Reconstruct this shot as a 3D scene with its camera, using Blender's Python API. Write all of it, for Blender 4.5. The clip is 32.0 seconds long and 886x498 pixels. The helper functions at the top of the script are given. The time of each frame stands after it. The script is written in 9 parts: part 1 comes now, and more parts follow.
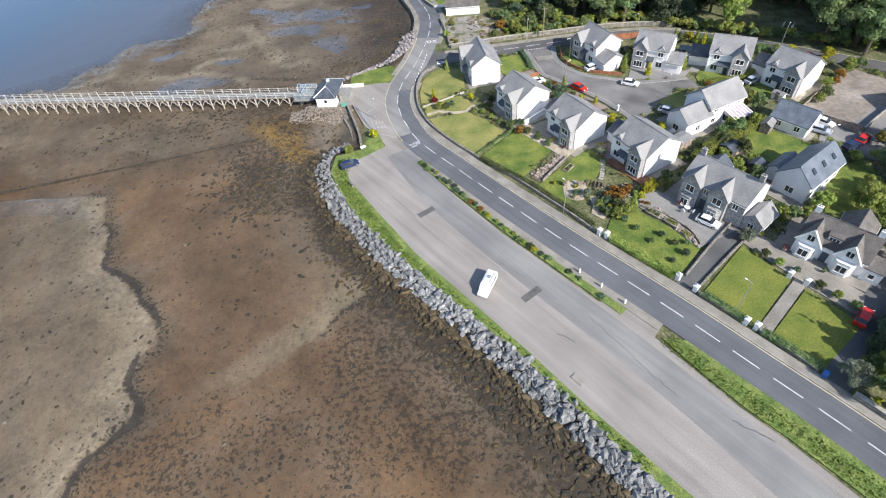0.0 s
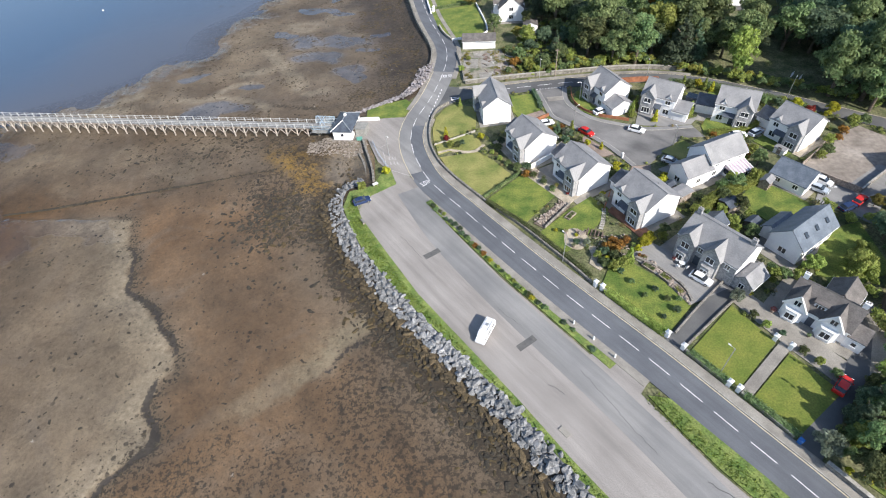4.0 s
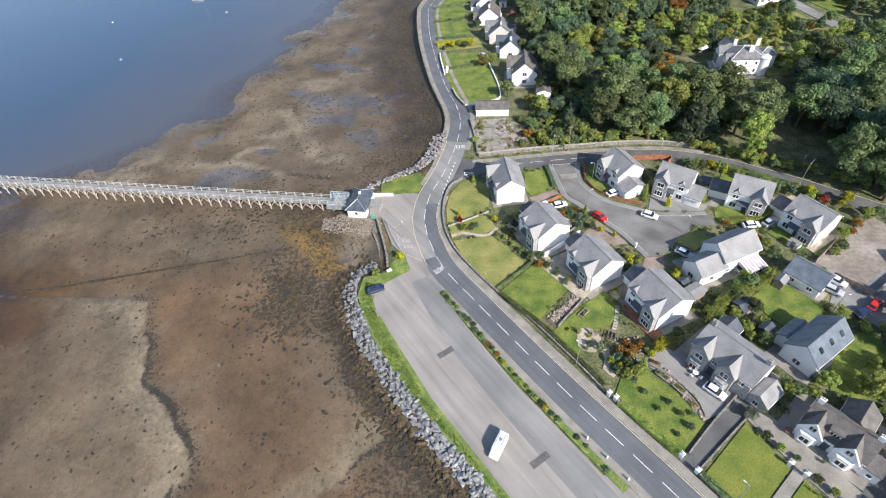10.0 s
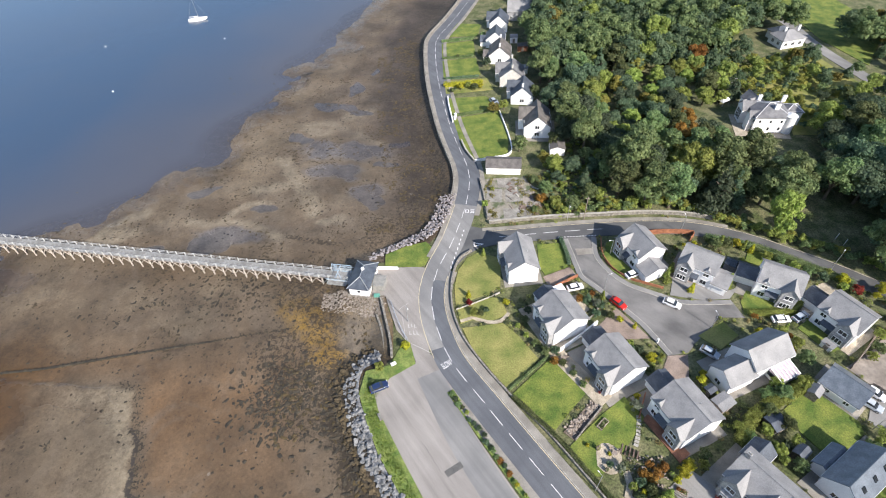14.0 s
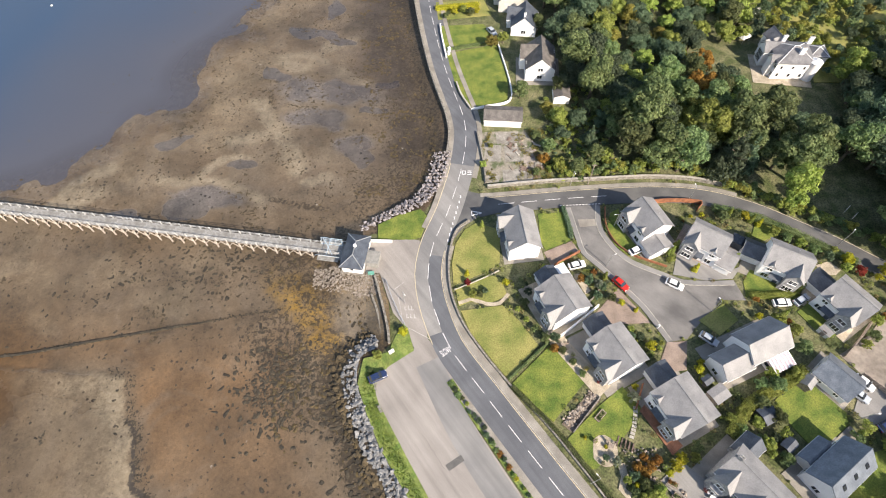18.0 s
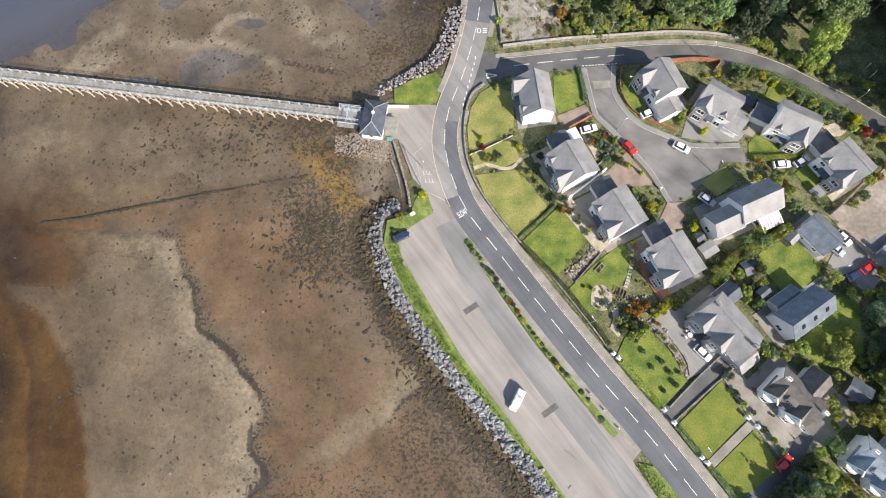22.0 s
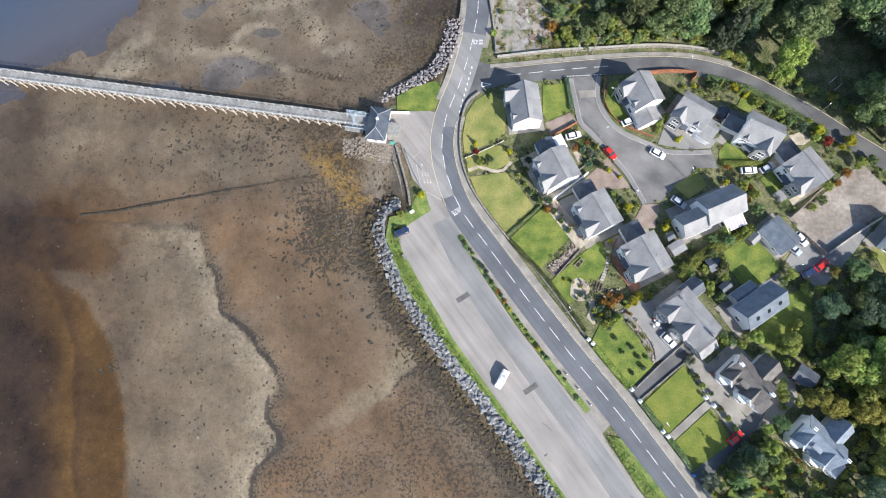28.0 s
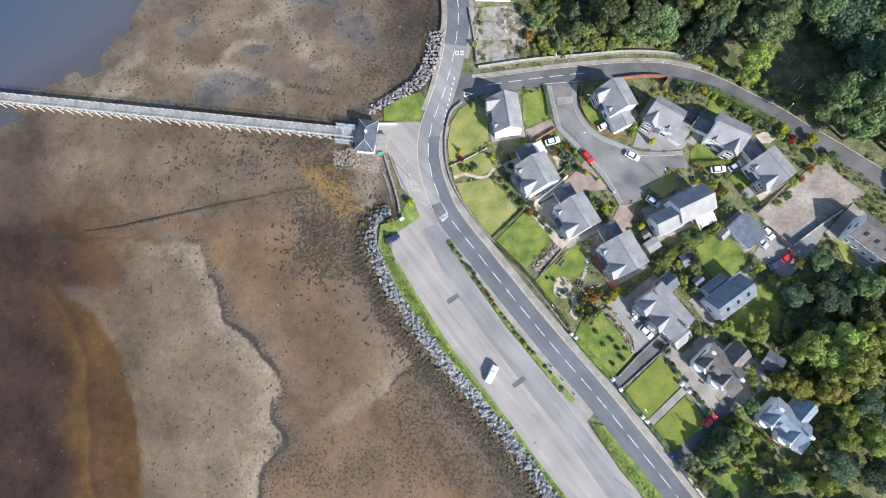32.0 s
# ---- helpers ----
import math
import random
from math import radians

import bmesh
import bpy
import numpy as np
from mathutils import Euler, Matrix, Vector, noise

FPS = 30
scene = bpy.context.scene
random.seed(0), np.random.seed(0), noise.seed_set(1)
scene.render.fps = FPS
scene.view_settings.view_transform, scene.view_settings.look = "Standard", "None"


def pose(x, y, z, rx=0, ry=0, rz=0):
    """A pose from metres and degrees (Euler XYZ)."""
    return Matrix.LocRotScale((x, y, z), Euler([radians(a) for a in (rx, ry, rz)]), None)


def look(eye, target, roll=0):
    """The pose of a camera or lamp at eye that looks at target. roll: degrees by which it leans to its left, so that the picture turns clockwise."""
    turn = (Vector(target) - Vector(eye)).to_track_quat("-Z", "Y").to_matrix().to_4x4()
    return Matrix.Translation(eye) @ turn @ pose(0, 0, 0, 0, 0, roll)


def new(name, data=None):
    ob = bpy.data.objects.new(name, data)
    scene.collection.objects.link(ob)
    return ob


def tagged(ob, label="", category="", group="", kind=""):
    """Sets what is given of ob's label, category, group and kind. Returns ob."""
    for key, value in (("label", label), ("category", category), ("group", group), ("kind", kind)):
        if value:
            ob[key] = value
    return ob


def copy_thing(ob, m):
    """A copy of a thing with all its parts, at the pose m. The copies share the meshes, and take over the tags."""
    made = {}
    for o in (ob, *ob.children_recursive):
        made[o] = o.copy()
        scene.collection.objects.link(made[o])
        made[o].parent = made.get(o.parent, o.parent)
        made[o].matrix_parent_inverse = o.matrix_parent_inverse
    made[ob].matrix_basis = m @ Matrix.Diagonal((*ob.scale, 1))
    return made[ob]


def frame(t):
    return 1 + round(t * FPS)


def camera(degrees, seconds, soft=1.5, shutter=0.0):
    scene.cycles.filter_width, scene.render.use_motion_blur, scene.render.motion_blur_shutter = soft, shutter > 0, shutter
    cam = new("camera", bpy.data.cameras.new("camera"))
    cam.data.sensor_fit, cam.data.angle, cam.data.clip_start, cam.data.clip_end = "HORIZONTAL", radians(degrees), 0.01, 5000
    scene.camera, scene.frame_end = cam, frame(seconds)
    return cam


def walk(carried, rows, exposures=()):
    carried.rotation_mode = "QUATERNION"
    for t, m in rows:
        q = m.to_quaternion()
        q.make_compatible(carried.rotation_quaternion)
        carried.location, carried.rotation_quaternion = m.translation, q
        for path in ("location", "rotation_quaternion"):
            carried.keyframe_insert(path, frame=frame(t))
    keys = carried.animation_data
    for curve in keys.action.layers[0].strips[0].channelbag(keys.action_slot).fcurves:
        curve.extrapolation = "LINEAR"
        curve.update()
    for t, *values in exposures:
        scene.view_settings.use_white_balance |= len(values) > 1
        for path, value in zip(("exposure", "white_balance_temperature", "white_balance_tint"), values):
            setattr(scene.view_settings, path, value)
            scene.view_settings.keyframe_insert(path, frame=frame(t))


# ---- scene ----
from mathutils.geometry import tessellate_polygon

cam = camera(81.4, 32.0, 1.1)
PATH = [
    (0, (1.814, -18.988, 68.344), (1.832, -17.624, 66.881), -6.79),
    (0.5, (2.476, -18.712, 69.586), (2.554, -17.353, 68.121), -6.40),
    (1, (3.094, -18.374, 70.824), (3.198, -17.020, 69.355), -6.33),
    (1.5, (3.567, -18.030, 72.060), (3.751, -16.693, 70.585), -5.58),
    (2, (3.898, -17.730, 73.186), (4.087, -16.391, 71.712), -5.45),
    (2.5, (4.080, -17.494, 74.323), (4.192, -16.140, 72.854), -5.63),
    (3, (4.177, -17.272, 75.377), (4.292, -15.920, 73.908), -5.26),
    (3.5, (4.266, -16.930, 76.371), (4.292, -15.565, 74.909), -5.68),
    (5.5, (4.537, -15.295, 80.559), (4.465, -13.924, 79.105), -5.74),
    (6, (4.346, -14.824, 81.754), (4.272, -13.454, 80.298), -5.66),
    (6.5, (4.029, -14.324, 82.871), (3.959, -12.952, 81.418), -5.40),
    (7, (3.948, -13.578, 84.170), (3.880, -12.198, 82.723), -5.48),
    (7.5, (3.945, -12.479, 85.560), (3.876, -11.100, 84.113), -5.68),
    (8, (3.944, -11.017, 86.969), (3.881, -9.638, 85.521), -5.73),
    (8.5, (3.916, -9.228, 88.155), (3.859, -7.848, 86.708), -5.72),
    (9, (3.908, -7.389, 89.178), (3.855, -6.007, 87.733), -5.64),
    (9.5, (3.946, -5.349, 90.056), (3.894, -3.964, 88.614), -5.54),
    (10, (3.923, -3.218, 91.100), (3.875, -1.830, 89.661), -5.36),
    (10.5, (3.848, -0.861, 92.113), (3.802, 0.530, 90.677), -5.20),
    (11, (3.762, 1.646, 93.230), (3.719, 3.039, 91.795), -4.94),
    (11.5, (3.719, 4.299, 94.352), (3.671, 5.690, 92.916), -4.78),
    (12, (3.631, 6.943, 95.521), (3.580, 8.330, 94.081), -4.70),
    (12.5, (3.434, 9.741, 96.726), (3.383, 11.124, 95.282), -4.60),
    (13, (3.072, 12.749, 97.855), (3.025, 14.132, 96.411), -4.37),
    (13.5, (2.883, 15.670, 99.139), (2.837, 17.046, 97.687), -4.35),
    (14, (2.547, 18.610, 100.380), (2.505, 19.978, 98.921), -4.19),
    (14.5, (2.221, 21.580, 101.669), (2.182, 22.939, 100.202), -4.06),
    (15, (1.920, 24.643, 102.840), (1.889, 25.999, 101.370), -3.90),
    (15.5, (1.716, 27.693, 103.823), (1.688, 29.047, 102.351), -3.93),
    (17.5, (-0.003, 37.916, 107.213), (-0.022, 39.168, 105.654), -2.85),
    (18, (-0.600, 39.886, 107.873), (-0.586, 40.904, 106.152), -2.06),
    (18.5, (-1.056, 40.982, 108.724), (-1.053, 42.006, 107.006), -2.12),
    (19, (-1.420, 41.783, 109.681), (-1.419, 42.653, 107.880), -3.27),
    (19.5, (-1.911, 42.338, 110.877), (-1.912, 43.003, 108.991), -4.47),
    (20, (-2.188, 42.517, 112.237), (-2.210, 43.164, 110.345), -5.62),
    (20.5, (-2.438, 42.677, 113.632), (-2.477, 43.328, 111.741), -6.11),
    (21, (-2.680, 41.975, 114.623), (-2.712, 42.506, 112.695), -6.94),
    (21.5, (-2.594, 41.463, 115.803), (-2.632, 41.929, 113.858), -8.31),
    (22, (-2.313, 41.111, 117.279), (-2.362, 41.578, 115.335), -9.01),
    (22.5, (-2.079, 41.090, 118.489), (-2.138, 41.553, 116.544), -9.78),
    (23, (-1.541, 40.571, 119.696), (-1.612, 41.034, 117.752), -10.59),
    (23.5, (-1.163, 40.491, 121.073), (-1.239, 40.946, 119.127), -11.16),
    (24, (-1.049, 40.446, 122.282), (-1.128, 40.895, 120.335), -11.49),
    (24.5, (-0.678, 40.412, 123.494), (-0.758, 40.854, 121.545), -11.78),
    (25, (-0.450, 40.481, 124.628), (-0.530, 40.916, 122.678), -11.96),
    (25.5, (-0.158, 40.439, 125.744), (-0.242, 40.870, 123.793), -12.44),
    (27.5, (0.922, 40.993, 130.079), (0.842, 41.397, 128.122), -13.28),
    (28, (1.399, 41.378, 131.333), (1.315, 41.773, 129.374), -14.17),
    (28.5, (1.576, 41.656, 132.354), (1.496, 42.045, 130.394), -14.01),
    (29, (1.843, 41.924, 133.346), (1.770, 42.307, 131.384), -13.52),
    (29.5, (2.012, 42.206, 134.461), (1.944, 42.585, 132.499), -13.28),
    (30, (2.225, 42.724, 135.482), (2.160, 43.095, 133.518), -13.46),
    (30.5, (2.446, 43.313, 136.517), (2.382, 43.677, 134.552), -13.64),
    (31, (3.204, 43.642, 137.607), (3.133, 44.001, 135.641), -15.15),
    (31.5, (3.210, 43.899, 138.506), (3.142, 44.253, 136.539), -14.89),
    (32, (3.258, 44.072, 139.527), (3.194, 44.422, 137.559), -14.56),
]
walk(cam, [(t, look(eye, target, roll)) for t, eye, target, roll in PATH], [(0, 0.55, 6420, 10), (13, 0.62, 6520, 11), (15.5, 0.70, 6850, 12), (17.5, 0.78, 7350, 13), (20.5, 0.74, 7300, 12), (23, 0.67, 6750, 11), (25.5, 0.69, 6480, 10), (28, 0.72, 6300, 10), (32, 0.75, 6150, 10)])

# ---- light ----
SUN_AZ, SUN_EL = -52.0, 35.0          # the sun stands to the right and behind, shadows fall away to the left
world = bpy.data.worlds.new("world")
scene.world = world
world.use_nodes = True
wn = world.node_tree.nodes
sky = wn.new("ShaderNodeTexSky")
sky.sky_type = "NISHITA"
sky.sun_disc = False
sky.sun_elevation = radians(SUN_EL)
sky.sun_rotation = radians(90 - SUN_AZ)
sky.air_density, sky.dust_density = 1.0, 0.7
wn["Background"].inputs[1].default_value = 0.135
world.node_tree.links.new(sky.outputs[0], wn["Background"].inputs[0])
sun_data = bpy.data.lights.new("sun", "SUN")
sun_data.energy, sun_data.angle, sun_data.color = 5.0, radians(0.6), (1.0, 0.94, 0.845)
sun = new("sun", sun_data)
sun_dir = Vector((math.cos(radians(SUN_AZ)) * math.cos(radians(SUN_EL)), math.sin(radians(SUN_AZ)) * math.cos(radians(SUN_EL)), math.sin(radians(SUN_EL))))
sun.matrix_world = look(sun_dir * 300, (0, 0, 0))

# ---- materials ----
def mat(name, c1, c2, scale=1.0, rough=0.85, bump=0.25, fine=9.0, vary=0.0, metal=0.0, spec=0.5, space="Object", contrast=(0.35, 0.65), fine_amt=0.35):
    m = bpy.data.materials.new(name)
    m.use_nodes = True
    nt = m.node_tree
    N, L = nt.nodes, nt.links
    b = N["Principled BSDF"]
    if space == "World":
        co = N.new("ShaderNodeNewGeometry").outputs["Position"]
    else:
        co = N.new("ShaderNodeTexCoord").outputs["Object"]
    n1 = N.new("ShaderNodeTexNoise")
    n1.inputs["Scale"].default_value, n1.inputs["Detail"].default_value = scale, 5
    L.new(co, n1.inputs["Vector"])
    r = N.new("ShaderNodeValToRGB")
    r.color_ramp.elements[0].position, r.color_ramp.elements[1].position = contrast
    r.color_ramp.elements[0].color, r.color_ramp.elements[1].color = (*c1, 1), (*c2, 1)
    L.new(n1.outputs["Fac"], r.inputs[0])
    n2 = N.new("ShaderNodeTexNoise")
    n2.inputs["Scale"].default_value, n2.inputs["Detail"].default_value = scale * fine, 4
    L.new(co, n2.inputs["Vector"])
    mr = N.new("ShaderNodeMapRange")
    mr.inputs[1].default_value, mr.inputs[2].default_value = 0.3, 0.7
    mr.inputs[3].default_value, mr.inputs[4].default_value = 1 - fine_amt, 1 + fine_amt
    L.new(n2.outputs["Fac"], mr.inputs[0])
    mul = N.new("ShaderNodeVectorMath")
    mul.operation = "SCALE"
    L.new(r.outputs[0], mul.inputs[0])
    L.new(mr.outputs[0], mul.inputs["Scale"])
    out = mul.outputs[0]
    if vary:
        oi = N.new("ShaderNodeObjectInfo")
        hv = N.new("ShaderNodeHueSaturation")
        a = N.new("ShaderNodeMapRange")
        a.inputs[3].default_value, a.inputs[4].default_value = 1 - vary, 1 + vary
        L.new(oi.outputs["Random"], a.inputs[0])
        h = N.new("ShaderNodeMapRange")
        h.inputs[3].default_value, h.inputs[4].default_value = 0.5 - vary * 0.09, 0.5 + vary * 0.05
        L.new(oi.outputs["Random"], h.inputs[0])
        L.new(h.outputs[0], hv.inputs["Hue"])
        L.new(a.outputs[0], hv.inputs["Value"])
        L.new(out, hv.inputs["Color"])
        out = hv.outputs[0]
    L.new(out, b.inputs["Base Color"])
    b.inputs["Roughness"].default_value, b.inputs["Metallic"].default_value = rough, metal
    b.inputs["Specular IOR Level"].default_value = spec
    if bump:
        bp = N.new("ShaderNodeBump")
        bp.inputs["Strength"].default_value, bp.inputs["Distance"].default_value = bump, 0.3 / (scale * fine)
        L.new(n2.outputs["Fac"], bp.inputs["Height"])
        L.new(bp.outputs[0], b.inputs["Normal"])
    return m


def streaks(m, yaw, amount, scale=(0.03, 0.5), speck=0.0):
    """Long tyre-worn streaks along a heading, and pale or dark specks, laid into a surface's colour."""
    N, L = m.node_tree.nodes, m.node_tree.links
    b = N["Principled BSDF"]
    mp = N.new("ShaderNodeMapping")
    mp.inputs["Rotation"].default_value = (0, 0, radians(-yaw))
    mp.vector_type = "POINT"
    stretch = N.new("ShaderNodeVectorMath")
    stretch.operation = "MULTIPLY"
    stretch.inputs[1].default_value = (*scale, 1)
    L.new(N.new("ShaderNodeNewGeometry").outputs["Position"], mp.inputs["Vector"])
    L.new(mp.outputs[0], stretch.inputs[0])
    n = N.new("ShaderNodeTexNoise")
    n.inputs["Scale"].default_value, n.inputs["Detail"].default_value, n.inputs["Roughness"].default_value = 1.0, 8, 0.65
    L.new(stretch.outputs[0], n.inputs["Vector"])
    r = N.new("ShaderNodeMapRange")
    for k, v in zip((1, 2, 3, 4), (0.34, 0.66, 1 - amount, 1 + amount)):
        r.inputs[k].default_value = v
    L.new(n.outputs["Fac"], r.inputs[0])
    v = N.new("ShaderNodeVectorMath")
    v.operation = "SCALE"
    L.new(b.inputs["Base Color"].links[0].from_socket, v.inputs[0])
    L.new(r.outputs[0], v.inputs["Scale"])
    L.new(v.outputs[0], b.inputs["Base Color"])
    return m


ASPHALT = mat("asphalt_road", (0.090, 0.096, 0.110), (0.126, 0.133, 0.149), 0.12, 0.9, 0.2, 90, space="World", fine_amt=0.12)
ASPHALT_DARK = mat("asphalt_side_road", (0.075, 0.076, 0.08), (0.13, 0.13, 0.13), 0.15, 0.9, 0.2, 90, space="World", fine_amt=0.12)
ASPHALT_PALE = mat("asphalt_worn_pale", (0.225, 0.207, 0.194), (0.312, 0.288, 0.270), 0.11, 0.92, 0.2, 60, space="World", contrast=(0.25, 0.75), fine_amt=0.2)
ASPHALT_ESTATE = mat("asphalt_estate", (0.120, 0.117, 0.117), (0.190, 0.184, 0.180), 0.14, 0.92, 0.2, 60, space="World", fine_amt=0.15)
streaks(ASPHALT_PALE, -56, 0.16)
streaks(ASPHALT, -56, 0.12, (0.04, 0.9))
streaks(ASPHALT_ESTATE, -40, 0.18, (0.12, 0.3))
SITE_SLAB = mat("weathered_slab", (0.19, 0.175, 0.155), (0.30, 0.285, 0.26), 0.5, 0.95, 0.3, 8, space="World", fine_amt=0.3)
SITE = mat("bare_site_soil", (0.15, 0.125, 0.105), (0.33, 0.29, 0.255), 0.11, 0.95, 0.4, 10, space="World", fine_amt=0.2)
ASPHALT_MID = mat("asphalt_mid", (0.175, 0.174, 0.176), (0.250, 0.244, 0.239), 0.08, 0.92, 0.2, 90, space="World", fine_amt=0.12)
streaks(ASPHALT_MID, -56, 0.14, (0.03, 0.6))
PATCH = mat("asphalt_patch", (0.09, 0.09, 0.09), (0.13, 0.125, 0.12), 0.5, 0.9, 0.2, space="World")
PAVE = mat("pavement_concrete", (0.195, 0.180, 0.160), (0.295, 0.275, 0.245), 0.3, 0.9, 0.2, 20, space="World", fine_amt=0.18)
YARD = mat("weedy_concrete", (0.085, 0.105, 0.052), (0.25, 0.225, 0.185), 0.35, 0.95, 0.4, 9, space="World", contrast=(0.38, 0.56))
KERB = mat("kerb_stone", (0.30, 0.28, 0.25), (0.42, 0.40, 0.36), 0.6, 0.9, 0.2, space="World")
PAINT = mat("road_paint_white", (0.62, 0.60, 0.62), (0.78, 0.77, 0.78), 1.5, 0.7, 0.1, space="World")
YELLOW = mat("road_paint_yellow", (0.5, 0.42, 0.28), (0.6, 0.52, 0.36), 1.5, 0.7, 0.1, space="World")
GRASS = streaks(mat("grass_verge", (0.080, 0.140, 0.028), (0.175, 0.215, 0.058), 0.5, 0.95, 0.6, 10, space="World", fine_amt=0.45, contrast=(0.32, 0.62)), -56, 0.22, (0.25, 0.9))
LAWN = mat("lawn_green", (0.070, 0.118, 0.018), (0.178, 0.205, 0.040), 0.3, 0.95, 0.5, 12, space="World", fine_amt=0.35)
LAWN_DRY = mat("lawn_dry", (0.118, 0.152, 0.034), (0.275, 0.255, 0.085), 0.16, 0.95, 0.5, 22, space="World", fine_amt=0.3, contrast=(0.30, 0.66))
LAWN_MOWN = mat("lawn_mown_olive", (0.104, 0.142, 0.020), (0.172, 0.188, 0.034), 0.25, 0.95, 0.4, 14, space="World", fine_amt=0.25)
EARTH = mat("garden_earth", (0.062, 0.080, 0.026), (0.168, 0.160, 0.086), 0.3, 0.95, 0.6, 9, space="World", fine_amt=0.55, contrast=(0.36, 0.68))
GRAVEL = mat("gravel_pale", (0.30, 0.26, 0.20), (0.46, 0.40, 0.32), 0.5, 0.95, 0.5, 14, space="World")
PAVIOUR = mat("brick_paviour_drive", (0.20, 0.155, 0.13), (0.30, 0.235, 0.20), 0.4, 0.9, 0.3, 12, space="World")
SLATE = mat("roof_slate_grey", (0.195, 0.194, 0.202), (0.275, 0.272, 0.276), 0.35, 0.72, 0.4, 14, fine_amt=0.17)
SLATE_MID = mat("roof_slate_mid", (0.12, 0.12, 0.13), (0.19, 0.19, 0.20), 0.6, 0.7, 0.4, 7, fine_amt=0.25)
SLATE_SHEEN = mat("roof_slate_sheen", (0.10, 0.12, 0.15), (0.16, 0.185, 0.22), 0.6, 0.38, 0.3, 7, fine_amt=0.2)
SLATE_BLUE = mat("roof_slate_pale_blue", (0.16, 0.195, 0.245), (0.25, 0.285, 0.335), 0.6, 0.4, 0.3, 7, fine_amt=0.25)
SLATE_DARK = mat("roof_slate_blue", (0.045, 0.055, 0.075), (0.085, 0.10, 0.125), 0.6, 0.55, 0.4, 7, fine_amt=0.25)
SLATE_BROWN = mat("roof_slate_brown", (0.088, 0.080, 0.077), (0.150, 0.137, 0.130), 0.6, 0.75, 0.4, 7, fine_amt=0.2)
RENDER = mat("white_render", (0.80, 0.79, 0.80), (0.87, 0.86, 0.86), 0.4, 0.85, 0.1, 15, fine_amt=0.05)
STONE_WALL = mat("grey_stone_wall", (0.22, 0.22, 0.23), (0.42, 0.41, 0.41), 2.2, 0.9, 0.6, 5, fine_amt=0.3)
WHITE_TRIM = mat("white_paint_trim", (0.75, 0.75, 0.76), (0.82, 0.82, 0.82), 1.0, 0.5, 0.05, fine_amt=0.04)
GLASS = mat("window_glass_dark", (0.018, 0.022, 0.028), (0.035, 0.04, 0.05), 0.7, 0.06, 0.0, spec=0.8)
ROCK = mat("armour_rock", (0.13, 0.133, 0.14), (0.34, 0.34, 0.345), 1.1, 0.9, 0.7, 5, vary=0.25, fine_amt=0.35)
WEED_ROCK = mat("weedy_rock", (0.022, 0.019, 0.014), (0.06, 0.048, 0.032), 0.8, 0.85, 0.7, 5)
WOOD = mat("timber_weathered", (0.17, 0.135, 0.11), (0.34, 0.285, 0.245), 2.5, 0.9, 0.4, 6)
DECK = mat("pier_deck", (0.175, 0.17, 0.16), (0.285, 0.285, 0.28), 0.9, 0.85, 0.3, 8, fine_amt=0.3)
FENCE = mat("timber_fence_red", (0.22, 0.085, 0.045), (0.36, 0.15, 0.08), 1.0, 0.85, 0.3, 8)
WALLSTONE = mat("garden_wall_stone", (0.13, 0.12, 0.105), (0.28, 0.26, 0.23), 1.5, 0.95, 0.7, 4)
RAIL = mat("weathered_rail_paint", (0.42, 0.42, 0.41), (0.58, 0.57, 0.55), 1.0, 0.7, 0.1, fine_amt=0.2)
METAL = mat("galvanised_steel", (0.42, 0.43, 0.44), (0.55, 0.56, 0.57), 2.0, 0.4, 0.05, metal=0.7)
RUBBER = mat("tyre_rubber", (0.015, 0.015, 0.015), (0.03, 0.03, 0.03), 3.0, 0.85, 0.1)
BARK = mat("tree_bark", (0.07, 0.055, 0.04), (0.15, 0.12, 0.09), 3.0, 0.95, 0.6)


def leafmat(name, c1, c2, vary=0.25):
    m = mat(name, c1, c2, 0.45, 0.75, 0.0, 6, vary=vary, fine_amt=0.5, spec=0.25)
    b = m.node_tree.nodes["Principled BSDF"]
    src = b.inputs["Base Color"].links[0].from_socket
    tr = m.node_tree.nodes.new("ShaderNodeBsdfTranslucent")
    mix = m.node_tree.nodes.new("ShaderNodeMixShader")
    mix.inputs[0].default_value = 0.42
    m.node_tree.links.new(src, tr.inputs[0])
    m.node_tree.links.new(b.outputs[0], mix.inputs[1])
    m.node_tree.links.new(tr.outputs[0], mix.inputs[2])
    m.node_tree.links.new(mix.outputs[0], m.node_tree.nodes["Material Output"].inputs[0])
    return m


LEAF = leafmat("leaf_green", (0.106, 0.162, 0.068), (0.225, 0.285, 0.124), 0.45)
LEAF_DARK = leafmat("leaf_dark_conifer", (0.064, 0.110, 0.064), (0.145, 0.200, 0.120), 0.4)
LEAF_LIGHT = leafmat("leaf_light_green", (0.190, 0.255, 0.060), (0.345, 0.405, 0.112), 0.3)
LEAF_YELLOW = leafmat("leaf_golden", (0.32, 0.33, 0.03), (0.55, 0.52, 0.06), 0.15)
LEAF_ORANGE = leafmat("leaf_autumn", (0.22, 0.11, 0.03), (0.36, 0.20, 0.05), 0.15)
LEAF_RED = leafmat("leaf_red", (0.16, 0.025, 0.02), (0.28, 0.05, 0.035), 0.15)
LEAF_GREY = leafmat("leaf_silver", (0.17, 0.20, 0.14), (0.30, 0.33, 0.25), 0.1)


def paint(name, c):
    return mat(name, c, [min(1, v * 1.12) for v in c], 0.8, 0.25, 0.0, fine_amt=0.04)


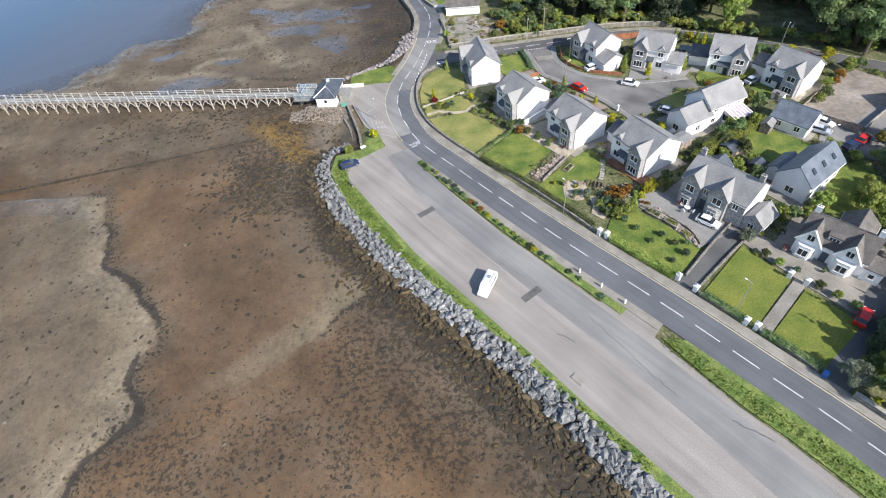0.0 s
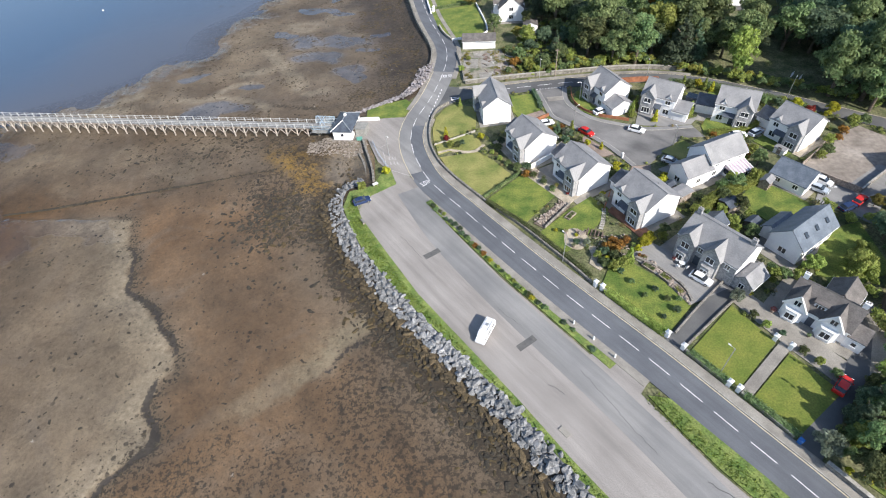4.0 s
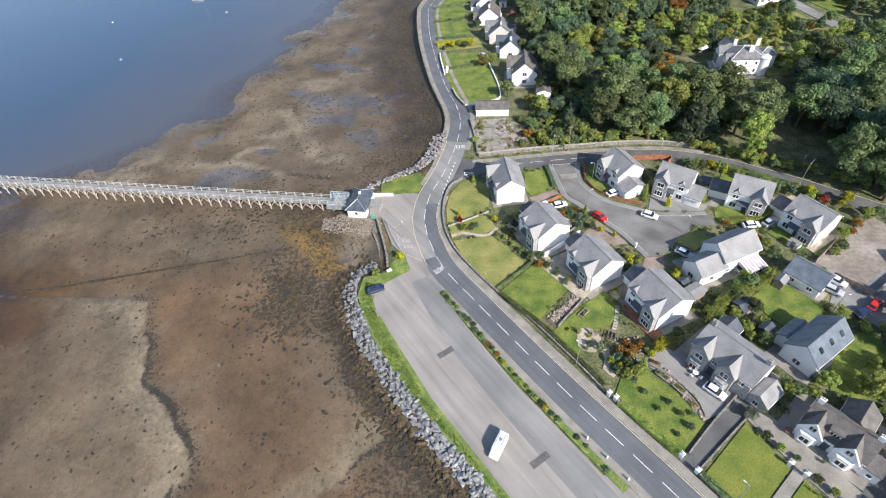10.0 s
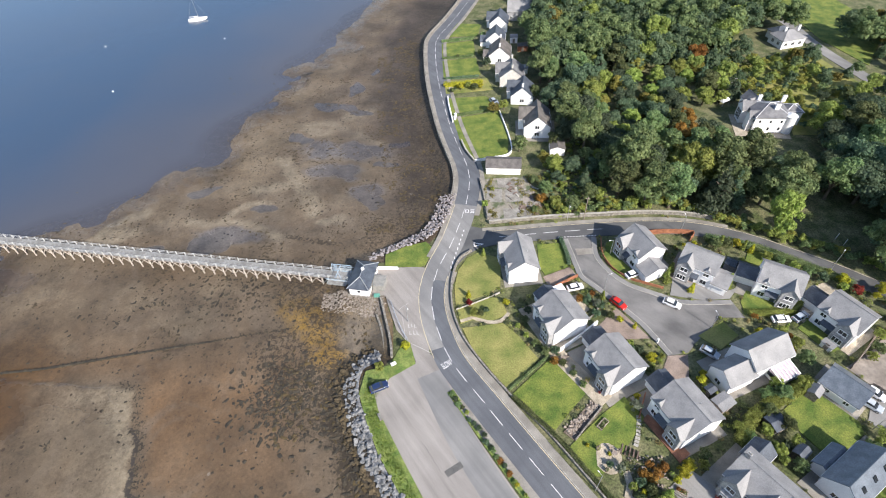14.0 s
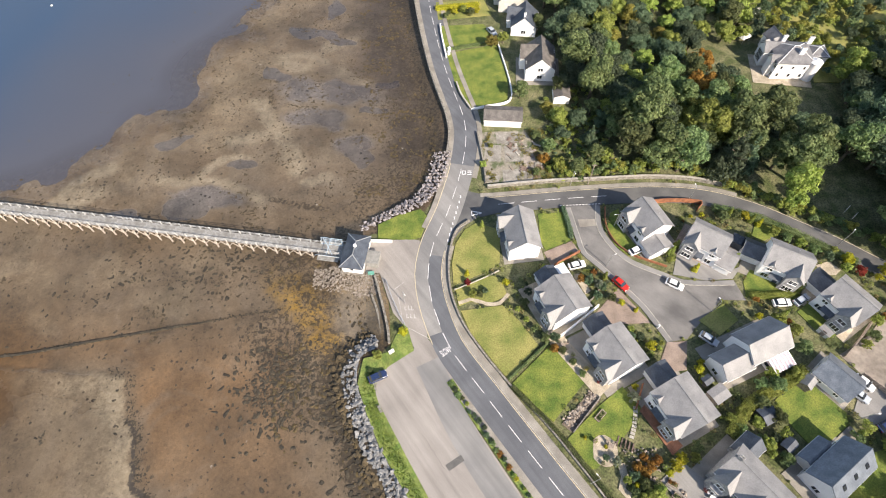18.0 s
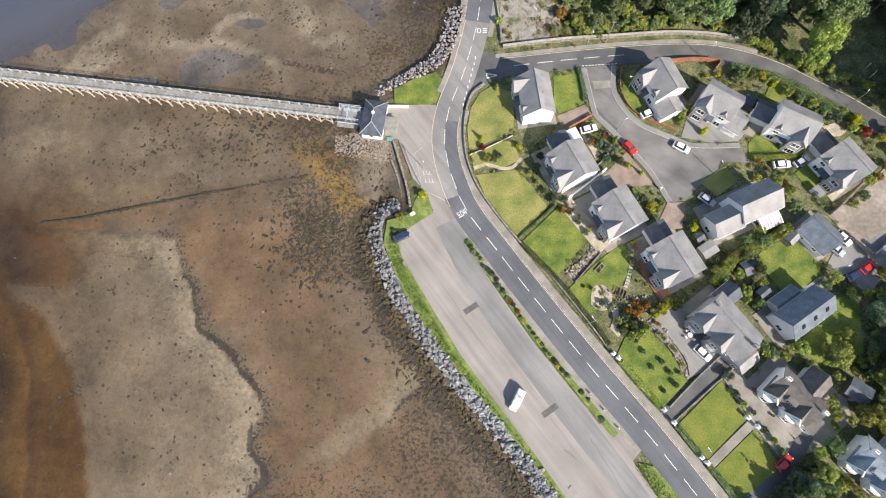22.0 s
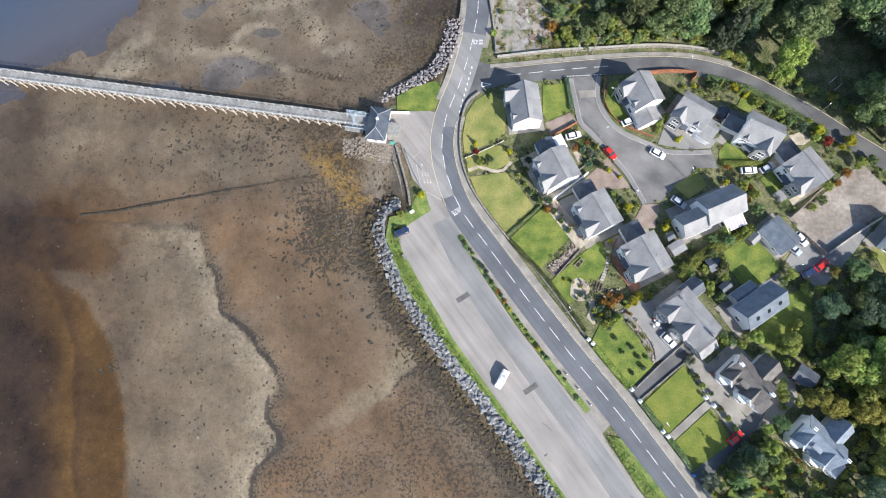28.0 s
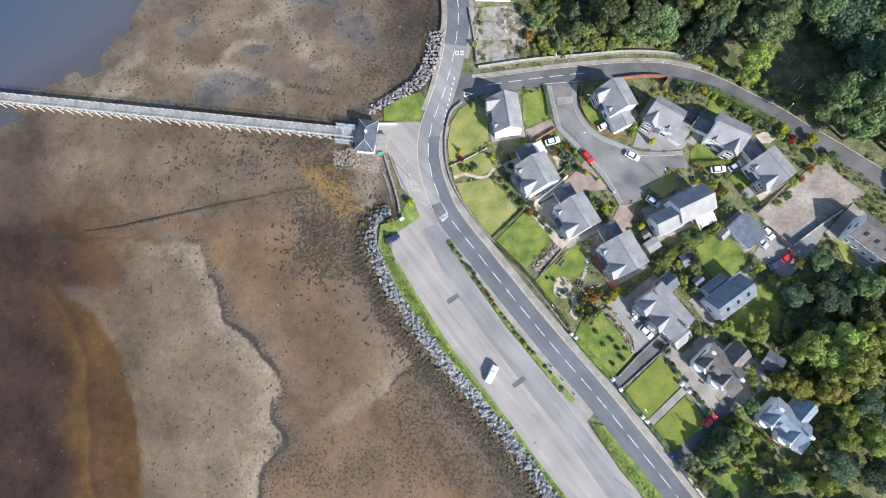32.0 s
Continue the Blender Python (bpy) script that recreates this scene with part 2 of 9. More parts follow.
CAR_RED, CAR_WHITE, CAR_BLUE = paint("car_paint_red", (0.5, 0.025, 0.02)), paint("car_paint_white", (0.72, 0.73, 0.75)), paint("car_paint_dark_blue", (0.02, 0.035, 0.09))
CAR_SILVER, CAR_SKY = paint("car_paint_silver", (0.36, 0.40, 0.46)), paint("plastic_blue", (0.02, 0.12, 0.38))


# ---- mesh tools ----
class Mesh:
    """Collects corners and faces for one mesh."""
    def __init__(self):
        self.v, self.f = [], []

    def add(self, vs, fs):
        o = len(self.v)
        self.v += [tuple(p) for p in vs]
        self.f += [tuple(o + i for i in f) for f in fs]
        return self

    def box(self, x0, x1, y0, y1, z0, z1, m=None):
        vs = [Vector((x, y, z)) for z in (z0, z1) for x, y in ((x0, y0), (x1, y0), (x1, y1), (x0, y1))]
        if m is not None:
            vs = [m @ p for p in vs]
        return self.add(vs, [(3, 2, 1, 0), (4, 5, 6, 7), (0, 1, 5, 4), (1, 2, 6, 5), (2, 3, 7, 6), (3, 0, 4, 7)])

    def prism(self, outline, z0, z1):
        n = len(outline)
        a = sum(outline[i][0] * outline[(i + 1) % n][1] - outline[(i + 1) % n][0] * outline[i][1] for i in range(n))
        if a < 0:
            outline = outline[::-1]
        tris = tessellate_polygon([[Vector((p[0], p[1], 0)) for p in outline]])
        vs = [(p[0], p[1], z0) for p in outline] + [(p[0], p[1], z1) for p in outline]
        fs = [(i, (i + 1) % n, n + (i + 1) % n, n + i) for i in range(n)]
        for t in tris:
            p, q, r = (Vector(outline[i]).to_2d() for i in t)
            t = t if (q - p).cross(r - p) > 0 else t[::-1]
            fs += [tuple(n + i for i in t), tuple(reversed(t))]
        return self.add(vs, fs)

    def tube(self, p, q, r0, r1, n=8):
        p, q = Vector(p), Vector(q)
        rot = (q - p).to_track_quat("Z", "Y")
        ring = [Vector((math.cos(2 * math.pi * i / n), math.sin(2 * math.pi * i / n), 0)) for i in range(n)]
        vs = [p + rot @ (c * r0) for c in ring] + [q + rot @ (c * r1) for c in ring]
        fs = [(i, (i + 1) % n, n + (i + 1) % n, n + i) for i in range(n)]
        return self.add(vs, fs + [tuple(range(n - 1, -1, -1)), tuple(range(n, 2 * n))])


def mk(name, me, material, parent=None, label="", smooth=False, m=None):
    data = bpy.data.meshes.new(name)
    data.from_pydata(me.v, [], me.f)
    data.materials.append(material)
    if smooth:
        data.polygons.foreach_set("use_smooth", [True] * len(data.polygons))
    ob = new(name, data)
    if parent is not None:
        ob.parent = parent
    if m is not None:
        ob.matrix_basis = m
    if label:
        ob["label"] = label
    return ob


def thing(name, m, label, category, group=""):
    ob = new(name)
    ob.matrix_basis = m
    return tagged(ob, label, category, group)


def smooth_line(pts, step=1.5):
    """A Catmull-Rom curve through the plan points, in even steps."""
    p = [Vector(q) for q in pts]
    p = [p[0] * 2 - p[1]] + p + [p[-1] * 2 - p[-2]]
    out = []
    for i in range(1, len(p) - 2):
        n = max(1, int((p[i + 1] - p[i]).length / step))
        for k in range(n):
            t = k / n
            out.append(0.5 * ((2 * p[i]) + (p[i + 1] - p[i - 1]) * t + (2 * p[i - 1] - 5 * p[i] + 4 * p[i + 1] - p[i + 2]) * t * t + (3 * p[i] - p[i - 1] - 3 * p[i + 1] + p[i + 2]) * t ** 3))
    return out + [p[-2]]


def normals(line):
    out = []
    for i in range(len(line)):
        d = (line[min(i + 1, len(line) - 1)] - line[max(i - 1, 0)]).normalized()
        out.append(Vector((-d.y, d.x)))
    return out


def ribbon(me, line, a, b, z0, z1):
    """A band along a line between the offsets a and b (left is plus), with thickness."""
    nn = normals(line)
    vs, fs = [], []
    for p, n in zip(line, nn):
        l, r = p + n * b, p + n * a
        vs += [(r.x, r.y, z1), (l.x, l.y, z1), (r.x, r.y, z0), (l.x, l.y, z0)]
    for i in range(len(line) - 1):
        k = 4 * i
        fs += [(k, k + 4, k + 5, k + 1), (k + 1, k + 5, k + 7, k + 3), (k + 2, k + 6, k + 4, k)]
    e = 4 * (len(line) - 1)
    fs += [(0, 1, 3, 2), (e + 2, e + 3, e + 1, e)]
    return me.add(vs, fs)


def at_length(line, s):
    """Point and heading at a length along a line."""
    for a, b in zip(line, line[1:]):
        d = (b - a).length
        if s <= d:
            return a + (b - a) * (s / d), (b - a).normalized()
        s -= d
    return line[-1], (line[-1] - line[-2]).normalized()


def length(line):
    return sum((b - a).length for a, b in zip(line, line[1:]))


def structure(name, me, material, label, smooth=False):
    return tagged(mk(name, me, material, smooth=smooth), label, name.split("_")[0], kind="structure")


def signed(px, py, line):
    """Signed distance of many points to a line, plus on its left."""
    best, sign = np.full(px.shape, 1e9), np.ones(px.shape)
    for a, b in zip(line, line[1:]):
        ax, ay, dx, dy = a[0], a[1], b[0] - a[0], b[1] - a[1]
        t = np.clip(((px - ax) * dx + (py - ay) * dy) / (dx * dx + dy * dy), 0, 1)
        ex, ey = px - ax - t * dx, py - ay - t * dy
        d = np.hypot(ex, ey)
        near = d < best
        best[near] = d[near]
        sign[near] = np.sign(dx * ey - dy * ex)[near]
    return best * np.where(sign == 0, 1, sign)


def sstep(a, b, x):
    t = np.clip((x - a) / (b - a), 0, 1)
    return t * t * (3 - 2 * t)


def noise2(px, py, scale, seed=0.0):
    """Value noise on many points, 0 to 1."""
    rng = np.random.default_rng(int(seed * 10) + 7)
    table = rng.random((256, 256))
    x, y = px / scale + 500, py / scale + 500
    i, j = np.floor(x).astype(int), np.floor(y).astype(int)
    u, v = x - i, y - j
    u, v = u * u * (3 - 2 * u), v * v * (3 - 2 * v)
    g = lambda a, b: table[a % 256, b % 256]
    return (g(i, j) * (1 - u) + g(i + 1, j) * u) * (1 - v) + (g(i, j + 1) * (1 - u) + g(i + 1, j + 1) * u) * v


# ---- plan of the coast and the roads ----
COAST = smooth_line([(163.2, -202.24), (69.55, -63.26), (39.64, -21.31), (21.91, 4.86), (12.71, 19.4), (5.01, 29.98), (-2.98, 40.35), (-9.19, 49.32), (-14.7, 58.58), (-17.66, 65.68), (-20.13, 71.6), (-19.18, 77.57), (-13.3, 79.63), (-14.33, 91.6), (-16.32, 97.58), (-24.67, 97.91), (-23.74, 107.95),
                     (-16.37, 110.14), (-9.95, 113.83), (-4.48, 115.99), (-0.6, 121.18), (1.5, 127.42), (2.61, 135.8), (3.01, 143.16), (2.6, 151.48), (0.98, 161.83), (-1.27, 179.56), (-3.33, 203.81), (-4.2, 229.5), (-2.16, 241.61), (4.02, 254.26), (12.38, 277.61), (31.42, 332.77), (63.89, 436.47)], 3)
BANK = smooth_line([(-54.14, -36.15), (-55.06, 3.61), (-54.54, 7.9), (-53.94, 13.16), (-51.15, 17.06), (-47.48, 19.62), (-48.47, 23.77), (-50.88, 27.35), (-50.07, 31.49), (-48.11, 34.96), (-50.25, 39.33), (-53.33, 43.11), (-55.74, 46.88), (-58.81, 49.98), (-63.1, 53.16), (-64.86, 57.71), (-66.55, 63.92), (-69.15, 67.98), (-70.52, 72.06), (-71.81, 76.13), (-74.37, 77.37), (-86.57, 78.67)], 1.2)
SHORE = smooth_line([(-409.04, -52.19), (-320.46, 2.84), (-253.43, 40.19), (-207.41, 78.07), (-158.03, 102.02), (-133.27, 116.33), (-114.69, 126.69), (-105.45, 130.66), (-102.0, 137.0), (-96.6, 141.8), (-89.5, 148.6), (-87.3, 153.6), (-81.0, 155.2), (-73.0, 158.8), (-71.3, 163.6), (-73.5, 169.9), (-71.9, 174.4), (-70.1, 180.3), (-66.3, 187.9), (-61.0, 188.9), (-60.9, 194.3), (-63.3, 200.7), (-57.0, 205.6), (-55.4, 210.5), (-58.6, 215.5), (-62.6, 219.2), (-57.5, 222.6), (-48.1, 223.4), (-47.6, 228.6), (-44.3, 234.7), (-37.8, 239.7), (-40.3, 246.4), (-43.3, 253.7), (-37.5, 259.3), (-35.0, 268.1), (-28.6, 277.5), (-26.75, 294.15), (-0.13, 369.18), (31.42, 432.77)], 2)
WATER_Z = -2.75


def mud_height(px, py):
    d = signed(px, py, COAST)
    out = sstep(0, 6.5, d)
    z = -0.3 - 2.1 * out - 0.004 * np.clip(d, 0, 60)
    z = z + 1.3 * sstep(42, 5, d) * sstep(3, 8, d) * np.exp(-((py - 97) / 12.0) ** 2)
    sb = signed(px, py, BANK)
    west = sstep(-0.5, 0.5, sb + (noise2(px, py, 2.1, 31) - 0.5) * 1.5) * sstep(-20, 4, py) * sstep(95, 74, py)
    z = z + 0.34 * west
    w = signed(px, py, SHORE) + (noise2(px, py, 7, 61) - 0.5) * 6 + (noise2(px, py, 2.4, 62) - 0.5) * 2.4
    z = z - 0.06 * sstep(-12, 0, w) - np.clip(w, 0, 400) * 0.022
    z = z + (noise2(px, py, 9, 1) - 0.5) * 0.14 + (noise2(px, py, 2.6, 2) - 0.5) * 0.05
    far = sstep(8, 1, np.abs(w))
    z = np.where(far > 0, z * (1 - far) + far * (WATER_Z + 0.055 - 0.016 * w + (noise2(px, py, 7, 3) - 0.5) * 0.13), z)
    return z, d, sb, w, west


def grid(name, xs, ys, heights):
    gx, gy = np.meshgrid(xs, ys)
    nx, ny = len(xs), len(ys)
    co = np.stack([gx.ravel(), gy.ravel(), heights(gx.ravel(), gy.ravel())], 1)
    idx = np.arange(nx * ny).reshape(ny, nx)
    f = np.stack([idx[:-1, :-1].ravel(), idx[:-1, 1:].ravel(), idx[1:, 1:].ravel(), idx[1:, :-1].ravel()], 1)
    return co, f


def raw(name, co, f, material, smooth=True):
    data = bpy.data.meshes.new(name)
    data.from_pydata(co.tolist(), [], f.tolist())
    data.materials.append(material)
    data.polygons.foreach_set("use_smooth", [smooth] * len(data.polygons))
    return new(name, data)


def attr(ob, name, values):
    a = ob.data.attributes.new(name, "FLOAT", "POINT")
    a.data.foreach_set("value", np.asarray(values, dtype=np.float32))


# mud: brown sediment, tinted by weed, sand, iron and wetness
MUD = bpy.data.materials.new("tidal_mud")
MUD.use_nodes = True
nt = MUD.node_tree
N, L = nt.nodes, nt.links
bs = N["Principled BSDF"]
pos = N.new("ShaderNodeNewGeometry").outputs["Position"]


def mud_noise(scale, detail=6, rough=0.6):
    n = N.new("ShaderNodeTexNoise")
    n.inputs["Scale"].default_value, n.inputs["Detail"].default_value, n.inputs["Roughness"].default_value = scale, detail, rough
    L.new(pos, n.inputs["Vector"])
    return n.outputs["Fac"]


def rng_map(src, a, b, c, d):
    n = N.new("ShaderNodeMapRange")
    for k, v in zip((1, 2, 3, 4), (a, b, c, d)):
        n.inputs[k].default_value = v
    L.new(src, n.inputs[0])
    return n.outputs[0]


def math2(op, a, b):
    n = N.new("ShaderNodeMath")
    n.operation = op
    for k, s in enumerate((a, b)):
        if isinstance(s, (int, float)):
            n.inputs[k].default_value = s
        else:
            L.new(s, n.inputs[k])
    return n.outputs[0]


def mixc(fac, a, b):
    n = N.new("ShaderNodeMix")
    n.data_type = "RGBA"
    L.new(fac, n.inputs[0])
    for k, s in ((6, a), (7, b)):
        if isinstance(s, tuple):
            n.inputs[k].default_value = (*s, 1)
        else:
            L.new(s, n.inputs[k])
    return n.outputs[2]


def attribute(name):
    n = N.new("ShaderNodeAttribute")
    n.attribute_name = name
    return n.outputs["Fac"]


def pebbles(scale, share, size):
    """Round spots of uneven size in a share of the cells of a Voronoi pattern."""
    n = N.new("ShaderNodeTexVoronoi")
    n.inputs["Scale"].default_value = scale
    warp = N.new("ShaderNodeVectorMath")
    warp.operation = "MULTIPLY"
    warp.inputs[1].default_value = (1, 1, 0)
    L.new(pos, warp.inputs[0])
    L.new(warp.outputs[0], n.inputs["Vector"])
    split = N.new("ShaderNodeSeparateColor")
    L.new(n.outputs["Color"], split.inputs[0])
    radius = math2("MULTIPLY", math2("SUBTRACT", split.outputs[0], 1 - share), size / share)
    return rng_map(math2("SUBTRACT", radius, math2("ADD", n.outputs["Distance"], math2("MULTIPLY", math2("SUBTRACT", tiny, 0.5), 0.5))), 0, 0.05, 0, 1)


big, mid, small, tiny = mud_noise(0.05), mud_noise(0.35), mud_noise(1.6), mud_noise(7.0, 3)
base = mixc(rng_map(big, 0.35, 0.65, 0, 1), (0.094, 0.066, 0.041), (0.138, 0.104, 0.070))
base = mixc(math2("MULTIPLY", attribute("iron"), rng_map(mid, 0.3, 0.7, 0.75, 1)), base, (0.150, 0.080, 0.033))
base = mixc(math2("MULTIPLY", attribute("sand"), rng_map(mud_noise(0.2, 9, 0.7), 0.36, 0.60, 0.35, 1)), base, (0.182, 0.142, 0.095))
base = mixc(math2("MULTIPLY", attribute("lip"), rng_map(mud_noise(0.9, 8, 0.75), 0.36, 0.58, 0.2, 1)), base, (0.250, 0.206, 0.145))
base = mixc(math2("MULTIPLY", attribute("spit"), rng_map(mud_noise(0.7, 8, 0.7), 0.34, 0.58, 0.25, 0.95)), base, (0.196, 0.160, 0.104))
base = mixc(math2("MULTIPLY", attribute("north"), rng_map(mud_noise(0.11, 7, 0.62), 0.46, 0.60, 0, 0.5)), base, (0.156, 0.126, 0.092))
base = mixc(math2("MULTIPLY", attribute("ridge"), rng_map(mud_noise(0.4, 9, 0.72), 0.36, 0.58, 0.35, 1.0)), base, (0.222, 0.184, 0.132))
base = mixc(rng_map(math2("MULTIPLY", mud_noise(0.8, 10, 0.78), mud_noise(0.17, 4)), 0.27, 0.36, 0, 0.42), base, (0.052, 0.039, 0.026))
drift = N.new("ShaderNodeTexNoise")
drift.inputs["Scale"].default_value, drift.inputs["Detail"].default_value, drift.inputs["Roughness"].default_value, drift.inputs["Distortion"].default_value = 0.07, 7, 0.6, 1.6
L.new(pos, drift.inputs["Vector"])
base = mixc(rng_map(drift.outputs["Fac"], 0.50, 0.72, 0, 0.5), base, (0.132, 0.106, 0.080))
pool = rng_map(math2("ADD", attribute("pool"), math2("MULTIPLY", math2("SUBTRACT", mud_noise(0.5, 6, 0.65), 0.5), 0.5)), 0.42, 0.56, 0, 1)
slick = math2("MULTIPLY", attribute("slick"), rng_map(mud_noise(0.3, 8, 0.7), 0.28, 0.46, 0.3, 1))
base = mixc(math2("MULTIPLY", slick, 0.75), base, (0.120, 0.108, 0.100))
base = mixc(math2("MULTIPLY", pool, 0.85), base, (0.104, 0.090, 0.076))
base = mixc(math2("MULTIPLY", attribute("ochre"), rng_map(mud_noise(0.5, 8, 0.75), 0.34, 0.60, 0, 0.95)), base, (0.205, 0.120, 0.018))
base = mixc(math2("MULTIPLY", attribute("belt"), rng_map(mud_noise(0.35, 9, 0.75), 0.28, 0.52, 0.5, 0.96)), base, (0.040, 0.030, 0.024))
base = mixc(math2("MULTIPLY", attribute("damp"), rng_map(mud_noise(0.06, 6), 0.38, 0.58, 0.05, 0.5)), base, (0.068, 0.054, 0.046))
weedf = math2("ADD", attribute("weed"), math2("MULTIPLY", math2("SUBTRACT", mud_noise(1.15, 10, 0.76), 0.5), 3.0))
base = mixc(rng_map(weedf, 0.58, 0.72, 0, 0.9), base, (0.033, 0.024, 0.015))
grain = math2("ADD", math2("MULTIPLY", attribute("weed"), 0.8), math2("MULTIPLY", math2("SUBTRACT", mud_noise(2.4, 8, 0.78), 0.5), 3.2))
base = mixc(rng_map(grain, 0.62, 0.80, 0, 0.8), base, (0.046, 0.034, 0.019))
patchy = rng_map(mud_noise(0.13, 4), 0.40, 0.58, 0.15, 1)
base = mixc(math2("MULTIPLY", math2("MULTIPLY", pebbles(0.8, 0.42, 0.38), patchy), 0.9), base, (0.030, 0.024, 0.017))
base = mixc(math2("MULTIPLY", math2("MULTIPLY", pebbles(1.9, 0.34, 0.34), patchy), 0.8), base, (0.040, 0.031, 0.021))
base = mixc(math2("MULTIPLY", pebbles(0.31, 0.05, 0.10), 0.8), base, (0.36, 0.33, 0.29))
# dark strip at the bank and spit edges, with their shadow painted in
gully_shade = rng_map(math2("ADD", attribute("gully_shade"), math2("MULTIPLY", math2("SUBTRACT", mud_noise(1.3, 9, 0.78), 0.5), 2.7)), 0.42, 0.62, 0, 0.92)
base = mixc(gully_shade, base, (0.034, 0.029, 0.025))
base = mixc(attribute("shingle"), base, (0.20, 0.17, 0.135))
base = mixc(rng_map(attribute("peat"), 0, 1, 0, 0.95), base, (0.068, 0.035, 0.011))
base = mixc(rng_map(attribute("crest"), 0, 1, 0, 0.95), base, (0.132, 0.072, 0.017))
base = mixc(rng_map(attribute("deep"), 0, 1, 0, 0.93), base, (0.032, 0.0205, 0.0130))
sc = N.new("ShaderNodeVectorMath")
sc.operation = "SCALE"
tone = N.new("ShaderNodeVectorMath")
tone.operation = "SCALE"
L.new(base, tone.inputs[0])
L.new(math2("MULTIPLY", rng_map(mud_noise(0.085, 8, 0.66), 0.34, 0.64, 0.58, 1.26), rng_map(mud_noise(0.45, 7, 0.7), 0.3, 0.7, 0.84, 1.14)), tone.inputs["Scale"])
base = tone.outputs[0]
L.new(base, sc.inputs[0])
L.new(rng_map(math2("ADD", math2("MULTIPLY", tiny, 0.55), math2("MULTIPLY", small, 0.45)), 0.33, 0.67, 0.68, 1.32), sc.inputs["Scale"])
L.new(sc.outputs[0], bs.inputs["Base Color"])
L.new(rng_map(math2("ADD", math2("MAXIMUM", math2("MAXIMUM", pool, attribute("sheet")), math2("MAXIMUM", math2("MULTIPLY", slick, 0.85), attribute("wet"))), math2("MULTIPLY", math2("SUBTRACT", mid, 0.5), 1.0)), 0.45, 0.8, 0.8, 0.06), bs.inputs["Roughness"])
bp = N.new("ShaderNodeBump")
bp.inputs["Strength"].default_value, bp.inputs["Distance"].default_value = 0.5, 0.12
L.new(math2("ADD", small, math2("MULTIPLY", tiny, 0.5)), bp.inputs["Height"])
wetness = math2("MAXIMUM", math2("MAXIMUM", pool, attribute("sheet")), math2("MULTIPLY", slick, 0.7))
L.new(rng_map(wetness, 0.2, 0.8, 0.5, 0.04), bp.inputs["Strength"])
L.new(bp.outputs[0], bs.inputs["Normal"])
L.new(rng_map(math2("MAXIMUM", pool, math2("MULTIPLY", slick, 0.7)), 0.2, 0.8, 0.5, 1.0), bs.inputs["Specular IOR Level"])

# water: clear at the edge, blue-grey where it is deep
WATER = bpy.data.materials.new("sea_water")
WATER.use_nodes = True
nt = WATER.node_tree
N, L = nt.nodes, nt.links
bs = N["Principled BSDF"]
bs.inputs["Roughness"].default_value, bs.inputs["IOR"].default_value = 0.07, 1.50
pos = N.new("ShaderNodeNewGeometry").outputs["Position"]
L.new(rng_map(attribute("depth"), 0.004, 0.14, 0.72, 1.0), bs.inputs["Alpha"])
# both base tones also carry part of the sky's reflection
water_tone = mixc(attribute("depth"), (0.084, 0.082, 0.095), (0.035, 0.063, 0.112))
L.new(mixc(rng_map(mud_noise(0.018, 3), 0.35, 0.65, 0, 0.25), water_tone, (0.058, 0.068, 0.092)), bs.inputs["Base Color"])
bp = N.new("ShaderNodeBump")
bp.inputs["Strength"].default_value, bp.inputs["Distance"].default_value = 0.12, 0.1
L.new(mud_noise(1.2), bp.inputs["Height"])
L.new(bp.outputs[0], bs.inputs["Normal"])


def axis(a, b, fine, lo, hi, coarse):
    """Grid lines that are fine between a and b and coarser out to lo and hi."""
    left = [a - (a - lo) * (k / coarse) ** 2 for k in range(coarse, 0, -1)]
    right = [b + (hi - b) * (k / coarse) ** 2 for k in range(1, coarse + 1)]
    return np.array(left + list(np.arange(a, b + 1e-6, fine)) + right)


co, f = grid("mud", axis(-130, 28, 0.62, -700, 200, 12), axis(-22, 250, 0.62, -500, 900, 14), lambda px, py: mud_height(px, py)[0])
keep = signed(co[:, 0], co[:, 1], COAST) > -3.0
f = f[keep[f].any(axis=1)]
mud = tagged(raw("mudflat", co, f, MUD), "brown tidal mud flat with weed and pools", "mud", kind="structure")
z, d, sb, w, west = mud_height(co[:, 0], co[:, 1])
px, py = co[:, 0], co[:, 1]
EDGE = smooth_line([(-80.65, -53.91), (-85, 8.76), (-87.46, 28.7), (-90.52, 39.57), (-95.07, 51.61), (-101.02, 59.24), (-109.37, 63.97), (-112.28, 71.61), (-118.86, 80.16), (-142.78, 92.41)], 2)
RIDGE = smooth_line([(-95.17, -53.39), (-99.12, 9.51), (-100.69, 28.77), (-103.93, 48.72), (-111.18, 63), (-119.55, 70.58), (-142.51, 81.89)], 2)
wx, wy = (noise2(px, py, 7, 51) - 0.5) * 5 + (noise2(px, py, 2.3, 53) - 0.5) * 2, (noise2(px, py, 7, 52) - 0.5) * 5 + (noise2(px, py, 2.3, 54) - 0.5) * 2
wob = (noise2(px, py, 9, 41) - 0.5) * 3 + (noise2(px, py, 2.6, 43) - 0.5) * 0.8
edge = signed(px, py, EDGE) + wob
edge2 = signed(px, py, RIDGE) + wob * 0.8


def blobs(*spots):
    """Uneven patches round the given centres and half sizes."""
    out = np.zeros(px.shape)
    for cx, cy, rx, ry, turn in spots:
        c, n = math.cos(math.radians(turn)), math.sin(math.radians(turn))
        a, b = px - cx + wx, py - cy + wy
        out = np.maximum(out, sstep(1.4, 0.6, np.hypot((a * c + b * n) / rx, (b * c - a * n) / ry)))
    return out


